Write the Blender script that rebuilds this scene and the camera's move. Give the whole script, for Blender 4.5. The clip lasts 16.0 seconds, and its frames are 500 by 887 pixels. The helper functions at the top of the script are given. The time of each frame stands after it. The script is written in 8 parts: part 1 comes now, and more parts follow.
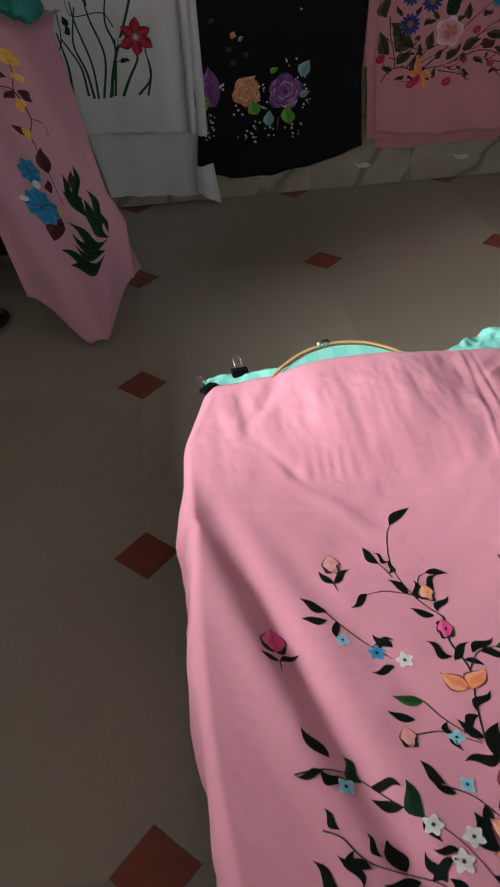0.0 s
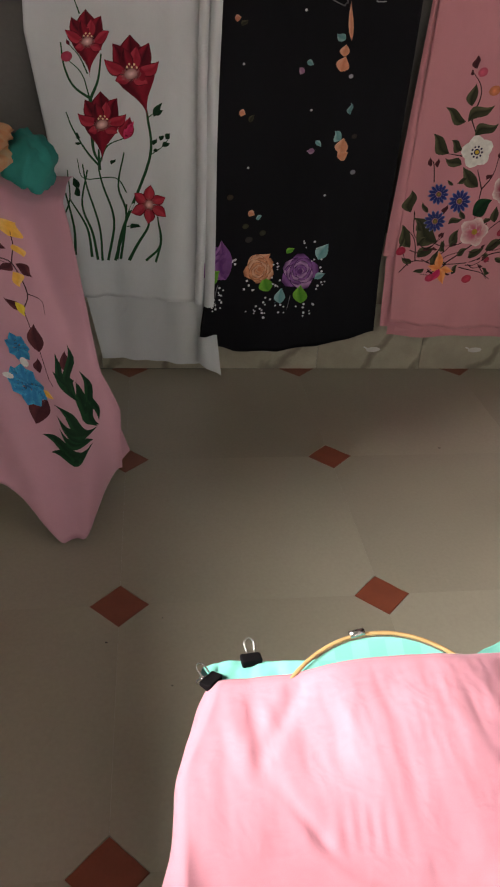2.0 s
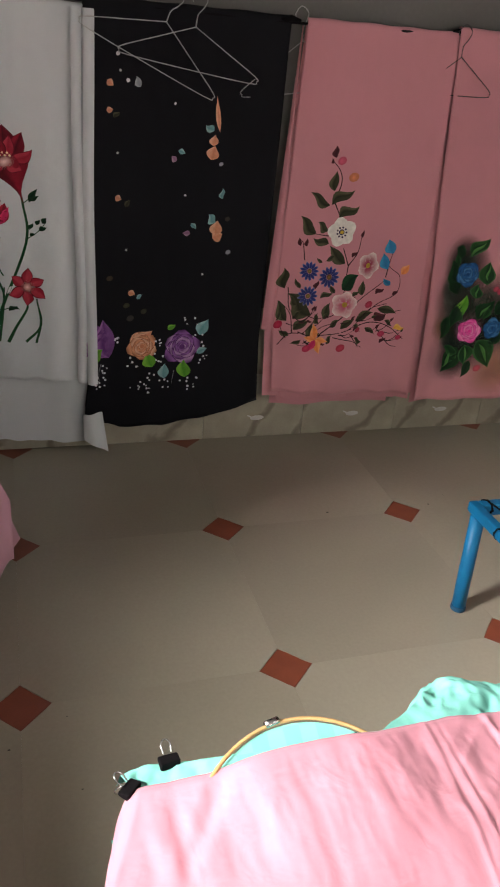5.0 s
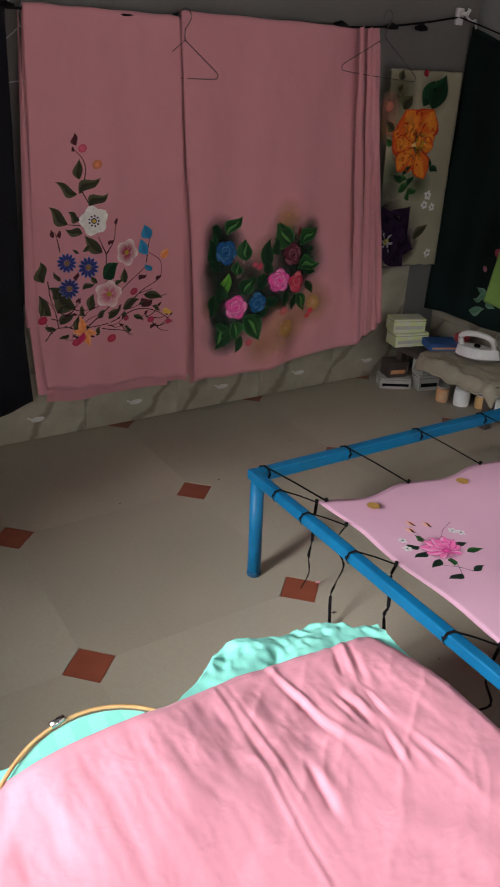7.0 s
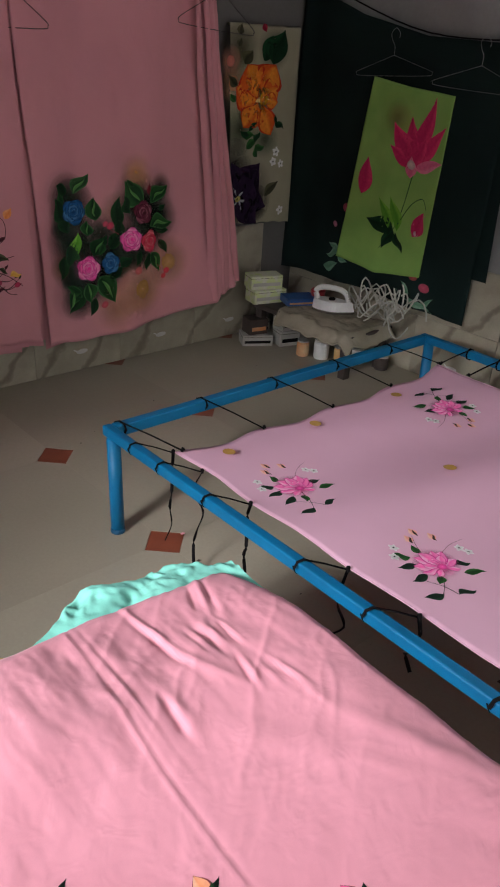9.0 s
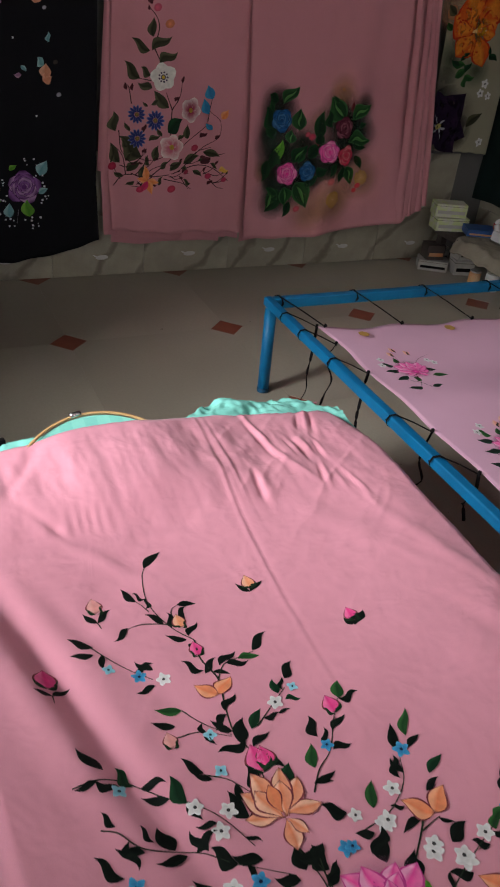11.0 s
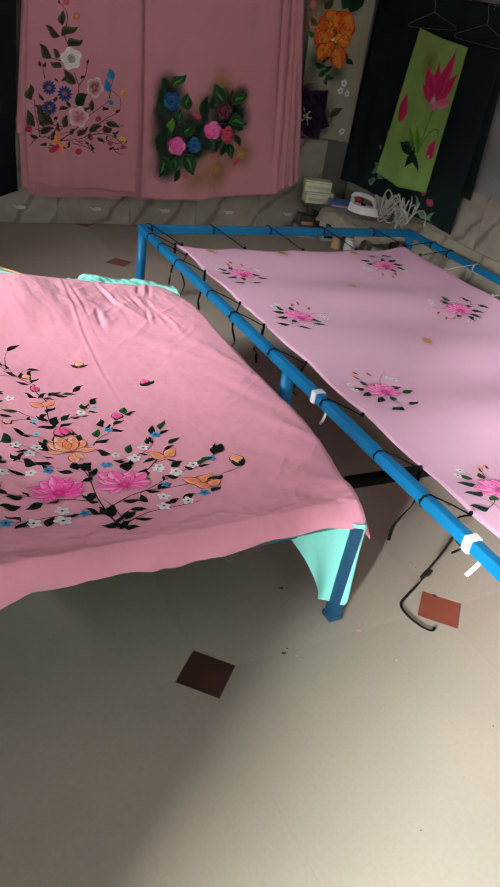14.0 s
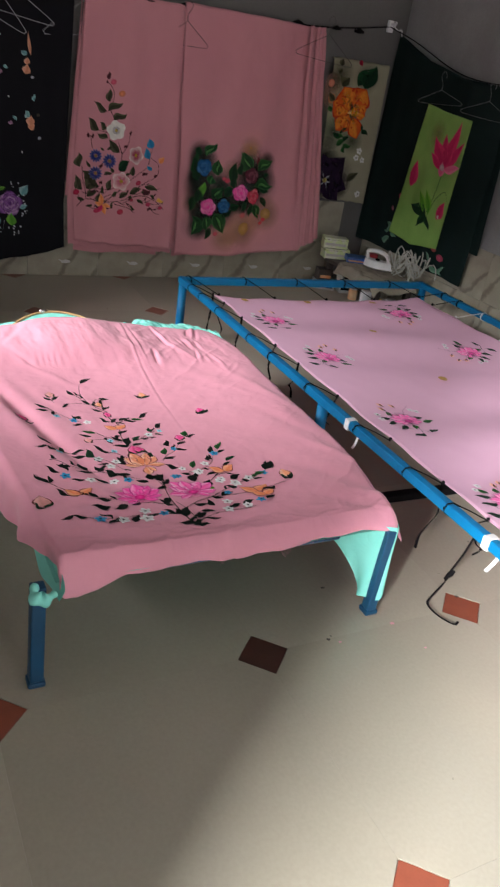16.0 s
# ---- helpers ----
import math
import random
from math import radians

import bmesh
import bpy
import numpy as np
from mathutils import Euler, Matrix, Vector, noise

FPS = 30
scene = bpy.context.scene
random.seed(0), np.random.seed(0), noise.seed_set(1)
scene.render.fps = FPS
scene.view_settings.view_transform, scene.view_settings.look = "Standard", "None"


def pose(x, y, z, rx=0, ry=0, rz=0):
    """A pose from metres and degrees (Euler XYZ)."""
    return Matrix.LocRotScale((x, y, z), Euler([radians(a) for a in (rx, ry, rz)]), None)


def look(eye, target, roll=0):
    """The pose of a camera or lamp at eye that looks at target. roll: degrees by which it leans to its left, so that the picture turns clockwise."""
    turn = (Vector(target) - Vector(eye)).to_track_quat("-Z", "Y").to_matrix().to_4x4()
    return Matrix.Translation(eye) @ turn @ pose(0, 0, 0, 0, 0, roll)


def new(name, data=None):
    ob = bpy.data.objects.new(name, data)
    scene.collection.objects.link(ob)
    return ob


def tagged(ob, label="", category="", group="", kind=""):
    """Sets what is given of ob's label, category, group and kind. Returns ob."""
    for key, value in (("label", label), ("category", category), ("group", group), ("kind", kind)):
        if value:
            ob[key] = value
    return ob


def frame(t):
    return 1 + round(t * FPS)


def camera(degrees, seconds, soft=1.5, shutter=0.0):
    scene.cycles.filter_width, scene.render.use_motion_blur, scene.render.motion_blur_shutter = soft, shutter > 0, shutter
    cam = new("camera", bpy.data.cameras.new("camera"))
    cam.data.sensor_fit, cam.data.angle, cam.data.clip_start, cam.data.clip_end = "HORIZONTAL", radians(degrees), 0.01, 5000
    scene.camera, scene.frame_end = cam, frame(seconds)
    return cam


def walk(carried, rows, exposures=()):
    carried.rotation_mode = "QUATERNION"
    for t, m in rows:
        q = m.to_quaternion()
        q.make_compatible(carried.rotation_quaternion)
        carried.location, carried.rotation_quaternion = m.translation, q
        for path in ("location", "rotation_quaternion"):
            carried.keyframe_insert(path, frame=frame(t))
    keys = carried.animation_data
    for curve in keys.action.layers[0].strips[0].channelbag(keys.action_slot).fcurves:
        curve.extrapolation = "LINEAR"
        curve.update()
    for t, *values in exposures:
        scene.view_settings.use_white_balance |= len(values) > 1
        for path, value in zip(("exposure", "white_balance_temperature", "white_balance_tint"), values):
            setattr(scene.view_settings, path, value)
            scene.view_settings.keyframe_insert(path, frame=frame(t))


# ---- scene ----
cam = camera(36.4, 16.0, soft=1.9, shutter=0.15)
PATH = [
    (0, (0.133, -2.859, 1.131), (0.262, -1.321, -0.141), -3.7),
    (0.5, (0.091, -2.728, 1.145), (0.259, -1.152, -0.074), 1.2),
    (1, (0.03, -2.617, 1.176), (0.206, -0.963, 0.065), 1.3),
    (1.5, (0.049, -2.517, 1.163), (0.235, -0.84, 0.089), 2.7),
    (2, (0.084, -2.475, 1.196), (0.332, -0.782, 0.16), 3.4),
    (2.5, (0.061, -2.451, 1.218), (0.366, -0.721, 0.263), 3.0),
    (3, (0.048, -2.447, 1.228), (0.353, -0.686, 0.332), 3.1),
    (3.2, (0.044, -2.445, 1.232), (0.362, -0.681, 0.344), 3.4),
    (5.3, (0.052, -2.46, 1.267), (0.662, -0.779, 0.371), 4.2),
    (5.5, (0.071, -2.456, 1.26), (0.715, -0.786, 0.368), 3.7),
    (6, (0.098, -2.478, 1.262), (0.835, -0.846, 0.37), 3.8),
    (6.5, (0.127, -2.483, 1.241), (0.973, -0.899, 0.361), 3.4),
    (7, (0.142, -2.508, 1.254), (1.135, -1.014, 0.371), 3.2),
    (7.5, (0.175, -2.535, 1.23), (1.263, -1.102, 0.357), 2.9),
    (8, (0.189, -2.565, 1.227), (1.383, -1.217, 0.355), 2.8),
    (8.2, (0.191, -2.571, 1.218), (1.43, -1.261, 0.353), 2.7),
    (10.3, (0.162, -2.765, 1.202), (1.108, -1.363, 0.136), 5.9),
    (10.5, (0.14, -2.831, 1.204), (1.011, -1.388, 0.127), 6.1),
    (11, (0.086, -3.016, 1.202), (0.869, -1.527, 0.119), 6.7),
    (11.5, (0.12, -3.222, 1.197), (0.792, -1.677, 0.119), 6.9),
    (12, (0.149, -3.423, 1.175), (0.774, -1.861, 0.094), 8.6),
    (12.5, (0.123, -3.598, 1.151), (0.804, -2.064, 0.063), 7.1),
    (13, (0.142, -3.713, 1.135), (0.831, -2.207, 0.015), 8.9),
    (13.5, (0.191, -3.837, 1.141), (0.882, -2.322, 0.033), 7.9),
    (14, (0.053, -3.917, 1.168), (0.949, -2.444, 0.154), 9.7),
    (14.5, (-0.043, -3.944, 1.133), (1.015, -2.589, 0.111), 13.3),
    (15, (-0.063, -4.022, 1.142), (0.958, -2.674, 0.074), 12.2),
    (15.5, (-0.109, -4.084, 1.176), (0.893, -2.702, 0.135), 11.4),
    (16, (-0.179, -4.119, 1.215), (0.721, -2.575, 0.317), 9.4),
]
walk(cam, [(t, look(eye, target, roll)) for t, eye, target, roll in PATH],
     exposures=[(0, -0.6, 6500, 10), (0.6, -0.45, 6600, 10), (1, -0.15, 6900, 9), (1.6, 0.05, 7050, 9), (2.5, 0.3, 7100, 9), (3.2, 0.37, 7100, 9), (5.5, 0.3, 6800, 10), (7, 0.02, 6500, 10), (8, -0.04, 6500, 10),
                (10.5, -0.4, 6450, 11), (11.5, -0.52, 6450, 11), (12.3, -0.27, 6500, 10), (13.2, -0.06, 6450, 10), (14, -0.06, 6400, 10), (16, -0.08, 6350, 10)])

# ---- world and light ----
world = bpy.data.worlds.new("sky")
scene.world = world
world.use_nodes = True
wn = world.node_tree.nodes
sky = wn.new("ShaderNodeTexSky")
sky.sky_type, sky.sun_disc = "NISHITA", False
sky.sun_elevation, sky.sun_rotation = radians(50), radians(200)
world.node_tree.links.new(sky.outputs[0], wn["Background"].inputs[0])
wn["Background"].inputs[1].default_value = 0.1


def opening_light(name, eye, target, width, height, watts, colour):
    """Area lamp for sky light through an opening that is out of view."""
    lamp = bpy.data.lights.new(name, "AREA")
    lamp.shape, lamp.size, lamp.size_y, lamp.energy, lamp.color = "RECTANGLE", width, height, watts, colour
    ob = new(name, lamp)
    ob.matrix_world = look(eye, target)
    return ob


# Unseen west window and gate, inferred from shadow edges; jambs trimmed to shape the light.
WIN_Y0, WIN_Y1, WIN_Z0, WIN_Z1 = -2.3, -1.52, 1.0, 1.66
GATE_Y0, GATE_Y1, GATE_Z = -5.6, -4.56, 2.1
FILL_X0, FILL_X1, FILL_Z = 0.3, 1.2, 2.05
LEFT_X, RIGHT_X, NEAR_Y, CEIL_Z = -1.2, 2.79, -5.7, 2.7
opening_light("window_light", (LEFT_X - 3.4, -2.15, 3.0), (0.9, -2.0, 0.2), 2.5, 1.1, 1120, (1.0, 0.985, 0.995))
opening_light("door_light", (LEFT_X - 2.2, -6.05, 1.9), (0.9, -2.9, 0.2), 0.5, 0.9, 1750, (1.0, 0.985, 0.995))
# Added fill lamp that brightens the hung cloths; no such doorway is known.
opening_light("back_fill_light", (0.75, NEAR_Y - 0.12, 1.1), (0.75, 0.0, 0.8), 0.85, 1.8, 24, (1.0, 0.985, 0.995))

# ---- materials ----


def mat(name, base, rough=0.8, metal=0.0, dark=None, scale=6.0, fine=180.0, bump=0.15, spread=0.5, spec=0.5, stretch=(1, 1, 1), dist=0.002, sheen=0.0, crease=0.0):
    """A surface with broad stains between two colours, fine grain and a little relief."""
    m = bpy.data.materials.new(name)
    m.use_nodes = True
    nt = m.node_tree
    b = nt.nodes["Principled BSDF"]
    b.inputs["Roughness"].default_value, b.inputs["Metallic"].default_value = rough, metal
    b.inputs["Specular IOR Level"].default_value = spec
    b.inputs["Sheen Weight"].default_value = sheen
    dark = dark or tuple(c * 0.72 for c in base)
    co = nt.nodes.new("ShaderNodeTexCoord")
    mp = nt.nodes.new("ShaderNodeMapping")
    mp.inputs["Scale"].default_value = stretch
    nt.links.new(co.outputs["Object"], mp.inputs[0])
    big, small = nt.nodes.new("ShaderNodeTexNoise"), nt.nodes.new("ShaderNodeTexNoise")
    big.inputs["Scale"].default_value, big.inputs["Detail"].default_value = scale, 6
    small.inputs["Scale"].default_value, small.inputs["Detail"].default_value = fine, 3
    nt.links.new(mp.outputs[0], big.inputs[0]), nt.links.new(mp.outputs[0], small.inputs[0])
    ramp = nt.nodes.new("ShaderNodeMapRange")
    ramp.inputs[1].default_value, ramp.inputs[2].default_value = 0.5 - spread / 2, 0.5 + spread / 2
    nt.links.new(big.outputs[0], ramp.inputs[0])
    mix = nt.nodes.new("ShaderNodeMix")
    mix.data_type = "RGBA"
    mix.inputs[6].default_value, mix.inputs[7].default_value = (*dark, 1), (*base, 1)
    nt.links.new(ramp.outputs[0], mix.inputs[0])
    grain = nt.nodes.new("ShaderNodeMix")
    grain.data_type, grain.blend_type = "RGBA", "MULTIPLY"
    grain.inputs[0].default_value = 0.35
    nt.links.new(mix.outputs[2], grain.inputs[6]), nt.links.new(small.outputs[1], grain.inputs[7])
    val = nt.nodes.new("ShaderNodeMapRange")
    val.inputs[3].default_value, val.inputs[4].default_value = 0.75, 1.25
    nt.links.new(small.outputs[0], val.inputs[0])
    nt.links.new(val.outputs[0], grain.inputs[7])
    nt.links.new(grain.outputs[2], b.inputs["Base Color"])
    bp = nt.nodes.new("ShaderNodeBump")
    bp.inputs["Strength"].default_value, bp.inputs["Distance"].default_value = bump, dist
    nt.links.new(small.outputs[0], bp.inputs["Height"]), nt.links.new(bp.outputs[0], b.inputs["Normal"])
    if crease:
        # sharp little creases where the cloth has been folded and handled
        last = None
        for size, high in ((6.0, 1.0), (17.0, 0.3)):
            nz = nt.nodes.new("ShaderNodeTexNoise")
            nz.inputs["Scale"].default_value, nz.inputs["Detail"].default_value, nz.inputs["Distortion"].default_value = size, 3, 0.6
            nt.links.new(mp.outputs[0], nz.inputs[0])
            off, ab, ridge = (nt.nodes.new("ShaderNodeMath") for _ in range(3))
            off.operation, ab.operation, ridge.operation = "SUBTRACT", "ABSOLUTE", "POWER"
            off.inputs[1].default_value, ridge.inputs[1].default_value = 0.5, 1.6
            nt.links.new(nz.outputs[0], off.inputs[0]), nt.links.new(off.outputs[0], ab.inputs[0]), nt.links.new(ab.outputs[0], ridge.inputs[0])
            cb = nt.nodes.new("ShaderNodeBump")
            cb.inputs["Strength"].default_value, cb.inputs["Distance"].default_value = crease * high, 0.05
            nt.links.new(ridge.outputs[0], cb.inputs["Height"])
            if last:
                nt.links.new(last.outputs[0], cb.inputs["Normal"])
            last = cb
        nt.links.new(last.outputs[0], bp.inputs["Normal"])
    return m


def pigment():
    """Fabric paint whose colour and cover come from the brush strokes themselves."""
    m = bpy.data.materials.new("fabric_paint")
    m.use_nodes = True
    nt = m.node_tree
    b = nt.nodes["Principled BSDF"]
    b.inputs["Roughness"].default_value = 0.65
    b.inputs["Specular IOR Level"].default_value = 0.12
    at = nt.nodes.new("ShaderNodeAttribute")
    at.attribute_name = "pigment"
    nz = nt.nodes.new("ShaderNodeTexNoise")
    nz.inputs["Scale"].default_value, nz.inputs["Detail"].default_value = 90, 4
    co = nt.nodes.new("ShaderNodeTexCoord")
    nt.links.new(co.outputs["Object"], nz.inputs[0])
    mr = nt.nodes.new("ShaderNodeMapRange")
    mr.inputs[1].default_value, mr.inputs[2].default_value, mr.inputs[3].default_value, mr.inputs[4].default_value = 0.25, 0.75, 0.84, 1.12
    nt.links.new(nz.outputs[0], mr.inputs[0])
    mx = nt.nodes.new("ShaderNodeMix")
    mx.data_type, mx.blend_type = "RGBA", "MULTIPLY"
    mx.inputs[0].default_value = 1.0
    nt.links.new(at.outputs["Color"], mx.inputs[6]), nt.links.new(mr.outputs[0], mx.inputs[7])
    nt.links.new(mx.outputs[2], b.inputs["Base Color"])
    nt.links.new(at.outputs["Alpha"], b.inputs["Alpha"])
    return m


PINK = mat("pink_cotton", (0.72, 0.315, 0.395), 0.85, dark=(0.66, 0.275, 0.35), scale=3, fine=900, bump=0.12, spread=0.8, spec=0.2, dist=0.0006, sheen=0.12, crease=0.4)
PINK_HUNG = mat("rose_pink_cotton", (0.6, 0.265, 0.305), 0.85, dark=(0.545, 0.23, 0.27), scale=2, fine=900, bump=0.12, spread=0.8, spec=0.2, dist=0.0006, sheen=0.15, crease=0.25)
PINK_PALE = mat("dusty_pink_cotton", (0.52, 0.285, 0.35), 0.85, dark=(0.46, 0.24, 0.3), scale=3, fine=900, bump=0.12, spread=0.8, spec=0.2, dist=0.0006, sheen=0.15, crease=0.25)
MAUVE = mat("mauve_cotton", (0.72, 0.43, 0.565), 0.8, dark=(0.64, 0.375, 0.50), scale=3, fine=900, bump=0.12, spread=0.8, spec=0.25, dist=0.0006)
MINT = mat("mint_cotton", (0.27, 0.72, 0.62), 0.85, dark=(0.2, 0.62, 0.53), scale=5, fine=900, bump=0.12, spread=0.8, spec=0.2, dist=0.0006, crease=0.6)
WHITE = mat("white_cotton", (0.62, 0.64, 0.66), 0.85, dark=(0.55, 0.57, 0.6), scale=3, fine=900, bump=0.12, spread=0.8, spec=0.2, dist=0.0006, crease=0.3)
BLACK = mat("black_cotton", (0.006, 0.006, 0.009), 0.85, dark=(0.004, 0.004, 0.006), scale=3, fine=900, bump=0.12, spec=0.2, dist=0.0006)
CURTAIN = mat("bottle_green_cloth", (0.008, 0.022, 0.02), 0.85, dark=(0.005, 0.014, 0.013), scale=4, fine=700, bump=0.12, spec=0.2, dist=0.0006)
CREAM = mat("cream_cloth", (0.36, 0.34, 0.24), 0.85, scale=5, fine=800, bump=0.1, spec=0.2, dist=0.0006)
LIME = mat("lime_green_cloth", (0.30, 0.52, 0.13), 0.8, dark=(0.22, 0.42, 0.10), scale=9, fine=800, bump=0.1, spec=0.2, dist=0.0006)
TEAL = mat("teal_cloth", (0.03, 0.25, 0.22), 0.85, scale=12, fine=600, spec=0.2, crease=0.6)
PEACH = mat("peach_cloth", (0.62, 0.22, 0.07), 0.85, dark=(0.58, 0.42, 0.26), scale=16, fine=600, spec=0.2, spread=0.5, crease=0.5)
YELLOW = mat("yellow_cloth", (0.62, 0.43, 0.1), 0.85, scale=8, fine=600, spec=0.2)
PAINT = pigment()
BLUE = mat("blue_enamel_steel", (0.002, 0.15, 0.33), 0.45, dark=(0.002, 0.105, 0.24), scale=9, fine=60, bump=0.12, dist=0.001, spec=0.3)
# Darker copy of the blue: shade on the near stand put into its colour.
BLUE_SHADED = mat("shaded_blue_enamel", (0.005, 0.065, 0.14), 0.5, dark=(0.004, 0.045, 0.1), scale=12, fine=60, bump=0.15, dist=0.001)
STRAP = mat("black_tape", (0.008, 0.007, 0.008), 0.9, scale=20, fine=500, spec=0.08)
TAPE = mat("white_tape", (0.75, 0.75, 0.74), 0.6, scale=20, fine=300)
WIRE = mat("galvanised_wire", (0.5, 0.5, 0.5), 0.35, metal=1.0, scale=30, fine=200)
DARKWIRE = mat("dark_wire", (0.06, 0.05, 0.05), 0.45, scale=30, fine=200)
WOOD = mat("pale_bamboo", (0.62, 0.4, 0.18), 0.5, dark=(0.5, 0.3, 0.12), scale=30, fine=300)
CHROME = mat("nickel", (0.7, 0.7, 0.7), 0.25, metal=1.0)
STONE = mat("polished_grey_stone", (0.375, 0.345, 0.275), 0.3, dark=(0.31, 0.284, 0.224), scale=1.6, fine=120, bump=0.04, spread=0.8, dist=0.001)


def stone_wear(m):
    """Each slab has its own figure; broad pale and dull patches."""
    nt = m.node_tree
    b = nt.nodes["Principled BSDF"]
    mp = next(n for n in nt.nodes if n.type == "MAPPING")
    info, far = nt.nodes.new("ShaderNodeObjectInfo"), nt.nodes.new("ShaderNodeMath")
    far.operation = "MULTIPLY"
    far.inputs[1].default_value = 37.0
    nt.links.new(info.outputs["Random"], far.inputs[0]), nt.links.new(far.outputs[0], mp.inputs["Location"])
    src = b.inputs["Base Color"].links[0].from_socket
    for size, lo, hi, tint in ((1.3, 0.3, 0.75, (0.62, 0.6, 0.56, 1)), (3.0, 0.3, 0.8, (1.25, 1.22, 1.18, 1))):
        nz, mr, mx = nt.nodes.new("ShaderNodeTexNoise"), nt.nodes.new("ShaderNodeMapRange"), nt.nodes.new("ShaderNodeMix")
        nz.inputs["Scale"].default_value, nz.inputs["Detail"].default_value = size, 1.5
        nt.links.new(mp.outputs[0], nz.inputs[0])
        mr.interpolation_type = "SMOOTHSTEP"
        mr.inputs[1].default_value, mr.inputs[2].default_value, mr.inputs[4].default_value = lo, hi, 0.32
        nt.links.new(nz.outputs[0], mr.inputs[0])
        mx.data_type, mx.blend_type = "RGBA", "MULTIPLY"
        mx.inputs[7].default_value = tint
        nt.links.new(mr.outputs[0], mx.inputs[0]), nt.links.new(src, mx.inputs[6])
        src = mx.outputs[2]
    nt.links.new(src, b.inputs["Base Color"])


stone_wear(STONE)
BRICKRED = mat("red_oxide_inset", (0.25, 0.068, 0.035), 0.4, dark=(0.19, 0.048, 0.026), scale=18, fine=200, bump=0.1, spread=0.6, dist=0.001)
BRICKDARK = mat("stained_inset", (0.075, 0.026, 0.018), 0.4, dark=(0.05, 0.018, 0.013), scale=18, fine=200, bump=0.1, spread=0.6, dist=0.001)
GROUT = mat("grey_grout", (0.3, 0.275, 0.225), 0.8, scale=20, fine=300)
PLASTER = mat("grey_wall_paint", (0.15, 0.146, 0.138), 0.75, dark=(0.105, 0.102, 0.096), scale=2.2, fine=90, bump=0.12, spread=0.6)
CEMENT = mat("cement_plaster", (0.34, 0.345, 0.345), 0.8, dark=(0.2, 0.2, 0.2), scale=3.0, fine=70, bump=0.25, spread=0.5)
# For walls and ceiling out of view, made pale to bounce more light.
BOUNCE_PAINT = mat("pale_bounce_paint", (0.62, 0.61, 0.59), 0.8, scale=2.2, fine=90)
KHAKI = mat("worn_khaki_cotton", (0.36, 0.33, 0.26), 0.85, dark=(0.25, 0.225, 0.17), scale=9, fine=600, spec=0.2, crease=0.7)
CARD = mat("white_card", (0.48, 0.465, 0.43), 0.65, scale=12, fine=300)
GREENCARD = mat("green_white_card", (0.55, 0.62, 0.3), 0.6, dark=(0.6, 0.6, 0.5), scale=25, fine=200, spread=0.15)
PLASTIC_W = mat("white_plastic", (0.82, 0.82, 0.82), 0.35, scale=10, fine=300, bump=0.03)
PLASTIC_B = mat("blue_plastic", (0.03, 0.11, 0.36), 0.4, scale=10, fine=300, bump=0.03)
PLASTIC_R = mat("red_plastic", (0.5, 0.05, 0.06), 0.4, scale=10, fine=300, bump=0.03)
DARKBOX = mat("dark_brown_board", (0.06, 0.045, 0.04), 0.6, scale=10, fine=200)
LEAFGREEN = mat("dark_leaf", (0.04, 0.12, 0.05), 0.6, scale=20, fine=300)
CORD = mat("pale_cord", (0.55, 0.56, 0.5), 0.7, scale=20, fine=300)


def marble():
    m = mat("veined_dado_tile", (0.46, 0.43, 0.34), 0.35, dark=(0.28, 0.25, 0.19), scale=9, fine=160, bump=0.03, spread=0.6)
    nt = m.node_tree
    b = nt.nodes["Principled BSDF"]
    src = b.inputs["Base Color"].links[0].from_socket
    co = nt.nodes.new("ShaderNodeTexCoord")
    mp = nt.nodes.new("ShaderNodeMapping")
    mp.inputs["Rotation"].default_value = (0.0, radians(-38), 0.0)
    info = nt.nodes.new("ShaderNodeObjectInfo")
    nt.links.new(co.outputs["Object"], mp.inputs[0])
    add = nt.nodes.new("ShaderNodeVectorMath")
    nt.links.new(mp.outputs[0], add.inputs[0]), nt.links.new(info.outputs["Random"], add.inputs[1])
    wv = nt.nodes.new("ShaderNodeTexWave")
    wv.inputs["Scale"].default_value, wv.inputs["Distortion"].default_value, wv.inputs["Detail"].default_value, wv.inputs["Detail Scale"].default_value = 1.7, 4.5, 5.0, 2.2
    nt.links.new(add.outputs[0], wv.inputs[0])
    rp = nt.nodes.new("ShaderNodeMapRange")
    rp.inputs[1].default_value, rp.inputs[2].default_value = 0.0, 0.1
    rp.inputs[3].default_value, rp.inputs[4].default_value = 0.55, 0.0
    nt.links.new(wv.outputs[0], rp.inputs[0])
    mx = nt.nodes.new("ShaderNodeMix")
    mx.data_type = "RGBA"
    mx.inputs[7].default_value = (0.08, 0.065, 0.05, 1)
    nt.links.new(rp.outputs[0], mx.inputs[0]), nt.links.new(src, mx.inputs[6])
    nt.links.new(mx.outputs[2], b.inputs["Base Color"])
    return m


MARBLE = marble()


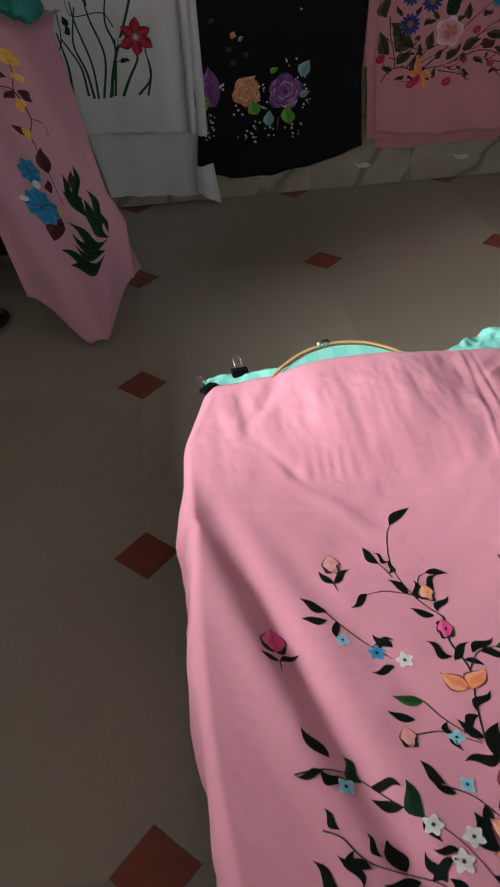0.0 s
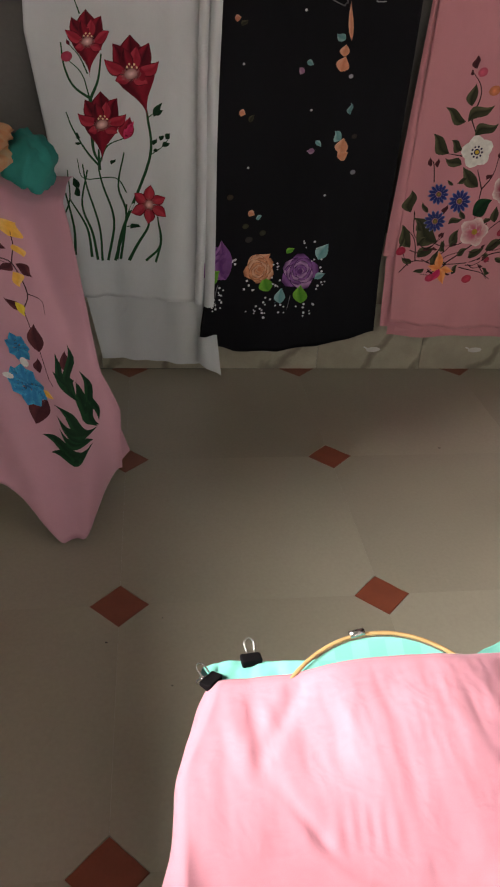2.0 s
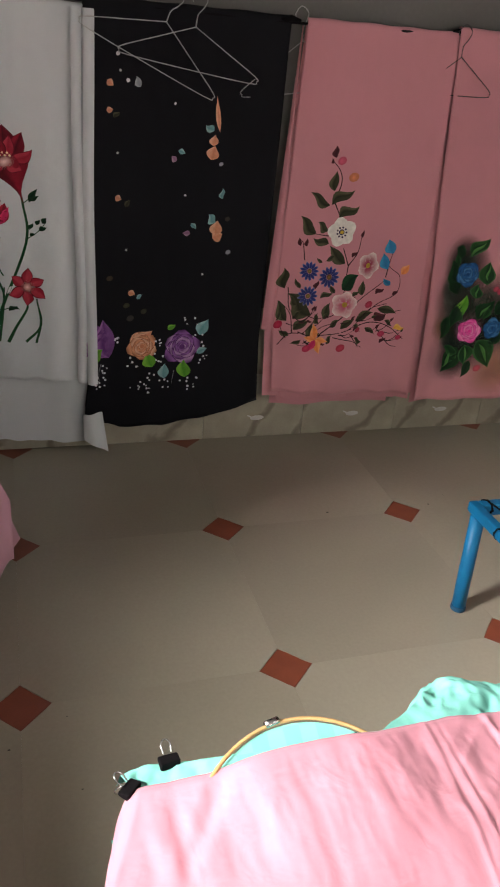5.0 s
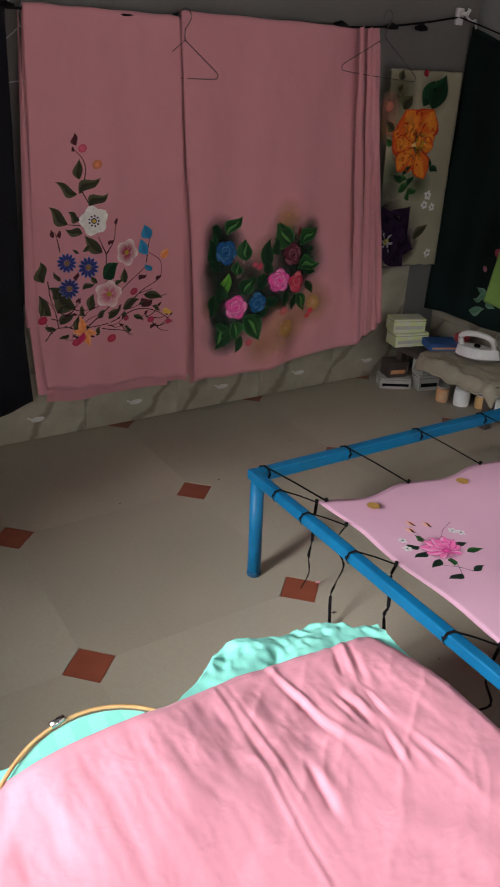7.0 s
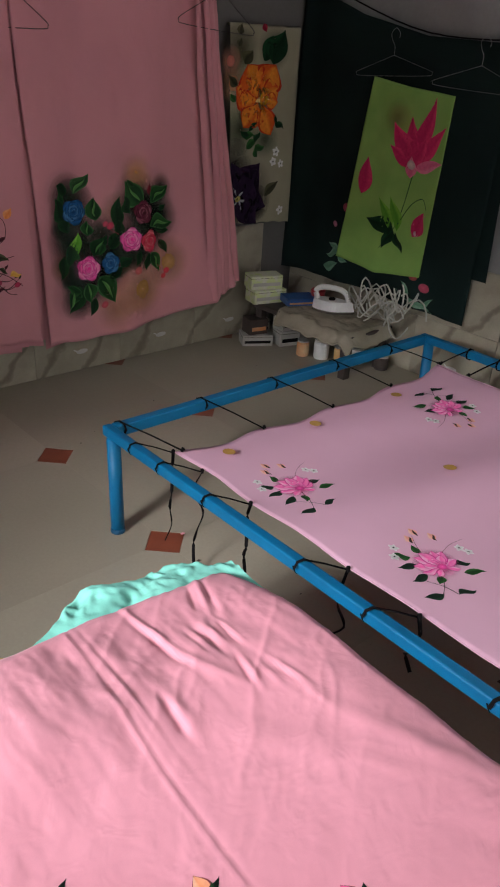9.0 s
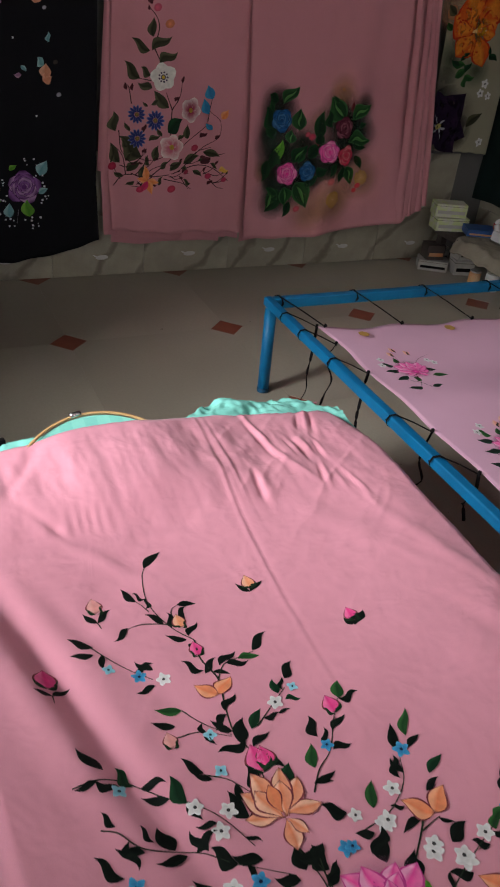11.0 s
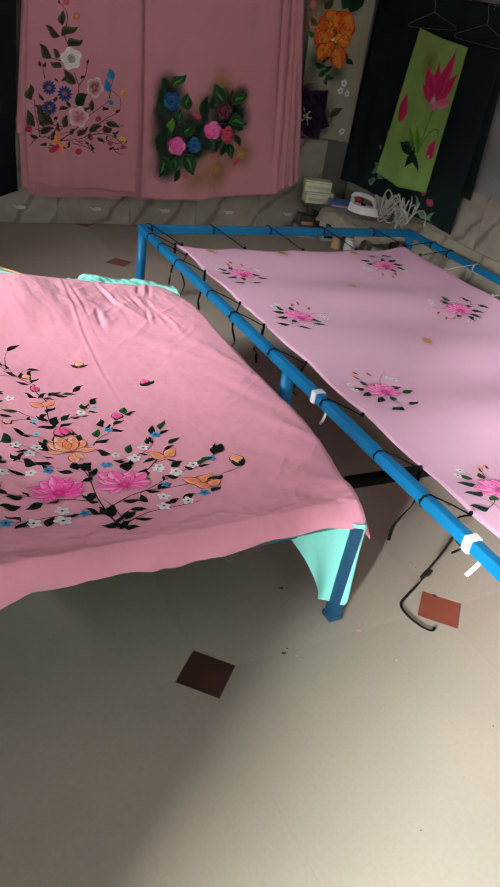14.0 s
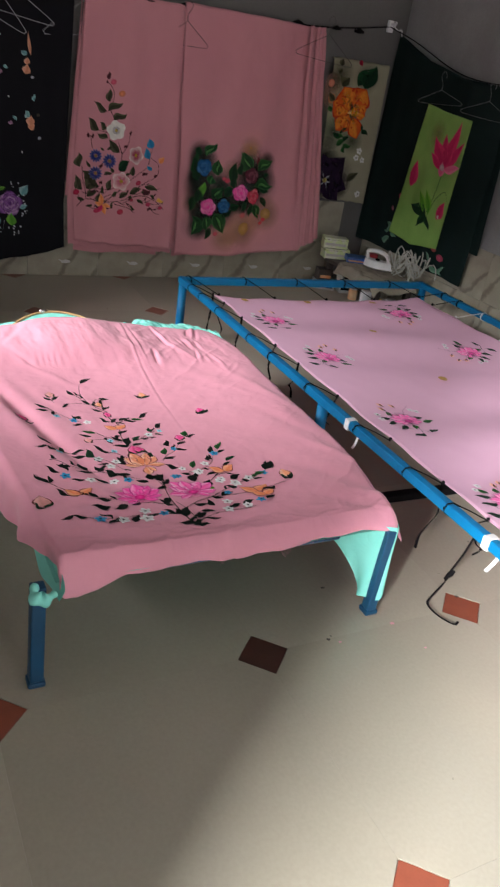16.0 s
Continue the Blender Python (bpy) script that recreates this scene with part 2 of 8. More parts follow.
def checked():
    """Thin mint cloth with a woven check."""
    m = mat("checked_mint_cotton", (0.27, 0.72, 0.6), 0.85, dark=(0.22, 0.64, 0.55), scale=5, fine=900, bump=0.12, spec=0.2, dist=0.0006)
    nt = m.node_tree
    b = nt.nodes["Principled BSDF"]
    src = b.inputs["Base Color"].links[0].from_socket
    co, ck, mx = nt.nodes.new("ShaderNodeTexCoord"), nt.nodes.new("ShaderNodeTexChecker"), nt.nodes.new("ShaderNodeMix")
    ck.inputs["Scale"].default_value = 38
    ck.inputs[1].default_value, ck.inputs[2].default_value = (1, 1, 1, 1), (0.85, 0.92, 0.93, 1)
    mp = nt.nodes.new("ShaderNodeMapping")
    mp.inputs["Scale"].default_value = (1, 1, 0)
    nt.links.new(co.outputs["Object"], mp.inputs[0]), nt.links.new(mp.outputs[0], ck.inputs[0])
    mx.data_type, mx.blend_type = "RGBA", "MULTIPLY"
    mx.inputs[0].default_value = 1.0
    nt.links.new(src, mx.inputs[6]), nt.links.new(ck.outputs[0], mx.inputs[7])
    nt.links.new(mx.outputs[2], b.inputs["Base Color"])
    return m


CHECK = checked()

# ---- building helpers ----


def part(name, bm, material, parent=None, label="", smooth=False):
    """Link a bmesh as one mesh object under a thing or part."""
    me = bpy.data.meshes.new(name)
    bm.to_mesh(me)
    bm.free()
    for m in material if isinstance(material, (list, tuple)) else (material,):
        me.materials.append(m)
    if smooth:
        for p in me.polygons:
            p.use_smooth = True
    ob = new(name, me)
    ob.parent = parent
    if label:
        ob["label"] = label
    return ob


def thing(name, label, category, group="", kind="", at=(0, 0, 0)):
    ob = new(name)
    ob.empty_display_size = 0.05
    ob.location = at
    return tagged(ob, label, category, group, kind)


def box(lo, hi, bevel=0.0, bm=None):
    bm = bm or bmesh.new()
    c = [(a + b) / 2 for a, b in zip(lo, hi)]
    m = Matrix.Translation(c) @ Matrix.Diagonal((*[b - a for a, b in zip(lo, hi)], 1))
    g = bmesh.ops.create_cube(bm, size=1, matrix=m)
    if bevel:
        es = list({e for v in g["verts"] for e in v.link_edges})
        bmesh.ops.bevel(bm, geom=es, offset=bevel, segments=2, affect="EDGES", profile=0.5)
    return bm


def tube(points, radius, sides=8, bm=None, flat=1.0, closed=False):
    """A round or flattened tube along points; flat squeezes it along its second axis."""
    bm = bm or bmesh.new()
    pts = [Vector(p) for p in points]
    rings, n = [], len(pts)
    for i, p in enumerate(pts):
        a, b = (pts[(i - 1) % n], pts[(i + 1) % n]) if closed else (pts[max(i - 1, 0)], pts[min(i + 1, n - 1)])
        d = (b - a).normalized()
        u = d.cross(Vector((0, 0, 1)))
        u = u.normalized() if u.length > 0.05 else d.cross(Vector((0, 1, 0))).normalized()
        w = d.cross(u).normalized()
        r = radius(i / max(n - 1, 1)) if callable(radius) else radius
        rings.append([bm.verts.new(p + r * (math.cos(k * 2 * math.pi / sides) * u + flat * math.sin(k * 2 * math.pi / sides) * w)) for k in range(sides)])
    for i in range(n if closed else n - 1):
        r0, r1 = rings[i], rings[(i + 1) % n]
        for k in range(sides):
            bm.faces.new((r0[k], r0[(k + 1) % sides], r1[(k + 1) % sides], r1[k]))
    if not closed:
        bm.faces.new(rings[0][::-1]), bm.faces.new(rings[-1])
    return bm


def bend(points, steps=6):
    """Round off a line of points (Catmull-Rom)."""
    p = [Vector(q) for q in points]
    p = [2 * p[0] - p[1]] + p + [2 * p[-1] - p[-2]]
    out = []
    for i in range(1, len(p) - 2):
        for k in range(steps):
            t = k / steps
            out.append(0.5 * (2 * p[i] + (p[i + 1] - p[i - 1]) * t + (2 * p[i - 1] - 5 * p[i] + 4 * p[i + 1] - p[i + 2]) * t * t + (3 * p[i] - p[i - 1] - 3 * p[i + 1] + p[i + 2]) * t ** 3))
    out.append(p[-2])
    return out


def sheet(nu, nv, f, thick=0.0):
    """A grid of nu by nv cells through f(u, v), u and v from 0 to 1."""
    bm = bmesh.new()
    g = [[bm.verts.new(f(i / nu, j / nv)) for i in range(nu + 1)] for j in range(nv + 1)]
    for j in range(nv):
        for i in range(nu):
            bm.faces.new((g[j][i], g[j][i + 1], g[j + 1][i + 1], g[j + 1][i]))
    return bm


def lathe(profile, sides=20, at=(0, 0, 0)):
    """Turn (radius, height) pairs round the upright axis."""
    bm = bmesh.new()
    rings = [[bm.verts.new((at[0] + r * math.cos(2 * math.pi * k / sides), at[1] + r * math.sin(2 * math.pi * k / sides), at[2] + z)) for k in range(sides)] for r, z in profile]
    for a, b in zip(rings, rings[1:]):
        for k in range(sides):
            bm.faces.new((a[k], a[(k + 1) % sides], b[(k + 1) % sides], b[k]))
    bm.faces.new(rings[0][::-1]), bm.faces.new(rings[-1])
    return bm


def fbm(x, y, z=0.0, octaves=3):
    return noise.fractal((x, y, z), 1.0, 2.0, octaves)


def smooth(a, b, x):
    t = min(1.0, max(0.0, (x - a) / (b - a)))
    return t * t * (3 - 2 * t)


class Brush:
    """Paint strokes laid on a cloth: surf(s, t, lift) gives the place of cloth point (s, t). Each painted leaf, stem or bloom is a piece."""

    def __init__(self, surf, seed=1, step=0.000015):
        self.step, self.layer = step, 0
        self.surf, self.pieces, self.depth, self.n = surf, [], 0, 0
        self.rnd = random.Random(seed)

    def begin(self, name):
        if self.depth == 0:
            self.layer = 0
            self.pieces.append((name, [], [], []))
        self.depth += 1

    def end(self):
        self.depth -= 1

    def grid(self, rows, cols, name):
        """rows: lists of (s, t) points; cols: colours alike."""
        self.begin(name)
        _, vs, fs, cs = self.pieces[-1]
        lift = 0.0004 + self.step * self.n + 0.0001 * self.layer
        self.n += 1
        self.layer += 1
        k, w = len(vs), len(rows[0])
        for r, cr in zip(rows, cols):
            for (s, t), c in zip(r, cr):
                vs.append(tuple(self.surf(s, t, lift)))
                cs.extend(c if len(c) == 4 else (*c, 1.0))
        for j in range(len(rows) - 1):
            for i in range(w - 1):
                a = k + j * w + i
                fs.append((a, a + 1, a + w + 1, a + w))
        self.end()

    def leaf(self, s0, t0, s1, t1, wide=0.34, c0=(0.003, 0.005, 0.004), c1=(0.006, 0.012, 0.008), curve=0.14, peak=0.40, steps=9, rim=None):
        """A leaf or petal from its foot to its tip, one half darker than the other."""
        dx, dy = s1 - s0, t1 - t0
        L = math.hypot(dx, dy) or 1e-4
        nx, ny = -dy / L, dx / L
        rows, cols = [], []
        e = math.log(0.5) / math.log(peak)
        bow = self.rnd.uniform(-0.5, 0.9)
        for j in range(steps + 1):
            q = j / steps
            wq = wide * L * 0.5 * math.sin(math.pi * min(1.0, q ** e)) ** 1.2
            m = curve * L * (2 * q * (1 - q) + bow * math.sin(2 * math.pi * q))
            cx, cy = s0 + dx * q + nx * m, t0 + dy * q + ny * m
            rows.append([(cx + nx * wq * k, cy + ny * wq * k) for k in ((1, 0.55, 0, -0.55, -1) if rim is None else (1, 0.84, 0.8, 0.4, 0, -0.4, -0.8, -0.84, -1))])
            h = 0.55 + 0.45 * q
            mix = [tuple(a * (1 - f * h) + d * f * h for a, d in zip(c0, c1)) for f in (0.9, 1.0, 0.1, 0.35, 0.45)]
            if rim is not None:
                tip = q > 0.93 or q < 0.03
                mix = [rim] * 9 if tip else [rim, rim, mix[1], mix[1], mix[2], mix[3], mix[4], rim, rim]
            cols.append(mix)
        self.grid(rows, cols, "painted_leaf")

    def petal(self, s, t, ang, length, width, c0, c1, rim=None):
        """A round-tipped petal from (s, t) towards ang degrees."""
        a = radians(ang)
        dx, dy = math.cos(a), math.sin(a)
        rows, cols = [], []
        for j in range(6):
            q = j / 5
            wq = width * 0.5 * (math.sin(math.pi * min(1, 0.1 + 0.86 * q ** 0.8)) ** 0.7 + 0.05)
            rows.append([(s + dx * length * q - dy * wq * k, t + dy * length * q + dx * wq * k) for k in (-1, -0.45, 0.45, 1)])
            cm = tuple(x * (1 - q ** 2.2) + y * q ** 2.2 for x, y in zip(c0, c1))
            ce = tuple(x * 0.5 + y * 0.5 for x, y in zip(cm, c1))
            cols.append([ce, cm, cm, ce])
            if rim is not None:
                rows[-1] = [(s + dx * length * q - dy * wq * k, t + dy * length * q + dx * wq * k) for k in (-1, -0.93, -0.9, -0.45, 0.45, 0.9, 0.93, 1)]
                cols[-1] = [rim] * 8 if j == 5 else [rim, rim, ce, cm, cm, ce, rim, rim]
        self.grid(rows, cols, "painted_petal")

    def stem(self, points, wide=0.003, colour=(0.02, 0.03, 0.018), taper=0.5):
        p = [Vector((a, b, 0)) for a, b in points]
        p = bend(p, 5) if len(p) > 2 else [p[0].lerp(p[1], k / 3) for k in range(4)]
        rows, n = [], len(p)
        for i, q in enumerate(p):
            d = (p[min(i + 1, n - 1)] - p[max(i - 1, 0)]).normalized()
            w = wide * 0.36 * (1 - taper * i / (n - 1))
            rows.append([(q.x - d.y * w, q.y + d.x * w), (q.x + d.y * w, q.y - d.x * w)])
        self.grid(rows, [[colour, colour]] * n, "painted_stem")

    def sprig(self, points, wide=0.003, colour=(0.02, 0.03, 0.018), gap=0.075):
        """A stem with small dark leaves turned out to both sides."""
        self.stem(points, wide, colour)
        p = bend([Vector((a, b, 0)) for a, b in points], 6) if len(points) > 2 else [Vector((a, b, 0)) for a, b in points]
        run, side = self.rnd.uniform(0.3, 1.0) * gap, 1
        for a, b in zip(p, p[1:]):
            d = b - a
            run += d.length
            if run > gap and d.length > 1e-5:
                run = self.rnd.uniform(-0.3, 0.3) * gap
                side = -side
                ang = math.atan2(d.y, d.x) + side * self.rnd.uniform(0.5, 0.95)
                ln = self.rnd.uniform(0.022, 0.042)
                self.leaf(b.x, b.y, b.x + ln * math.cos(ang), b.y + ln * math.sin(ang), self.rnd.uniform(0.26, 0.4), curve=0.2 * side)

    def disc(self, s, t, r, c0, c1=None, squash=1.0, turn=0.0, sides=14, ring=3):
        c1 = c1 or c0
        rows, cols = [], []
        for j in range(ring + 1):
            q = j / ring
            row = []
            for k in range(sides + 1):
                a = 2 * math.pi * k / sides
                u, w = r * max(q, 0.02) * math.cos(a), r * max(q, 0.02) * math.sin(a) * squash
                row.append((s + u * math.cos(turn) - w * math.sin(turn), t + u * math.sin(turn) + w * math.cos(turn)))
            rows.append(row)
            c = tuple(x * (1 - q) + y * q for x, y in zip(c0, c1))
            cols.append([c] * (sides + 1))
        self.grid(rows, cols, "painted_spot")

    def flower(self, s, t, r, n, c0, c1, eye, width=0.85, turn=None, squash=1.0):
        turn = self.rnd.uniform(0, 360) if turn is None else turn
        self.begin("painted_blossom")
        for k in range(n):
            self.petal(s, t, turn + 360 * k / n, r * self.rnd.uniform(0.9, 1.08), r * width, c0, c1)
        self.disc(s, t, r * 0.2, eye)
        self.end()

    def rose(self, s, t, r, deep, light, pale=None):
        """A full-blown rose of overlapping rounds of petals."""
        pale = pale or light
        dusk = tuple(0.6 * c for c in deep)
        o = self.rnd.uniform(0, 360)
        self.begin("painted_rose")
        for n, rr, ww, back in ((5, 1.0, 1.25, 0.15), (5, 0.8, 1.0, 0.12), (4, 0.6, 0.85, 0.1), (3, 0.4, 0.6, 0.08), (2, 0.24, 0.36, 0.04)):
            for k in range(n):
                a = o + 360 * k / n + self.rnd.uniform(-12, 12)
                px, py, ln = s - back * r * math.cos(radians(a)), t - back * r * math.sin(radians(a)), r * (rr + back) * self.rnd.uniform(0.92, 1.06)
                self.petal(px, py, a, ln, r * ww, deep, pale if k % 2 else light, dusk)
            o += 37
        self.disc(s, t, r * 0.14, deep)
        self.end()

    def done(self, parent):
        for name, vs, fs, cs in self.pieces:
            me = bpy.data.meshes.new(name)
            me.from_pydata(vs, [], fs)
            at = me.color_attributes.new("pigment", "FLOAT_COLOR", "POINT")
            at.data.foreach_set("color", cs)
            me.materials.append(PAINT)
            new(name, me).parent = parent


def piece(name):
    """Marks a painter's function whose strokes make one piece."""
    def wrap(f):
        def g(b, *a, **k):
            b.begin(name)
            f(b, *a, **k)
            b.end()
        return g
    return wrap


# ---- the room ----
def WALL(x):
    """The back wall runs a little out of square with the floor tiles."""
    return 0.012 - 0.012 * x


floor = tagged(part("floor", box((LEFT_X - 0.2, NEAR_Y - 0.2, -0.15), (RIGHT_X + 0.2, 0.2, -0.004)), GROUT), "grey stone floor of square slabs with red diamond corner insets", "floor", kind="structure")


def wall_mesh(x0, y0, x1, y1, z0, z1, thick):
    """An upright wall slab on the line from (x0, y0) to (x1, y1), its thickness to the right of that line."""
    d = Vector((x1 - x0, y1 - y0, 0)).normalized()
    n = Vector((d.y, -d.x, 0)) * thick
    bm = bmesh.new()
    a = [bm.verts.new((p[0], p[1], z)) for z in (z0, z1) for p in ((x0, y0), (x1, y1), (x1 + n.x, y1 + n.y), (x0 + n.x, y0 + n.y))]
    for f in ((0, 1, 2, 3), (7, 6, 5, 4), (0, 4, 5, 1), (1, 5, 6, 2), (2, 6, 7, 3), (3, 7, 4, 0)):
        bm.faces.new([a[i] for i in f])
    bmesh.ops.recalc_face_normals(bm, faces=bm.faces)
    return bm


wall_north = tagged(part("wall_north", wall_mesh(RIGHT_X + 0.2, WALL(RIGHT_X + 0.2), LEFT_X - 0.2, WALL(LEFT_X - 0.2), -0.15, CEIL_Z, 0.2), PLASTER), "grey painted wall above a veined tile dado", "wall", kind="structure")
wall_east = tagged(part("wall_east", wall_mesh(RIGHT_X, NEAR_Y - 0.2, RIGHT_X, WALL(RIGHT_X), -0.15, CEIL_Z, 0.2), CEMENT), "grey cement plastered wall above a veined tile dado", "wall", kind="structure")
# west wall with its window opening
bm = wall_mesh(LEFT_X, WALL(LEFT_X), LEFT_X, WIN_Y1, -0.15, CEIL_Z, 0.2)
wall_west = tagged(part("wall_west", bm, BOUNCE_PAINT), "pale painted wall with a window and an open doorway", "wall", kind="structure")
for y0, y1, z0, z1 in ((WIN_Y1, WIN_Y0, -0.15, WIN_Z0), (WIN_Y1, WIN_Y0, WIN_Z1, CEIL_Z), (WIN_Y0, GATE_Y1, -0.15, CEIL_Z), (GATE_Y1, GATE_Y0, GATE_Z, CEIL_Z), (GATE_Y0, NEAR_Y - 0.2, -0.15, CEIL_Z)):
    part("wall_panel", wall_mesh(LEFT_X, y0, LEFT_X, y1, z0, z1, 0.2), BOUNCE_PAINT, wall_west)
# Unseen wall; its gap is added for the fill lamp behind it.
wall_south = tagged(part("wall_south", wall_mesh(LEFT_X, NEAR_Y, FILL_X0, NEAR_Y, -0.15, CEIL_Z, 0.2), BOUNCE_PAINT), "unseen pale wall with a gap added for fill light", "wall", kind="structure")
for x0, x1, z0 in ((FILL_X0, FILL_X1, FILL_Z), (FILL_X1, RIGHT_X, -0.15)):
    part("wall_panel", wall_mesh(x0, NEAR_Y, x1, NEAR_Y, z0, CEIL_Z, 0.2), BOUNCE_PAINT, wall_south)
# Added baffle out of view: stops door_light from coming in at the window.
tagged(part("lamp_baffle", box((LEFT_X - 4.0, -3.55, -0.15), (LEFT_X - 0.21, -3.35, 3.4)), PLASTER), "unseen wall added to keep door light out of the window", "wall", kind="structure")
tagged(part("ceiling", box((LEFT_X - 0.2, NEAR_Y - 0.2, CEIL_Z), (RIGHT_X + 0.2, 0.25, CEIL_Z + 0.15)), BOUNCE_PAINT), "unseen flat ceiling, kept pale to bounce light", "ceiling", kind="structure")

# ---- cloths hung on the line along the back wall ----
def line_z(x):
    """The cord sags between its nails."""
    return 1.375 + 0.018 * max(0.0, x - 0.9) + 0.02 * ((x - 0.9) / 1.8) ** 2


LINE_Y = -0.055


def hung_cloth(name, label, left, right, ztop, zbot, y0, y1, material, folds=(9.0, 0.010), seed=1, back=None, lean=0.0, category="saree", group="hung painted cloths", wrinkle=0.004):
    """A cloth doubled over the line. left, right: (height, x) pairs of its side edges; zbot: (u, height) pairs of the hem.
    Returns the thing and its surface for paint."""
    k, amp = folds

    def Y(x, z):
        h = min(1.0, max(0.0, (ztop - z) / (ztop - 0.1)))
        base = y0 + (y1 - y0) * h
        f = math.sin(k * (x + lean * z) + seed) + 0.5 * math.sin(2.3 * k * (x + 1.3 * lean * z) + 2 * seed)
        return base + amp * (0.25 + 0.75 * h) * f + wrinkle * fbm(x * 7 + seed, z * 2.5, seed) + 0.3 * wrinkle * fbm(x * 22, z * 14, seed)

    def edges(dz=0.0):
        lz, lx = zip(*left)
        rz, rx = zip(*right)
        bu, bz = zip(*zbot)

        def f(u, v):
            top = ztop + 0.0012 * math.sin(23 * u + seed)
            z = np.interp(u, bu, bz) + 0.002 * math.sin(31 * u + seed) + dz
            z = z + (top - z) * min(v / 0.96, 1.0)
            x = np.interp(z, lz, lx) * (1 - u) + np.interp(z, rz, rx) * u
            if v > 0.96:
                a = (v - 0.96) / 0.04 * math.pi
                return Vector((x, Y(x, z) + 0.009 * (1 - math.cos(a)), z + 0.008 * math.sin(a)))
            return Vector((x, Y(x, z), z))
        return f

    ob = thing(name, label, category, group)
    fl = part("front_layer", sheet(70, 90, edges()), material, ob, smooth=True)
    fl.modifiers.new("thick", "SOLIDIFY").thickness = 0.0012
    if back:
        dx0, dx1, dz = back
        e = edges(dz)

        def g(u, v):
            p = e(u, v * 0.955)
            q = 1 - v
            p.x += (dx0 * (1 - u) + dx1 * u) * q
            p.y = min(p.y + 0.017, WALL(p.x) - 0.014) + 0.003 * math.sin(11 * u + seed)
            return p
        part("back_layer", sheet(40, 50, g), material, ob, smooth=True)
    return ob, (lambda s, t, lift: Vector((s, Y(s, t) - lift, t)))


white_cloth, white_surf = hung_cloth("white_cloth", "white cloth painted with red lilies, hung on a cord", ((0.05, -0.10), (0.42, -0.165), (1.05, -0.255), (1.4, -0.24)), ((0.05, 0.235), (0.28, 0.255), (1.4, 0.285)),
                                     1.365, ((0, 0.285), (0.6, 0.275), (1, 0.27)), -0.05, -0.04, WHITE, (19, 0.012), 2, (0.01, 0.045, -0.235))
black_cloth, black_surf = hung_cloth("black_cloth", "black cloth painted with purple roses, hung on a cord", ((0.1, 0.235), (0.3, 0.26), (1.4, 0.262)), ((0.1, 0.86), (0.4, 0.845), (1.4, 0.862)),
                                     1.385, ((0, 0.14), (0.2, 0.095), (0.45, 0.088), (0.75, 0.12), (1, 0.165)), -0.06, -0.05, BLACK, (7, 0.008), 3, (0.0, 0.0, 0.03))
pink_cloth_a, pinka_surf = hung_cloth("rose_pink_cloth", "rose pink cloth painted with wildflowers, hung on a cord", ((0.1, 0.91), (0.44, 0.885), (1.4, 0.912)), ((0.1, 1.44), (1.4, 1.415)),
                                      1.385, ((0, 0.212), (0.5, 0.195), (1, 0.185)), -0.065, -0.085, PINK_HUNG, (17, 0.014), 5, (-0.03, 0.01, -0.022))
pink_cloth_b, pinkb_surf = hung_cloth("rose_pink_cloth", "rose pink cloth painted with rose bushes, hung on a cord", ((0.1, 1.47), (1.4, 1.41)), ((0.1, 2.37), (0.27, 2.355), (1.4, 2.2)),
                                      1.4, ((0, 0.162), (0.25, 0.165), (0.6, 0.19), (0.88, 0.215), (0.9, 0.25), (1, 0.262)), -0.065, -0.12, PINK_HUNG, (13, 0.016), 7, (-0.03, 0.02, 0.02), lean=-0.12)
hib_cloth, hib_surf = hung_cloth("printed_cloth_panel", "cream cloth panel painted with an orange hibiscus", ((0.4, 2.36), (1.3, 2.31)), ((0.4, 2.705), (1.32, 2.69)),
                                 1.275, ((0, 0.525), (0.7, 0.515), (1, 0.505)), -0.075, -0.07, CREAM, (9, 0.004), 4, category="cloth panel")

part("side_fold", sheet(8, 60, lambda u, v: Vector((0.848 + 0.05 * u + 0.05 * v * (1 - u), -0.052 - 0.012 * math.sin(3 * u), 0.44 + 0.93 * v))), PINK_HUNG, pink_cloth_a, smooth=True)
for k, (xa, xb, xt, z0) in enumerate(((2.355, 2.395, 2.205, 0.285), (2.315, 2.362, 2.19, 0.262), (2.268, 2.32, 2.165, 0.243), (2.21, 2.272, 2.12, 0.222))):
    part("pleat", sheet(10, 70, lambda u, v: Vector(((xa + (xb - xa) * u) * (1 - v) + (xt + 0.02 * u) * v + 0.006 * math.sin(7 * v + 2 * k) * (1 - v) + 0.004 * fbm(v * 6, k, 1.0), -0.104 - 0.006 * k - 0.020 * math.sin(math.pi * u) * (1 - 0.75 * v) + 0.03 * v + 0.004 * fbm(u * 2 + k, v * 5, 2.0), z0 + 0.008 * u + (1.405 - z0) * v))), PINK_HUNG, pink_cloth_b, smooth=True)
for k, (xa, xb, zl, zr) in enumerate(((0.925, 1.40, 0.172, 0.158), (0.905, 1.375, 0.150, 0.146))):
    part("under_hem", sheet(40, 12, lambda u, v: Vector((xa + (xb - xa) * u, -0.062 + 0.014 * k + 0.006 * math.sin(15 * u + k), zl + (zr - zl) * u + 0.004 * math.sin(9 * u + 2 * k) + 0.24 * v))), PINK_HUNG, pink_cloth_a, smooth=True)
part("under_hem", sheet(50, 12, lambda u, v: Vector((1.455 + 0.72 * u, -0.085 + 0.008 * math.sin(13 * u), 0.146 + 0.052 * u + 0.004 * math.sin(8 * u) + 0.2 * v))), PINK_HUNG, pink_cloth_b, smooth=True)

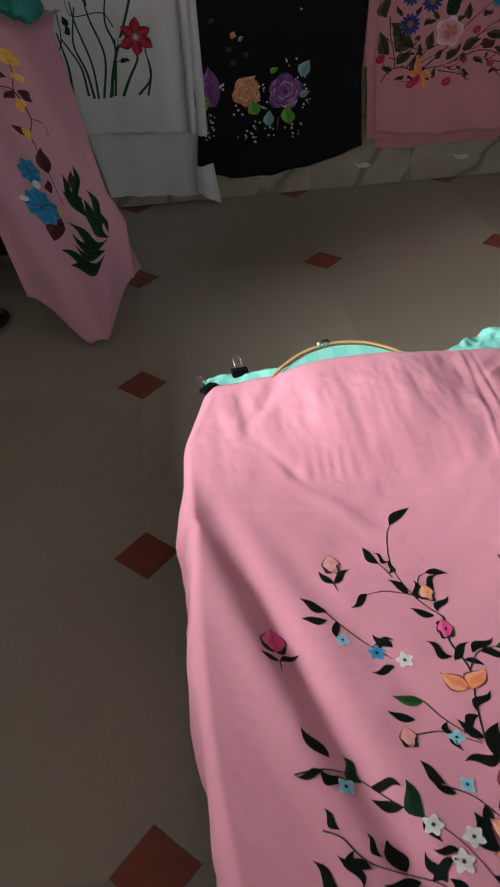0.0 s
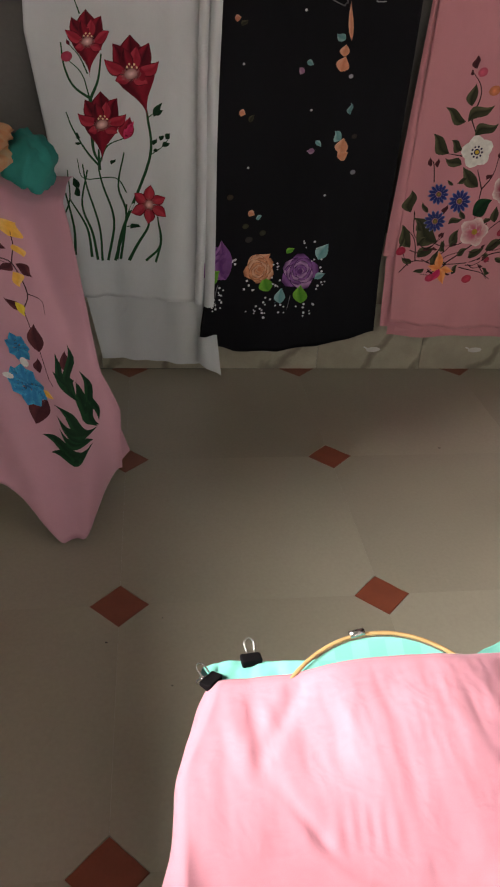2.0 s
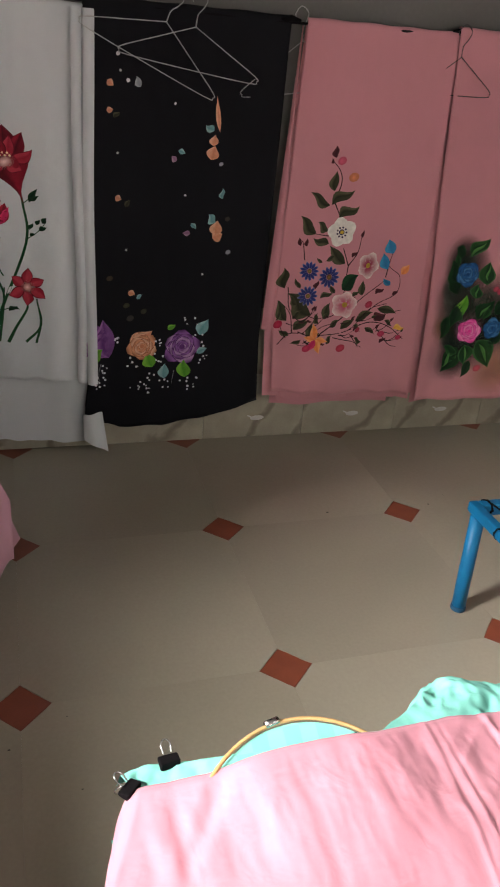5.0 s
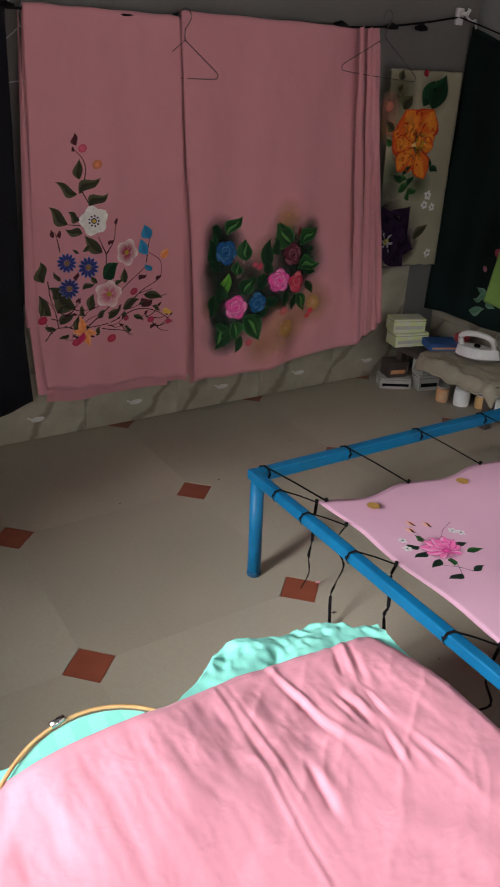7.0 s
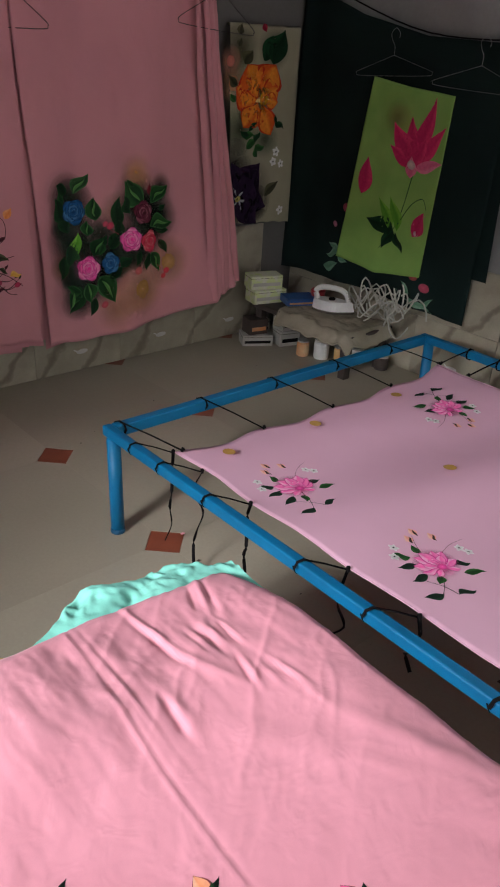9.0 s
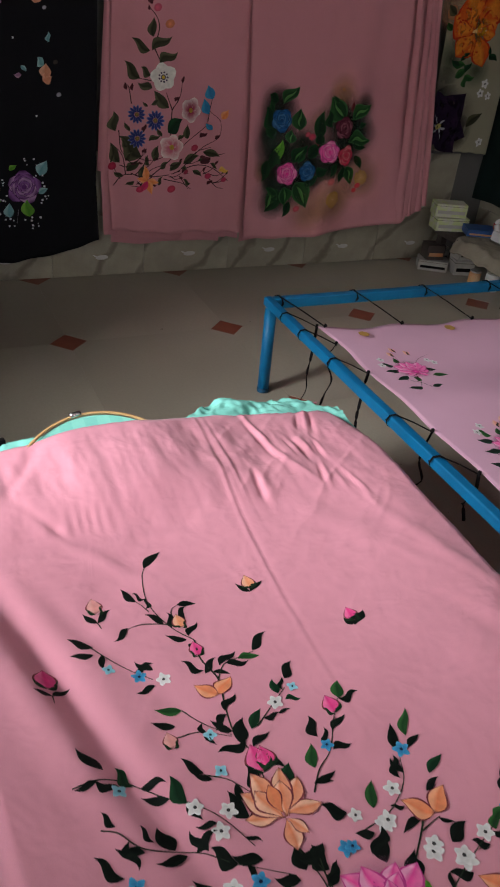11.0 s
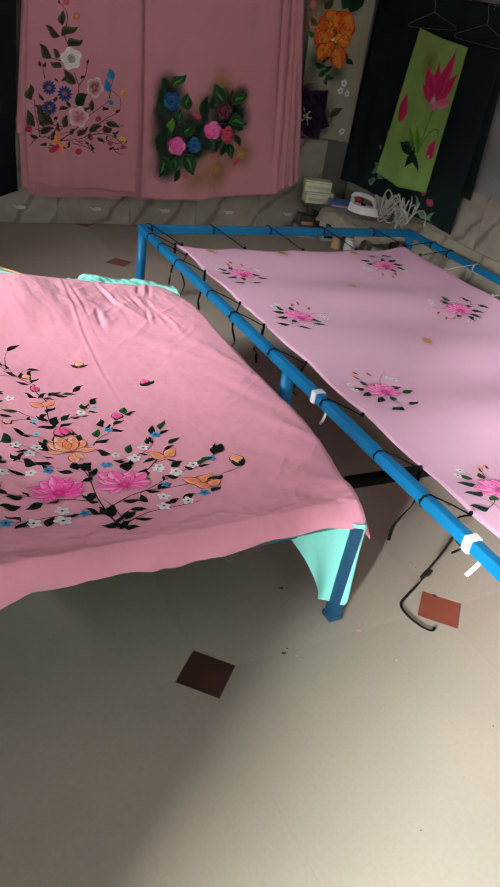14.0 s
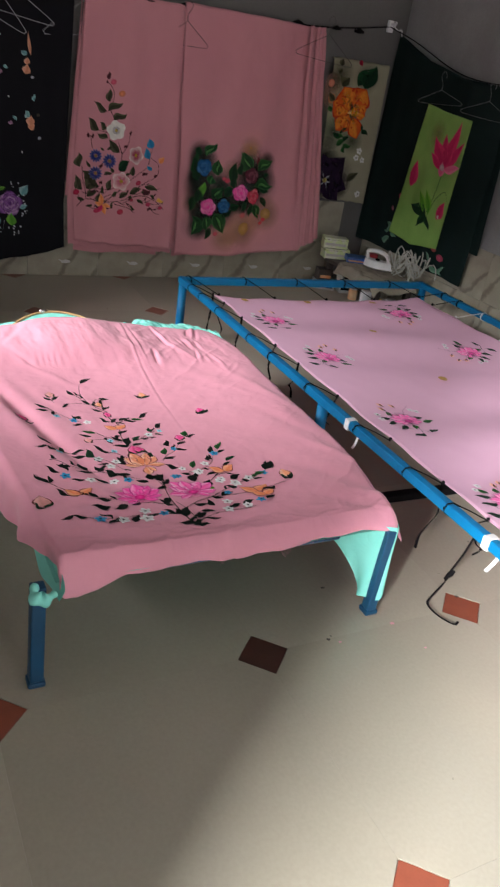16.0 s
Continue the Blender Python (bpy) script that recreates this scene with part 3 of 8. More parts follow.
for k, (xa, xb, zb) in enumerate(((0.222, 0.25, 0.272), (0.252, 0.284, 0.262))):
    part("edge_fold", sheet(8, 50, lambda u, v: Vector((xa + (xb - xa) * u + 0.006 * v + 0.003 * math.sin(7 * v + k), -0.064 - 0.013 * math.sin(math.pi * u) * (1.05 - 0.7 * v), zb + (1.36 - zb) * v))), WHITE, white_cloth, smooth=True)
part("corner_tail", sheet(8, 12, lambda u, v: Vector((0.235 + 0.085 * u - 0.02 * v * u, -0.075 - 0.012 * math.sin(5 * u), 0.004 + 0.06 * (1 - u) * (1 - v) + 0.155 * v))), WHITE, white_cloth, smooth=True)

# ---- the two cloths on the east wall ----
CUR_X = RIGHT_X - 0.045


def side_cloth(name, label, top, hem, x0, material, folds, seed, category):
    """A cloth hung along the east wall. top, hem: (y, height) pairs."""
    k, amp = folds
    ty, tz = zip(*top)
    hy, hz = zip(*hem)
    ya, yb = ty[0], ty[-1]

    def X(y, z):
        h = min(1.0, max(0.0, (1.4 - z) / 1.1))
        return x0 - amp * (0.3 + 0.7 * h) * (math.sin(k * y + seed) + 0.5 * math.sin(2.1 * k * y + 2 * seed)) - 0.004 * fbm(y * 6, z * 2, seed)

    def f(u, v):
        y = np.interp(u, np.linspace(0, 1, len(ty)), ty)
        z1 = np.interp(u, np.linspace(0, 1, len(ty)), tz)
        yy = np.interp(u, np.linspace(0, 1, len(hy)), hy)
        z0 = np.interp(u, np.linspace(0, 1, len(hy)), hz)
        yv, z = yy + (y - yy) * v, z0 + (z1 - z0) * v
        return Vector((X(yv, z), yv, z))
    ob = thing(name, label, category)
    fl = part("front_layer", sheet(60, 60, f), material, ob, smooth=True)
    fl.modifiers.new("thick", "SOLIDIFY").thickness = 0.0012
    return ob, (lambda s, t, lift: Vector((X(s, t) - lift, s, t)))


curtain, cur_surf = side_cloth("dark_green_cloth", "very dark bottle green cloth hung from a cord along the wall", ((-0.04, 1.45), (-0.36, 1.34), (-0.67, 1.275), (-1.05, 1.26)), ((-0.02, 0.29), (-0.4, 0.3), (-0.8, 0.285), (-1.03, 0.275)), CUR_X, CURTAIN, (16, 0.012), 1, "curtain")
cur_back = part("back_layer", sheet(30, 40, lambda u, v: Vector((CUR_X + 0.02, -0.85 - u * (0.24 - 0.02 * v), 0.46 + v * 0.79))), CURTAIN, curtain, smooth=True)
lime, lime_surf = side_cloth("lime_cloth_panel", "lime green cloth panel painted with a pink lotus, on wire hangers", ((-0.475, 1.13), (-0.65, 1.105), (-0.86, 1.088)), ((-0.375, 0.415), (-0.6, 0.395), (-0.825, 0.425)), CUR_X - 0.035, LIME, (22, 0.005), 2, "cloth panel")

# ---- cord, knob and wire hangers ----
cord = thing("clothes_cord", "thin black cord tied between nails in the wall", "cord")
pts = [(-1.45, LINE_Y, 1.42)] + [(x, LINE_Y, line_z(x)) for x in (-0.6, 0, 0.6, 0.9, 1.5, 2.1)] + [(2.4, -0.05, 1.435), (2.67, -0.03, 1.478)]
part("main_cord", tube(bend(pts), 0.004, 6), STRAP, cord, smooth=True)
part("side_cord", tube(bend([(2.67, -0.03, 1.478), (2.74, -0.2, 1.42), (2.755, -0.67, 1.285), (2.76, -1.2, 1.27)]), 0.003, 6), STRAP, cord, smooth=True)
for x, r in ((2.3, 0.011), (2.45, 0.013), (0.86, 0.009), (1.42, 0.009), (2.06, 0.01)):
    part("knot", tube([(x - 0.03, LINE_Y, line_z(x) + 0.006), (x, LINE_Y - 0.004, line_z(x) + 0.01), (x + 0.03, LINE_Y, line_z(x) + 0.006)], lambda q, r=r: r * (0.5 + math.sin(math.pi * q) * 0.6), 7), STRAP, cord, smooth=True)
knob = thing("wall_hook", "small white plastic hook screwed near the corner", "hook")
part("plate", box((2.65, WALL(2.67) - 0.014, 1.45), (2.69, WALL(2.67), 1.51), 0.004), PLASTIC_W, knob)
part("peg", tube([(2.67, WALL(2.67) - 0.01, 1.49), (2.67, -0.07, 1.488), (2.675, -0.075, 1.505)], 0.008, 8), PLASTIC_W, knob, smooth=True)
part("cord_tail", tube(bend([(2.67, -0.065, 1.48), (2.70, -0.07, 1.465), (2.725, -0.065, 1.47), (2.735, -0.065, 1.44)]), 0.004, 6), TAPE, knob, smooth=True)


def hanger(m, material, label, width=0.40, drop=0.13, wire=0.0016):
    """A bent wire clothes hanger in its own upright plane, hook at the origin."""
    ob = thing("wire_hanger", label, "hanger", "wire hangers")
    hook = [(-0.018, 0, 0.028), (-0.02, 0, 0.042), (0, 0, 0.06), (0.02, 0, 0.042), (0.012, 0, 0.018), (0, 0, 0), (0, 0, -0.03)]
    part("hook", tube(bend(hook, 4), wire, 6), material, ob, smooth=True)
    w = width / 2
    body = [(0, 0, -0.03), (-w * 0.5, 0, -0.03 - drop * 0.45), (-w * 0.97, 0, -0.03 - drop * 0.88), (-w, 0, -0.03 - drop), (-w * 0.9, 0, -0.03 - drop - 0.008), (0, 0.004, -0.03 - drop - 0.01), (w * 0.9, 0, -0.03 - drop - 0.008), (w, 0, -0.03 - drop), (w * 0.97, 0, -0.03 - drop * 0.88), (w * 0.5, 0, -0.03 - drop * 0.45)]
    part("frame", tube(bend(body + body[:1], 4), wire, 6), material, ob, smooth=True)
    ob.matrix_world = m
    return ob


SILVER = "thin silver wire clothes hanger on the cord"
RUST = "thin dark wire clothes hanger on the cord"
hanger(pose(0.50, -0.085, 1.372, 4, 24, 4), WIRE, SILVER, 0.42, 0.11)
hanger(pose(0.575, -0.09, 1.368, 3, 8, -5), WIRE, SILVER, 0.4, 0.1)
hanger(pose(0.90, -0.05, 1.36, 0, -8, 3), WIRE, SILVER, 0.4, 0.13)
hanger(pose(-0.36, -0.06, 1.37, 0, 6, 0), WIRE, SILVER, 0.4, 0.13)
hanger(pose(1.425, -0.076, 1.355, 0, 0, -14), DARKWIRE, RUST, 0.22, 0.1)
hanger(pose(2.24, -0.1, 1.41, 0, 4, 0), DARKWIRE, RUST, 0.36, 0.12)
hanger(pose(CUR_X - 0.04, -0.56, 1.235, 0, 3, 90), WIRE, "thin silver wire clothes hanger holding a lime cloth", 0.36, 0.06, 0.001)
hanger(pose(CUR_X - 0.045, -0.95, 1.22, 0, -2, 90), WIRE, "thin silver wire clothes hanger on the dark cloth", 0.38, 0.07, 0.001)

# ---- near stretching frame with its cloths ----
BED_X0, BED_X1, BED_Y0, BED_Y1, BED_Z = 0.09, 0.955, -2.95, -1.69, 0.275
BED_NEAR = -2.905
frame_a = thing("embroidery_stand", "low blue steel stretching frame covered by cloth", "embroidery stand", "embroidery stands")
for (x, y), lean in zip(((BED_X0 + 0.005, BED_Y0 + 0.015), (BED_X1 - 0.02, BED_Y0 + 0.01), (BED_X0 + 0.115, BED_Y1 - 0.06), (BED_X1 - 0.01, BED_Y1 - 0.05)), (0, 0, 0, 0)):
    part("leg", box((x - 0.0145, y - 0.0145, 0.012), (x + 0.0145, y + 0.0145, BED_Z - 0.02), 0.004), BLUE_SHADED, frame_a)
    part("foot", box((x - 0.018, y - 0.018, 0), (x + 0.018, y + 0.018, 0.014), 0.004), BLUE_SHADED, frame_a)
for y in (BED_Y0 + 0.06, BED_Y1 - 0.06):
    part("end_rail", box((BED_X0 + 0.06, y - 0.016, BED_Z - 0.056), (BED_X1 - 0.035, y + 0.016, BED_Z - 0.022), 0.004), BLUE_SHADED, frame_a)
for x in (BED_X0 + 0.09, BED_X1 - 0.02):
    part("side_rail", box((x - 0.016, BED_Y0 + 0.02, BED_Z - 0.056), (x + 0.016, BED_Y1 - 0.06, BED_Z - 0.022), 0.004), BLUE_SHADED, frame_a)


# drawn creases in the pink cloth: middle, direction, height, width and half length
CREASES = (
    (0.622, -2.0, -0.03, -1.0, 0.0014, 0.0045, 0.34), (0.630, -2.0, -0.03, -1.0, -0.0013, 0.004, 0.34), (0.652, -1.84, 0.02, -1.0, 0.0014, 0.0045, 0.13), (0.659, -1.84, 0.02, -1.0, -0.0013, 0.004, 0.13),
    (0.25, -1.80, 0.55, 0.83, -0.006, 0.014, 0.07), (0.215, -1.80, 0.0, 1.0, -0.005, 0.012, 0.06), (0.80, -2.05, 0.6, -0.8, 0.003, 0.03, 0.2), (0.96, -2.2, 0.35, -0.93, 0.004, 0.018, 0.22), (0.70, -2.30, 0.62, -0.78, -0.002, 0.04, 0.3),
    (0.90, -2.72, 0.62, -0.78, -0.006, 0.03, 0.12), (0.93, -2.83, 0.9, -0.4, 0.007, 0.02, 0.06), (0.86, -2.86, 0.75, -0.66, -0.006, 0.022, 0.08), (0.98, -2.62, 0.5, -0.87, 0.006, 0.018, 0.12), (0.95, -2.45, 0.4, -0.92, -0.004, 0.02, 0.15), (0.5, -2.87, 1.0, 0.1, -0.004, 0.02, 0.2), (0.25, -2.86, 0.95, -0.3, -0.005, 0.02, 0.1), (0.27, -1.94, 0.6, -0.8, -0.004, 0.008, 0.05), (0.33, -2.02, 0.7, -0.71, 0.003, 0.014, 0.1), (0.225, -2.28, 0.30, -0.95, -0.02, 0.026, 0.32), (0.165, -2.25, 0.30, -0.95, 0.008, 0.03, 0.3), (0.29, -2.2, 0.45, -0.89, -0.004, 0.022, 0.2), (0.30, -2.45, 0.4, -0.92, 0.004, 0.03, 0.25),
    (0.897, -1.731, -0.34, -0.94, 0.0034, 0.006, 0.049), (0.911, -1.734, -0.29, -0.96, -0.003, 0.005, 0.037), (0.879, -1.722, -0.40, -0.92, -0.0028, 0.005, 0.032), (0.767, -1.775, 0.19, -0.98, 0.0034, 0.006, 0.088), (0.757, -1.792, 0.17, -0.99, -0.0026, 0.006, 0.072), (0.835, -1.823, 0.11, -0.99, -0.0036, 0.006, 0.037), (0.853, -1.823, 0.11, -0.99, 0.003, 0.006, 0.034), (0.814, -1.818, 0.04, -1.00, -0.0024, 0.005, 0.030), (0.883, -1.826, 0.07, -1.00, 0.003, 0.005, 0.038), (0.877, -1.834, -0.06, -1.00, -0.0026, 0.004, 0.028),
    (0.692, -1.923, -0.07, -1.00, -0.0055, 0.007, 0.040), (0.704, -1.931, 0.00, -1.00, 0.004, 0.012, 0.038), (0.901, -1.962, 0.18, -0.98, 0.0032, 0.006, 0.053), (0.895, -1.968, 0.11, -0.99, -0.0026, 0.005, 0.043), (0.843, -1.914, -0.22, -0.97, -0.003, 0.005, 0.032), (0.851, -1.921, -0.23, -0.97, 0.0026, 0.006, 0.036), (0.899, -2.000, 0.12, -0.99, 0.003, 0.006, 0.042), (0.872, -1.945, 0.04, -1.00, 0.0024, 0.006, 0.031), (0.805, -1.896, 0.48, -0.88, 0.0026, 0.008, 0.053), (0.907, -1.776, -0.44, -0.90, 0.003, 0.01, 0.046))


def bed_top(x, y):
    """Height of the draped pink cloth: higher at the frame, sagging within, with long drawn folds."""
    u = (x - BED_X0) / (BED_X1 - BED_X0)
    v = (y - BED_Y0) / (BED_Y1 - BED_Y0)
    sag = 0.022 * (4 * max(0.0, min(1.0, u)) * (1 - max(0.0, min(1.0, u)))) * (4 * max(0.0, min(1.0, v)) * (1 - max(0.0, min(1.0, v)))) ** 0.6
    z = 0.287 + 0.018 * smooth(0.55, 1.0, v) - sag + 0.013 * smooth(0.3, 0.04, v)
    # the hoop beneath props up the far edge
    z += 0.070 * math.exp(-((x - 0.43) / (0.235 if x < 0.43 else 0.27)) ** 2) * (0.55 * smooth(-2.14, -1.76, y) + 0.45 * smooth(-1.99, -1.87, y))
    z += 0.010 * smooth(0.45, 0.0, u) * smooth(0.3, 0.8, v)
    # soft diagonal folds that run from the far edge down to the near right
    a, b = x * 0.80 + y * 0.60, -x * 0.60 + y * 0.80
    z += 0.0034 * fbm(a * 2.2 + 4, b * 7.5, 1.3) * (0.5 + 0.5 * smooth(0.2, 0.9, v))
    z += 0.0013 * fbm(a * 5 + 1, b * 19, 6.1, 4) + 0.0004 * fbm(x * 30, y * 30, 2.2, 3)
    # crumples along the far edge
    z += 0.006 * smooth(0.70, 0.9, v) * smooth(1.0, 0.93, v) * fbm(x * 13, y * 4 + x * 3, 3.1, 4)
    # little gathers where the cloth drops off the hoop
    z += 0.0009 * smooth(0.24, 0.28, x) * smooth(0.47, 0.42, x) * math.exp(-((y + 1.945) / 0.022) ** 2) * math.sin(230 * x + 4 * math.sin(37 * x))
    # hard creases: by the far right corner, down the right side and at the near right corner
    rg = (1 - min(1.0, abs(fbm(a * 4.0 + 2, b * 13, 9.4, 3)) * 2.6)) ** 2
    z += 0.0028 * rg * max(smooth(0.45, 0.85, u) * smooth(0.5, 0.85, v), smooth(0.72, 0.95, u) * smooth(0.35, 0.1, v), 0.45 * smooth(0.8, 1.0, u))
    z += 0.0004 * rg * smooth(0.95, 0.7, v) + 0.004 * (1 - min(1.0, abs(fbm(x * 9 + 5, y * 26, 4.4, 3)) * 2.5)) ** 2 * smooth(0.14, 0.03, v)
    # pinched ridges near the far right corner
    for cx, cy, dx, dy, hgt, wid, ln in CREASES:
        p, q = (x - cx) * dx + (y - cy) * dy, (x - cx) * dy - (y - cy) * dx
        z += (1.5 if wid < 0.0065 and y > -2.1 and x > 0.68 else 1.0) * hgt * math.exp(-(q / wid) ** 2 - (p / ln) ** 2)
    return z


def bed_point(u, v):
    """u runs across from the left hem over the top to the right hem, v from the near hem to the far edge."""
    xm = BED_X0 + 0.9 * min(1.0, max(0.0, (u - 0.16) / 0.72))
    far = np.interp(xm, (0.1, 0.2, 0.3, 0.5, 0.66, 0.8, 1.0), (-1.715, -1.725, -1.722, -1.715, -1.69, -1.685, -1.69))
    y = BED_NEAR + (far - BED_NEAR) * max(0.0, (v - 0.07) / 0.93)
    vy = (y - BED_Y0) / (BED_Y1 - BED_Y0)
    x0 = BED_X0 + 0.024 - 0.012 * smooth(0.1, 0.5, vy) + 0.008 * math.sin(9 * vy) + 0.02 * smooth(0.14, 0.02, vy) + 0.055 * smooth(0.85, 1.0, vy) - 0.007 * smooth(0.725, 0.74, vy) * smooth(0.93, 0.85, vy)
    x1 = BED_X1 + 0.02 + 0.07 * smooth(0.0, 0.35, vy) - 0.04 * smooth(0.85, 1.02, vy)
    dl = 0.055 + 0.07 * smooth(0.1, 0.3, vy) + 0.10 * smooth(0.35, 0.6, vy) - 0.11 * smooth(0.722, 0.735, vy)
    dr = 0.06 + 0.12 * smooth(0.0, 0.3, vy) - 0.04 * smooth(0.75, 1.0, vy)
    if u < 0.16:
        q = 1 - u / 0.16
        r = 0.018
        d = dl * q
        x = x0 + 0.012 - 0.022 * (1 - math.exp(-d / r)) + 0.012 * math.sin(26 * y + 9 * d) * q + 0.02 * q * fbm(y * 6, d * 6, 2.0)
        z = bed_top(x0 + 0.012, y) - d + 0.008 * (1 - math.exp(-d / r))
    elif u > 0.88:
        q = (u - 0.88) / 0.12
        d = dr * q
        x = x1 - 0.03 + 0.034 * (1 - math.exp(-d / 0.022)) + (0.008 * math.sin(17 * y + 4 * d) + 0.045 * fbm(y * 6, d * 5, 7.0)) * q
        z = bed_top(x1 - 0.03, y) - 0.006 - d * (0.6 + 0.4 * q)
    else:
        q = (u - 0.16) / 0.72
        x = x0 + 0.012 + (x1 - 0.03 - x0 - 0.012) * q
        z = bed_top(x, y) - 0.006 * max(0.0, (q - 0.9) / 0.1) ** 2
    if v < 0.07:
        # the near hem folds over the rail and hangs
        q = 1 - v / 0.07
        drop = np.interp(x, (0.12, 0.19, 0.27, 0.37, 0.5, 0.64, 0.73, 0.86, 1.0), (0.09, 0.076, 0.058, 0.049, 0.042, 0.05, 0.042, 0.034, 0.06)) + 0.004 * math.sin(41 * u + 1) + 0.006 * fbm(u * 11, 3.3, 5.1)
        drop *= 0.35 + 0.65 * smooth(0.0, 0.2, u)
        drop *= 1 - 0.5 * smooth(0.88, 1.0, u)
        z -= drop * q ** 1.25
        y -= 0.034 * math.sin(q * 1.5) + 0.007 * q * math.sin(16 * u) + 0.004 * q * math.sin(37 * u)
    z -= 0.004 * smooth(0.99, 1.0, v)
    return Vector((x, y, max(z, 0.012)))


bed_cloth = thing("pink_cloth", "pink cotton cloth painted with flowers, spread over a low stand", "saree")
bc = part("cloth", sheet(300, 330, bed_point), PINK, bed_cloth, smooth=True)
bc.modifiers.new("thick", "SOLIDIFY").thickness = 0.0012


def bed_surf(s, t, lift):
    q = min(1.0, max(0.0, (s - BED_X0 - 0.03) / 0.8))
    return Vector((s, t, bed_top(s, t) + lift + 0.0002))


rnd = random.Random(17)
for k in range(14):
    x = rnd.choice((0.33, 0.5, 0.62, 0.66, 0.72)) + rnd.uniform(-0.03, 0.03)
    z0 = 0.30 - np.interp(x, (0.27, 0.37, 0.5, 0.64, 0.73), (0.058, 0.049, 0.042, 0.05, 0.042)) + 0.004
    n = rnd.uniform(0.012, 0.03)
    part("loose_thread", tube(bend([(x, -2.94, z0), (x + rnd.uniform(-0.006, 0.006), -2.944, z0 - 0.5 * n), (x + rnd.uniform(-0.014, 0.014), -2.942, z0 - n)], 3), 0.0003, 4), PINK, bed_cloth)

# mint cloth stretched beneath
mint = thing("mint_cloth", "mint green cloth stretched beneath the pink cloth", "cloth")
MX0, MX1 = BED_X0 + 0.055, BED_X1 + 0.02


def mint_far(u, v):
    """The loose crumpled edge that sticks out beyond the pink cloth."""
    x = 0.145 + 0.88 * u + 0.04 * (1 - v) * (1 - u)
    edge = np.interp(x, (0.145, 0.2, 0.3, 0.42, 0.54, 0.6, 0.67, 0.73, 0.82, 0.91, 0.99, 1.03), (-1.668, -1.672, -1.684, -1.72, -1.70, -1.645, -1.60, -1.568, -1.588, -1.60, -1.625, -1.655))
    high = np.interp(x, (0.145, 0.2, 0.317, 0.42, 0.55, 0.62, 0.75, 0.9, 1.03), (0.318, 0.324, 0.346, 0.33, 0.31, 0.305, 0.305, 0.297, 0.283))
    low = bed_top(x, -1.77) - 0.022
    y = -1.77 + (edge + 1.77) * v + 0.006 * math.sin(31 * u) * v
    loose = smooth(0.55, 0.62, u) + 0.6 * smooth(0.2, 0.12, u)
    z = low + (high - low) * smooth(0.0, 0.7, v)
    z += loose * smooth(0.35, 0.75, v) * (0.010 * fbm(x * 15 + 2, y * 15 - x * 5, 4.0, 4) + 0.022 * (0.3 - abs(fbm(x * 11 + y * 9, y * 10 - x * 6, 8.0, 3))))
    z -= 0.035 * smooth(0.88, 1.0, v)
    return Vector((x, y, z))


part("far_edge", sheet(190, 60, mint_far), MINT, mint, smooth=True)
part("panel", sheet(20, 24, lambda u, v: Vector((BED_X0 + 0.04 + (BED_X1 - BED_X0 - 0.05) * u, BED_Y0 + 0.02 + (BED_Y1 - BED_Y0 - 0.06) * v, 0.248 - 0.01 * math.sin(math.pi * u) * math.sin(math.pi * v)))), MINT, mint, smooth=True)


def mint_right(u, v):
    """A corner that hangs round the near right leg."""
    a = u * 1.0
    x = 0.77 + 0.20 * a
    dep = (0.03 + 0.19 * smooth(0.0, 0.75, a)) * (1 - 0.12 * smooth(0.85, 1, a))
    y = BED_Y0 + 0.005 + 0.03 * math.sin(5 * a) + 0.035 * v * math.sin(9 * a + 1) + 0.05 * smooth(0.9, 1.0, a)
    return Vector((x + 0.01 * v * math.sin(6 * a), y + 0.02 * (1 - v), 0.265 - dep * v))


part("near_corner", sheet(30, 24, mint_right), MINT, mint, smooth=True)


def mint_left(u, v):
    x = BED_X0 + 0.05 - 0.01 * v + 0.005 * math.sin(7 * u + 3 * v)
    y = BED_Y0 - 0.012 + 0.42 * u
    return Vector((x, y, 0.268 - (0.04 + 0.04 * smooth(0.05, 0.4, u)) * v))


part("near_left_edge", sheet(40, 16, mint_left), MINT, mint, smooth=True)
part("left_knot", tube(bend([(BED_X0 - 0.002, BED_Y0 + 0.012, 0.262), (BED_X0 - 0.006, BED_Y0 - 0.012, 0.25), (BED_X0 + 0.012, BED_Y0 - 0.018, 0.244), (BED_X0 + 0.034, BED_Y0 - 0.012, 0.252)], 6), lambda q: 0.004 + 0.011 * math.sin(math.pi * q) + 0.003 * math.sin(21 * q), 9), MINT, mint, smooth=True)

hoop = thing("embroidery_hoop", "pale bamboo embroidery hoop gripping the mint cloth", "hoop")
HX, HY, HR = 0.41, -1.872, 0.195


def hoop_z(y):
    """The hoop leans, its far rim lifted."""
    return 0.370 + 0.45 * (y - HY - HR)


ring = [(HX + HR * math.cos(a), HY + HR * math.sin(a), hoop_z(HY + HR * math.sin(a))) for a in np.linspace(0, 2 * math.pi, 72, endpoint=False)]
part("outer_ring", tube(ring, 0.0034, 8, closed=True), WOOD, hoop, smooth=True)
bm = lathe([(HR - 0.004, 0.0), (0.1, 0.001), (0.001, 0.002)], 56, (HX, HY, 0.0))
for v in bm.verts:
    v.co.z += hoop_z(v.co.y) - 0.002
part("taut_cloth", bm, CHECK, hoop)
part("screw", tube([(HX - 0.042, HY + HR - 0.003, 0.371), (HX - 0.02, HY + HR + 0.002, 0.372)], 0.006, 8), CHROME, hoop, "small bright clamp screw", smooth=True)
hp = Brush(lambda x, y, lift: Vector((x, y, hoop_z(y) + lift)), 21)
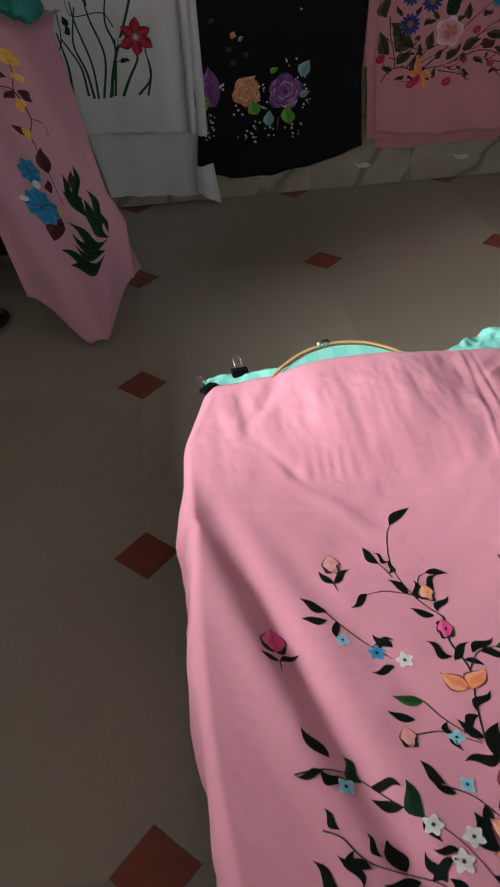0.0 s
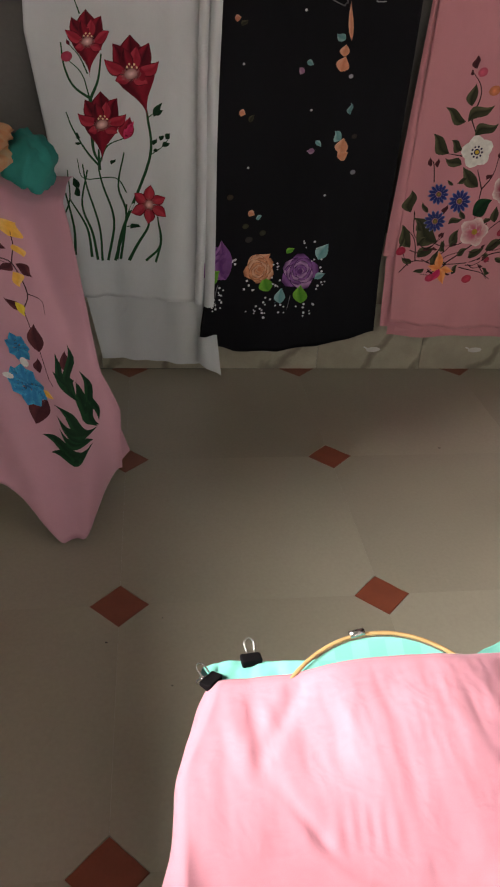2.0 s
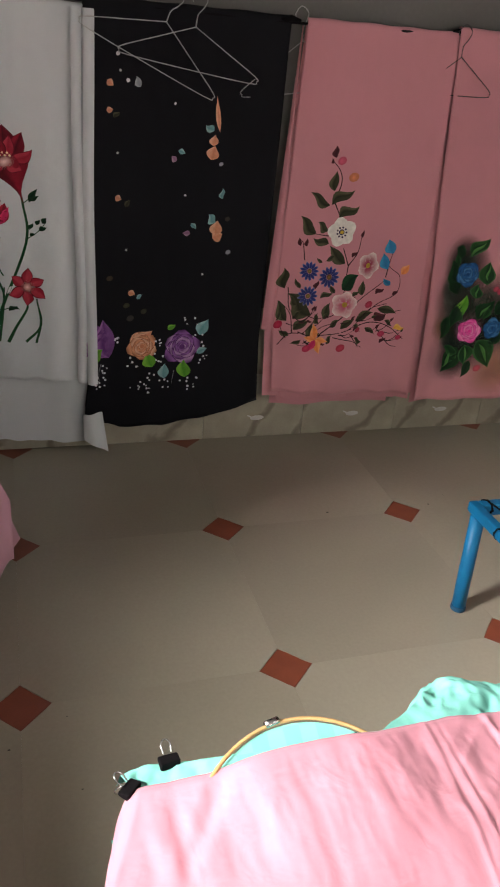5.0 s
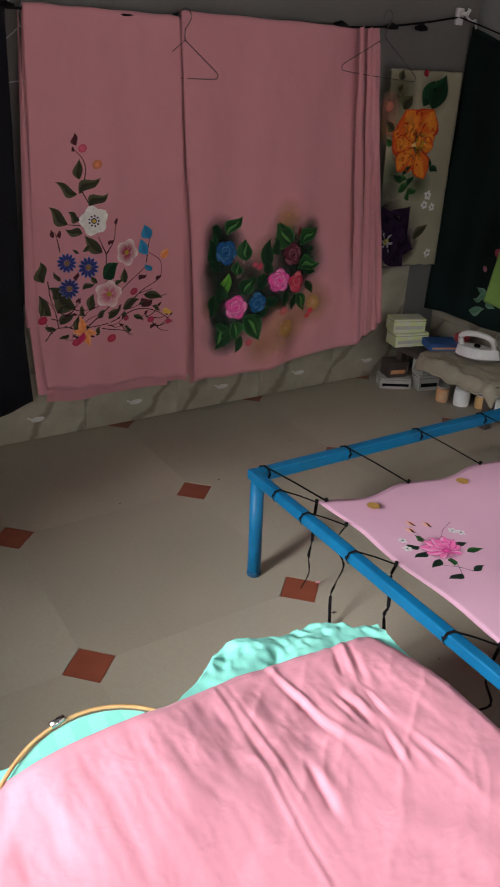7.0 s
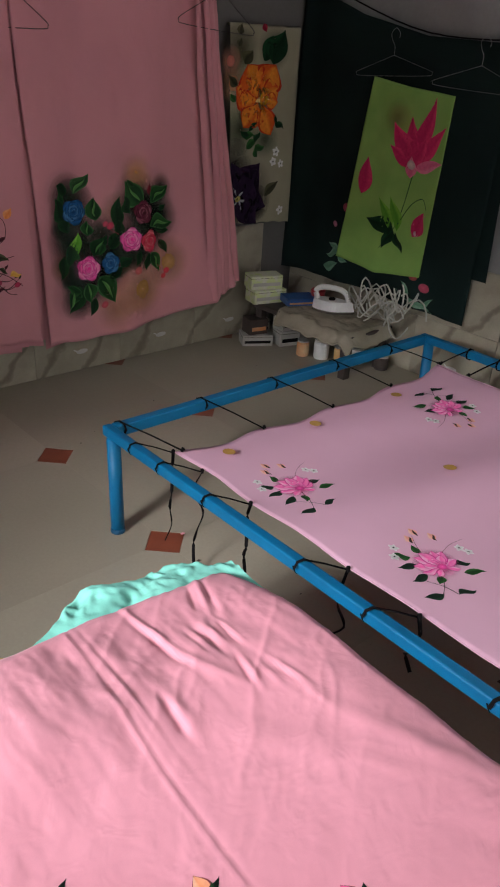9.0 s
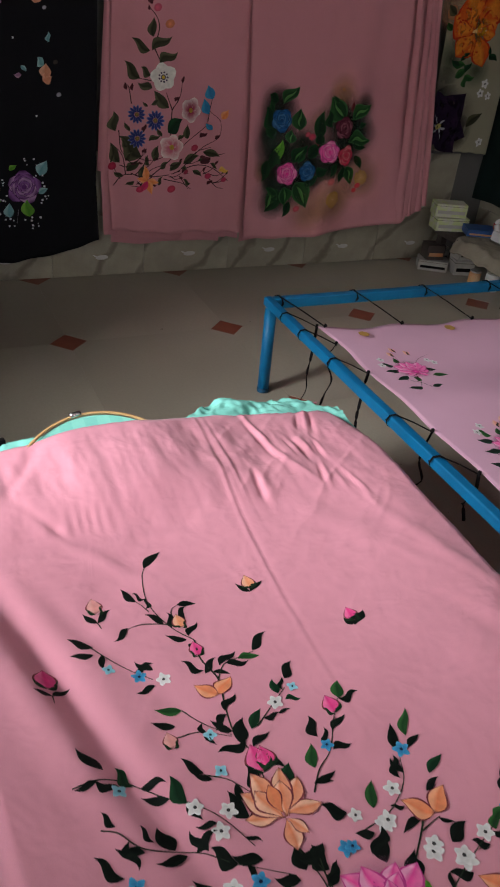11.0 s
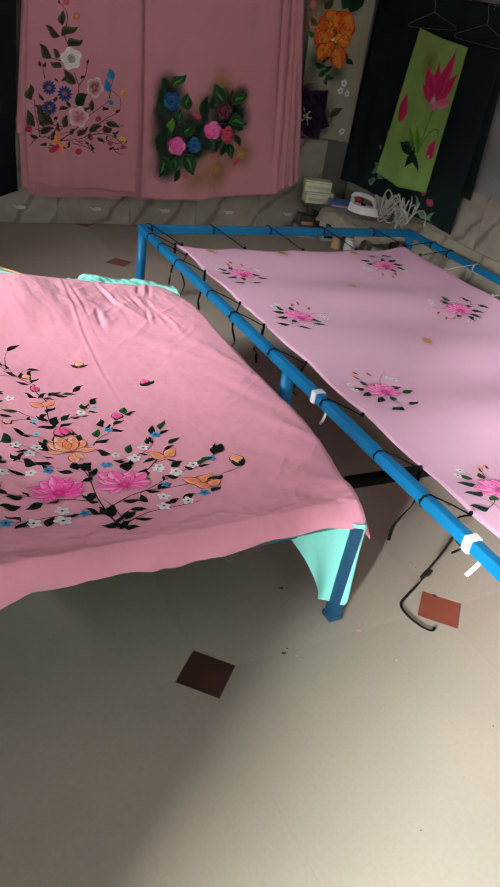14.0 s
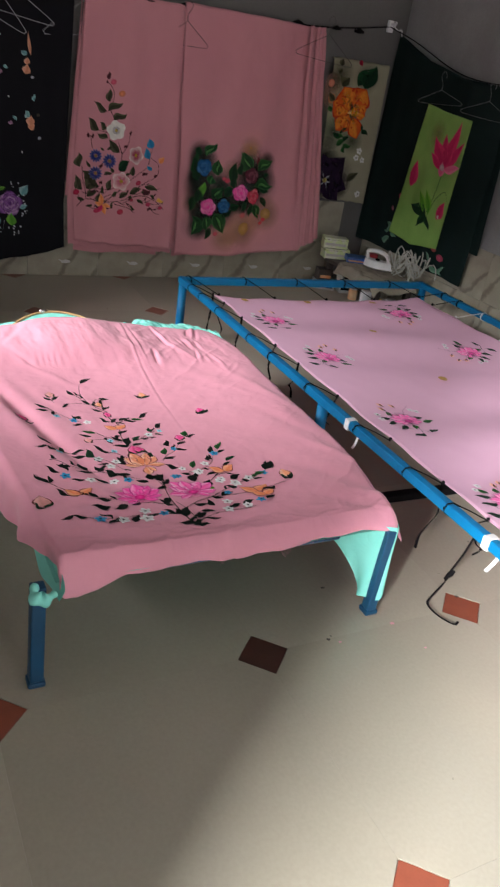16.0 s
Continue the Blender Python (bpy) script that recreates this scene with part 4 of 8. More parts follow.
hp.leaf(HX + 0.075, HY + 0.135, HX + 0.1, HY + 0.163, wide=0.4, c0=(0.01, 0.05, 0.03), c1=(0.02, 0.1, 0.06))
hp.done(hoop)


def binder_clip(m, label="black steel binder clip with wire handles"):
    ob = thing("binder_clip", label, "clip", "binder clips")
    bm = box((-0.0155, -0.008, 0.0), (0.0155, 0.008, 0.021), 0.003)
    for v in bm.verts:
        v.co.y *= 0.35 + 0.65 * v.co.z / 0.021
    part("body", bm, STRAP, ob)
    for s in (-1, 1):
        part("handle", tube(bend([(-0.006, s * 0.006, 0.002), (-0.007, s * 0.014, -0.010), (0, s * 0.017, -0.016), (0.007, s * 0.014, -0.010), (0.006, s * 0.006, 0.002)]), 0.0012, 6), CHROME, ob, "bright wire handle", smooth=True)
    ob.matrix_world = m
    return ob


binder_clip(pose(0.220, -1.672, 0.334, -88, 0, 186))
binder_clip(pose(0.152, -1.702, 0.322, -88, 0, 225))

# ---- far stretching frame ----
FR = pose(1.112, -1.052, 0, 0, 0, -0.85)
FW, FL, FZ = 1.36, 2.55, 0.312
frame_b = thing("embroidery_stand", "low bright blue steel stretching frame holding a mauve cloth", "embroidery stand", "embroidery stands")
frame_b.matrix_world = FR
for x in (0.015, FW - 0.015):
    part("side_rail", box((x - 0.0125, -FL, FZ - 0.028), (x + 0.0125, 0.014, FZ), 0.004), BLUE, frame_b)
for y in (0.0, -FL):
    part("end_rail", box((0.029, y - 0.014, FZ - 0.034), (FW - 0.029, y + 0.014, FZ - 0.001), 0.004), BLUE, frame_b)
for x, y in ((0.015, -0.02), (FW - 0.015, -0.02), (0.015, -1.27), (FW - 0.015, -1.27), (0.015, -FL + 0.02), (FW - 0.015, -FL + 0.02)):
    part("leg", tube([(x, y - 0.01, 0), (x, y, FZ - 0.028)], 0.0185, 16), BLUE, frame_b, smooth=True)
    part("foot", lathe([(0.0195, 0), (0.0205, 0.006), (0.0195, 0.014)], 16, (x, y - 0.01, 0)), BLUE_SHADED, frame_b)
part("cross_bar", box((0.03, -1.62, 0.13), (FW - 0.03, -1.59, 0.155), 0.004), STRAP, frame_b, "black painted cross bar")

GAP, SP = 0.115, 0.3
CX0, CX1, CY0, CY1 = 0.098, FW - 0.17, -0.175, -FL + 0.02


def scallop(q):
    return 0.5 - 0.5 * math.cos(2 * math.pi * q)


def taut_z(x, y):
    u, v = (x - CX0) / (CX1 - CX0), (y - CY0) / (CY1 - CY0)
    z = 0.286 - 0.018 * 4 * max(0, u) * max(0, 1 - u)
    z += 0.013 * math.sin(math.pi * min(1.0, max(0.0, u))) ** 0.6 * math.sin(v * 34 + 0.8 * math.sin(5 * u)) * (0.35 + 0.65 * abs(math.sin(v * 7)))
    return z + 0.0015 * fbm(x * 8, y * 8, 1.0)


def taut(u, v):
    y = CY0 + (CY1 - CY0) * v
    x = CX0 + (CX1 - CX0) * u
    x += 0.009 * scallop((y - CY0) / SP) * max(0, 1 - 5 * u) - 0.009 * scallop((y - CY0) / SP) * max(0, 5 * u - 4)
    y -= (0.026 * scallop(u * 4) + 0.012 * math.sin(math.pi * u)) * max(0, 1 - 9 * v)
    return Vector((x, y, taut_z(x, y)))


mauve_cloth = thing("mauve_cloth", "mauve cloth painted with roses, laced into a blue stand", "saree")
mauve_cloth.matrix_world = FR
mc = part("cloth", sheet(70, 130, taut), MAUVE, mauve_cloth, smooth=True)
mc.modifiers.new("thick", "SOLIDIFY").thickness = 0.0012
for s in (0, 1):
    part("hem", tube([taut(s, k / 120) + Vector((0, 0, 0.001)) for k in range(121)], 0.0013, 6), MAUVE, mauve_cloth, "rolled stitched hem", smooth=True)
mauve_surf = lambda s, t, lift: Vector((s, t, taut_z(s, t) + lift + 0.0012))


def tie(p, q, material, tail, label, seed):
    """A tape from the cloth's edge p round the rail at q, with a loose tail."""
    rnd = random.Random(seed)
    ob = thing("lacing_tape", label, "tape", "lacing tapes")
    ob.matrix_world = FR
    p, q = Vector(p), Vector(q)
    part("lace", tube([p, p.lerp(q, 0.5) + Vector((0, 0, 0.002)), q], 0.0038, 6, flat=0.3), material, ob, smooth=True)
    d = (q - p).normalized()
    h = 0.02
    along = Vector((d.y, -d.x, 0)).normalized() * 0.008
    c = Vector((q.x, q.y, FZ - 0.014)) + Vector((d.x, d.y, 0)) * 0.0
    loop = []
    for k in range(9):
        a = 2 * math.pi * k / 8
        loop.append(c + Vector((d.x, d.y, 0)) * h * math.cos(a) + Vector((0, 0, h * math.sin(a))) + along * (k / 8 - 0.5))
    part("loop", tube(loop, 0.0042, 6, flat=0.4), material, ob, smooth=True)
    part("knot", tube([p - along * 0.8, p + Vector((0, 0, 0.006)), p + along * 0.8], lambda t: 0.0025 + 0.0025 * math.sin(math.pi * t), 7), material, ob, smooth=True)
    if tail:
        w = [p + Vector((0, 0, 0.0))]
        for k in range(1, 6):
            w.append(Vector((p.x + rnd.uniform(-0.014, 0.014) - 0.004 * k, p.y + rnd.uniform(-0.02, 0.02), max(0.006, p.z - tail * k / 5))))
        part("tail", tube(bend(w, 4), 0.0042, 6, flat=0.35), material, ob, smooth=True)
    return ob


BT, WT = "black cotton tape lacing the cloth to the rail", "white cotton tape lacing the cloth to the rail"
for k, (yy, tail) in enumerate(((0.0, 0.26), (0.12, 0.27), (0.3, 0.24), (0.6, 0.22), (0.78, 0.12), (1.05, 0.1), (1.35, 0.0), (1.6, 0.2), (1.78, 0.1), (2.05, 0.05))):
    y = CY0 - yy
    tie((CX0 - 0.004, y, 0.286), (0.015, y + 0.05, FZ + 0.004), STRAP, tail, BT, k)
    tie((CX1 + 0.004, y, 0.286), (FW - 0.015, y - 0.02, FZ + 0.004), TAPE if k in (2, 3, 5) else STRAP, 0, WT if k in (2, 3, 5) else BT, k + 40)
for k in range(5):
    x = CX0 + 0.02 + k * 0.27
    far = CY0 - 0.008 - 0.012 * math.sin(math.pi * (x - CX0) / (CX1 - CX0))
    tie((x, far, taut_z(x, far) + 0.003), (x - 0.07, 0.0, FZ + 0.003), STRAP, 0, BT, k + 80)


# ---- painted decoration ----
GREEN = dict(c0=(0.008, 0.04, 0.012), c1=(0.04, 0.14, 0.035))
OLIVE = dict(c0=(0.016, 0.018, 0.010), c1=(0.11, 0.105, 0.055))
DEEP = dict(c0=(0.004, 0.018, 0.009), c1=(0.012, 0.06, 0.022))
MAROON = dict(c0=(0.05, 0.012, 0.018), c1=(0.12, 0.03, 0.035))
CRIMSON = dict(c0=(0.16, 0.008, 0.02), c1=(0.4, 0.025, 0.05), curve=0.05)
BLOOD = dict(c0=(0.07, 0.008, 0.014), c1=(0.2, 0.015, 0.03), curve=0.05)
MAGENTA = dict(c0=(0.5, 0.02, 0.1), c1=(0.72, 0.05, 0.16), curve=0.05)
AQUA = dict(c0=(0.1, 0.28, 0.3), c1=(0.35, 0.55, 0.55))
BRIGHT = dict(c0=(0.06, 0.25, 0.02), c1=(0.22, 0.5, 0.06))
ORANGE = dict(c0=(0.75, 0.22, 0.06), c1=(0.85, 0.4, 0.18), curve=0.03)
GOLD = dict(c0=(0.7, 0.36, 0.05), c1=(0.8, 0.5, 0.15))
SKYB = dict(c0=(0.02, 0.16, 0.35), c1=(0.05, 0.3, 0.5))
TWIG = (0.025, 0.012, 0.013)
GRASS = (0.014, 0.07, 0.026)
RIM = (0.22, 0.05, 0.06)


def white_star(b, s, t, r=0.013):
    b.flower(s, t, r, 5, (0.62, 0.62, 0.6), (0.8, 0.8, 0.8), (0.05, 0.05, 0.05), 0.75)


def blue_star(b, s, t, r=0.011):
    b.flower(s, t, r, 5, (0.03, 0.2, 0.42), (0.08, 0.4, 0.66), (0.01, 0.02, 0.05), 0.7)


def pale_star(b, s, t, r=0.011):
    b.flower(s, t, r, 4, (0.2, 0.5, 0.62), (0.35, 0.68, 0.78), (0.02, 0.04, 0.05), 0.8)


@piece("painted_bud")
def bud(b, s, t, r=0.016, deep=(0.75, 0.03, 0.22), light=(0.85, 0.2, 0.4)):
    b.leaf(s, t - 1.05 * r, s, t + 1.25 * r, 0.86, deep, light, 0.0, rim=RIM)
    for k in (-1, 1):
        b.leaf(s, t - 1.15 * r, s + 1.0 * k * r, t - 0.1 * r, 0.3, (0.008, 0.02, 0.01), (0.02, 0.05, 0.02), -0.25 * k)


@piece("painted_bud")
def peach_bud(b, s, t, r=0.016):
    bud(b, s, t, r, (0.82, 0.3, 0.14), (0.85, 0.5, 0.34))


@piece("painted_bud")
def pale_bud(b, s, t, r=0.016):
    bud(b, s, t, r, (0.72, 0.3, 0.28), (0.78, 0.42, 0.38))


@piece("painted_bud")
def pair(b, s, t, r=0.022):
    for a in (40, 135):
        x, y = s + 1.5 * r * math.cos(radians(a)), t - 0.6 * r + 1.5 * r * math.sin(radians(a))
        b.leaf(s, t - 0.6 * r, x, y, 0.66, (0.78, 0.22, 0.09), (0.84, 0.42, 0.24), 0.1, rim=RIM)


@piece("painted_lotus")
def lotus(b, s, t, r=0.06):
    """Outer petals spread wide, inner ones cupped round a closed heart."""
    for fx, fy, x, y, w in ((0, 0, -0.1, -0.85, 0.62), (0, 0, 0.38, -0.55, 0.5), (0, 0.1, 1.05, 0.05, 0.45), (0, 0.1, -1.0, 0.3, 0.45), (0, 0, 0.8, 0.95, 0.5), (0, 0, -0.82, 1.0, 0.5),
                            (0.1, 0, 0.45, 1.35, 0.42), (-0.1, 0, -0.35, 1.45, 0.46), (-0.05, 0, -0.45, 0.95, 0.6), (0.05, 0, 0.3, 1.0, 0.6), (0, 0.1, -0.05, 0.98, 0.5)):
        mid = abs(x) < 0.1 and y > 0
        b.leaf(s + fx * r, t + fy * r, s + x * r, t + y * r, w, (0.78, 0.24, 0.11), (0.8, 0.28, 0.12) if mid else (0.88, 0.54, 0.38), 0.05, 0.58, rim=RIM)


@piece("painted_peony")
def peony(b, s, t, r, deep=(0.86, 0.05, 0.34), pale=(0.88, 0.42, 0.62)):
    """An open bloom: outlined petals fan up from a hot pink heart."""
    b.disc(s, t, r * 1.15, (0.86, 0.14, 0.44, 0.85), (0.84, 0.3, 0.5, 0.0), 0.8, 0.0, 20, 5)
    for ang, ln, w in ((-28, 0.75, 0.5), (208, 0.75, 0.5), (8, 1.12, 0.46), (172, 1.12, 0.46), (34, 1.28, 0.5), (146, 1.28, 0.5), (62, 1.3, 0.5), (118, 1.3, 0.5), (90, 1.22, 0.56), (48, 0.92, 0.5), (132, 0.92, 0.5), (76, 0.82, 0.52), (104, 0.76, 0.52)):
        a, k = radians(ang + b.rnd.uniform(-7, 7)), b.rnd.uniform(0.9, 1.06)
        b.leaf(s, t - 0.4 * r, s + k * ln * r * math.cos(a), t - 0.4 * r + k * ln * r * math.sin(a), w, deep, pale, 0.08 if ang < 90 else -0.08, 0.62, rim=(0.6, 0.05, 0.27))
    b.disc(s, t - 0.3 * r, r * 0.5, (*deep, 0.8), (*deep, 0.0), 0.8, 0.0, 14, 4)


def pink_rose(b, s, t, r=0.05):
    haze(b, s, t, r * 1.2, (0.86, 0.16, 0.45), 0.9, 0.9)
    b.rose(s, t, r * 0.95, (0.84, 0.04, 0.34), (0.88, 0.17, 0.46), (0.88, 0.42, 0.62))
    haze(b, s, t, r * 0.8, (0.9, 0.06, 0.38), 0.9, 0.6)


def blue_rose(b, s, t, r):
    b.rose(s, t, r, (0.008, 0.05, 0.16), (0.02, 0.13, 0.36), (0.08, 0.25, 0.5))


def red_rose(b, s, t, r):
    b.rose(s, t, r, (0.5, 0.02, 0.05), (0.7, 0.05, 0.12), (0.8, 0.25, 0.3))


def maroon_rose(b, s, t, r):
    b.rose(s, t, r, (0.05, 0.008, 0.014), (0.16, 0.02, 0.05), (0.4, 0.12, 0.18))


def purple_rose(b, s, t, r):
    b.rose(s, t, r, (0.12, 0.03, 0.17), (0.34, 0.14, 0.42), (0.6, 0.36, 0.62))


def peach_rose(b, s, t, r):
    b.rose(s, t, r, (0.55, 0.2, 0.1), (0.72, 0.34, 0.2), (0.78, 0.5, 0.36))


@piece("painted_daisy")
def daisy(b, s, t, r):
    for k in range(13):
        a = 360 * k / 13
        b.petal(s + 0.28 * r * math.cos(radians(a)), t + 0.28 * r * math.sin(radians(a)), a, r * 0.75, r * 0.34, (0.02, 0.025, 0.14), (0.05, 0.07, 0.26), (0.3, 0.3, 0.42))
    b.disc(s, t, r * 0.24, (0.35, 0.22, 0.06), (0.1, 0.06, 0.03))


@piece("painted_lily")
def lily(b, s, t, r, lean=0.0):
    """A red trumpet lily: pointed petals flare from a pale throat over a tapering tube."""
    deep, red, soft = (0.05, 0.003, 0.008), (0.27, 0.012, 0.028), (0.45, 0.04, 0.07)
    b.leaf(s + lean * r, t - 1.75 * r, s - 0.05 * r, t + 0.45 * r, 0.66, red, deep, 0.0, 0.7)
    for ang, ln, wide, c0, c1, bow in ((92, 1.3, 0.66, deep, red, 0.0), (58, 1.25, 0.5, deep, red, -0.1), (126, 1.2, 0.52, deep, red, 0.1), (24, 1.12, 0.42, red, soft, -0.16), (158, 1.12, 0.44, red, soft, 0.16), (205, 0.72, 0.62, soft, red, 0.12), (330, 0.72, 0.62, soft, red, -0.12), (78, 0.95, 0.5, red, soft, -0.05), (108, 0.9, 0.5, red, deep, 0.05)):
        a = radians(ang)
        b.leaf(s, t - 0.25 * r, s + ln * r * math.cos(a), t - 0.15 * r + ln * r * math.sin(a), wide, c0, c1, bow, 0.56, rim=(0.12, 0.006, 0.014))
    b.disc(s - 0.04 * r, t - 0.18 * r, 0.45 * r, (0.8, 0.58, 0.54, 0.95), (0.6, 0.2, 0.2, 0.0), 0.7, 0.3, 14, 4)
    for k in range(5):
        b.disc(s + (0.09 * k - 0.18) * r, t + (0.05 + 0.1 * (k % 2)) * r, 0.04 * r, (0.75, 0.6, 0.35))


@piece("painted_lily")
def small_lily(b, s, t, r):
    for k in range(6):
        b.leaf(s, t, s + r * (1.05 if k % 2 else 0.92) * math.cos(radians(60 * k + 25)), t + r * math.sin(radians(60 * k + 25)), 0.58, (0.5, 0.05, 0.08), (0.3, 0.014, 0.03), 0.08, 0.55, rim=(0.14, 0.006, 0.014))
    b.disc(s, t, 0.4 * r, (0.8, 0.5, 0.45, 0.9), (0.6, 0.15, 0.15, 0.0), 1.0, 0.0, 14, 4)


def bloom(b, s, t, r, throat=(0.5, 0.1, 0.16), eye=(0.4, 0.25, 0.04)):
    b.flower(s, t, r, 5, throat, (0.78, 0.68, 0.66), eye, 1.05)


@piece("painted_blossom")
def anemone(b, s, t, r):
    b.flower(s, t, r, 5, (0.68, 0.66, 0.62), (0.8, 0.78, 0.74), (0.02, 0.02, 0.08), 1.1)
    for k in range(9):
        b.disc(s + 0.33 * r * math.cos(k * 0.7), t + 0.33 * r * math.sin(k * 0.7), 0.07 * r, (0.03, 0.02, 0.06))
    b.disc(s, t, r * 0.13, (0.6, 0.42, 0.05))


def dot(b, s, t, r, c=(0.7, 0.7, 0.7)):
    b.disc(s, t, r, c)


def spot(b, s, t, r, c):
    b.disc(s, t, r, c, tuple(0.7 * x for x in c), 0.8, 0.4)


@piece("sprayed_tint")
def haze(b, s, t, r, c, squash=1.0, cover=0.85):
    """Thin sprayed colour that fades out to nothing."""
    b.disc(s, t, r, (*c, cover), (*c, 0.0), squash, 0.0, 20, 5)


@piece("painted_speckle")
def strokes(b, s, t, r):
    """Specks of white baby's breath."""
    for k in range(5):
        b.disc(s + b.rnd.uniform(-1, 1) * r, t + b.rnd.uniform(-1, 1) * r, b.rnd.uniform(0.0022, 0.0042), (0.62, 0.62, 0.66))


bed_paint = Brush(bed_surf, 3, 0.000003)
bed_paint.sprig(((0.437, -2.236), (0.406, -2.195), (0.389, -2.141), (0.397, -2.084), (0.409, -2.061)))
bed_paint.leaf(0.406, -2.064, 0.445, -2.035)
bed_paint.sprig(((0.385, -2.161), (0.378, -2.145), (0.371, -2.135)))
bed_paint.leaf(0.371, -2.135, 0.354, -2.098)
bed_paint.sprig(((0.415, -2.198), (0.371, -2.184), (0.339, -2.187)))
bed_paint.leaf(0.342, -2.185, 0.313, -2.205)
bed_paint.sprig(((0.415, -2.198), (0.422, -2.166), (0.439, -2.157)))
bed_paint.leaf(0.434, -2.158, 0.468, -2.163)
bed_paint.leaf(0.431, -2.226, 0.455, -2.201)
bed_paint.leaf(0.426, -2.232, 0.395, -2.215)
bed_paint.sprig(((0.437, -2.236), (0.433, -2.275), (0.444, -2.322), (0.435, -2.37), (0.43, -2.417), (0.441, -2.456), (0.44, -2.495), (0.432, -2.528)), 0.0045)
bud(bed_paint, 0.433, -2.254, 0.0127)
peach_bud(bed_paint, 0.426, -2.192, 0.0127)
bed_paint.leaf(0.429, -2.299, 0.401, -2.271)
bed_paint.leaf(0.429, -2.305, 0.457, -2.28)
bed_paint.leaf(0.456, -2.298, 0.491, -2.278)
bed_paint.sprig(((0.444, -2.322), (0.463, -2.298), (0.49, -2.292), (0.519, -2.288)))
bed_paint.leaf(0.489, -2.294, 0.525, -2.299, wide=0.4, **GREEN)
bed_paint.leaf(0.517, -2.286, 0.556, -2.256)
pair(bed_paint, 0.433, -2.333, 0.0275)
bed_paint.leaf(0.431, -2.38, 0.458, -2.355)
pale_bud(bed_paint, 0.302, -2.125, 0.0147)
bed_paint.leaf(0.299, -2.161, 0.281, -2.135)
bed_paint.leaf(0.299, -2.161, 0.327, -2.139)
bed_paint.stem(((0.299, -2.161), (0.302, -2.175)))
peach_bud(bed_paint, 0.573, -2.142, 0.0137)
bed_paint.leaf(0.569, -2.164, 0.55, -2.138)
bed_paint.leaf(0.569, -2.164, 0.599, -2.146)
bud(bed_paint, 0.71, -2.27, 0.0137)
bed_paint.leaf(0.703, -2.292, 0.695, -2.272, wide=0.5)
bed_paint.leaf(0.705, -2.294, 0.734, -2.27, wide=0.6)
bud(bed_paint, 0.199, -2.241, 0.0186)
bed_paint.leaf(0.203, -2.276, 0.178, -2.265)
bed_paint.leaf(0.203, -2.276, 0.231, -2.263)
bed_paint.stem(((0.203, -2.276), (0.203, -2.293)))
bed_paint.leaf(0.28, -2.207, 0.245, -2.181)
bed_paint.leaf(0.277, -2.222, 0.241, -2.215)
bed_paint.sprig(((0.272, -2.202), (0.307, -2.247), (0.35, -2.291)))
pale_star(bed_paint, 0.291, -2.256, 0.0104)
bed_paint.leaf(0.355, -2.275, 0.333, -2.249)
blue_star(bed_paint, 0.332, -2.279, 0.0121)
bed_paint.leaf(0.35, -2.302, 0.317, -2.308)
white_star(bed_paint, 0.365, -2.296, 0.0121)
bed_paint.leaf(0.372, -2.357, 0.334, -2.345, wide=0.4, **GREEN)
bed_paint.leaf(0.354, -2.381, 0.322, -2.365)
bed_paint.sprig(((0.372, -2.357), (0.392, -2.388), (0.425, -2.42)))
pale_bud(bed_paint, 0.339, -2.401, 0.0118)
bed_paint.sprig(((0.349, -2.4), (0.383, -2.401), (0.424, -2.422)))
pale_star(bed_paint, 0.396, -2.41, 0.0104)
bed_paint.leaf(0.429, -2.416, 0.404, -2.387)
bed_paint.leaf(0.44, -2.436, 0.395, -2.44)
bed_paint.leaf(0.432, -2.438, 0.452, -2.398, wide=0.5)
bed_paint.leaf(0.456, -2.421, 0.484, -2.392, wide=0.4, **DEEP)
bed_paint.leaf(0.446, -2.448, 0.478, -2.433)
bud(bed_paint, 0.443, -2.467, 0.0196)
bud(bed_paint, 0.455, -2.468, 0.0157)
bed_paint.sprig(((0.466, -2.419), (0.507, -2.389), (0.535, -2.369)))
white_star(bed_paint, 0.509, -2.389, 0.0129)
bed_paint.leaf(0.52, -2.376, 0.523, -2.348, wide=0.5, **DEEP)
bed_paint.leaf(0.542, -2.354, 0.568, -2.326, wide=0.45)
bed_paint.leaf(0.526, -2.389, 0.55, -2.395, wide=0.4, **DEEP)
pale_star(bed_paint, 0.547, -2.371, 0.0086)
bed_paint.leaf(0.505, -2.409, 0.526, -2.407, wide=0.3)
bed_paint.sprig(((0.494, -2.541), (0.518, -2.512), (0.546, -2.492), (0.575, -2.45), (0.602, -2.415)))
bed_paint.leaf(0.541, -2.465, 0.544, -2.427, wide=0.45)
bed_paint.leaf(0.513, -2.509, 0.526, -2.471, wide=0.45, **GREEN)
bud(bed_paint, 0.586, -2.421, 0.0147)
bed_paint.leaf(0.604, -2.416, 0.619, -2.385, wide=0.6, **GREEN)
bed_paint.leaf(0.566, -2.463, 0.597, -2.445)
blue_star(bed_paint, 0.546, -2.482, 0.0104)
bed_paint.leaf(0.551, -2.492, 0.581, -2.492, wide=0.45)
bed_paint.leaf(0.5, -2.529, 0.528, -2.535)
bed_paint.leaf(0.432, -2.512, 0.425, -2.472, wide=0.55)
bed_paint.leaf(0.464, -2.522, 0.482, -2.488, wide=0.6, **DEEP)
bed_paint.leaf(0.24, -2.416, 0.212, -2.377)
bed_paint.sprig(((0.195, -2.434), (0.239, -2.432), (0.268, -2.439), (0.307, -2.48), (0.339, -2.504), (0.367, -2.536), (0.389, -2.58)))
bed_paint.leaf(0.227, -2.434, 0.196, -2.436)
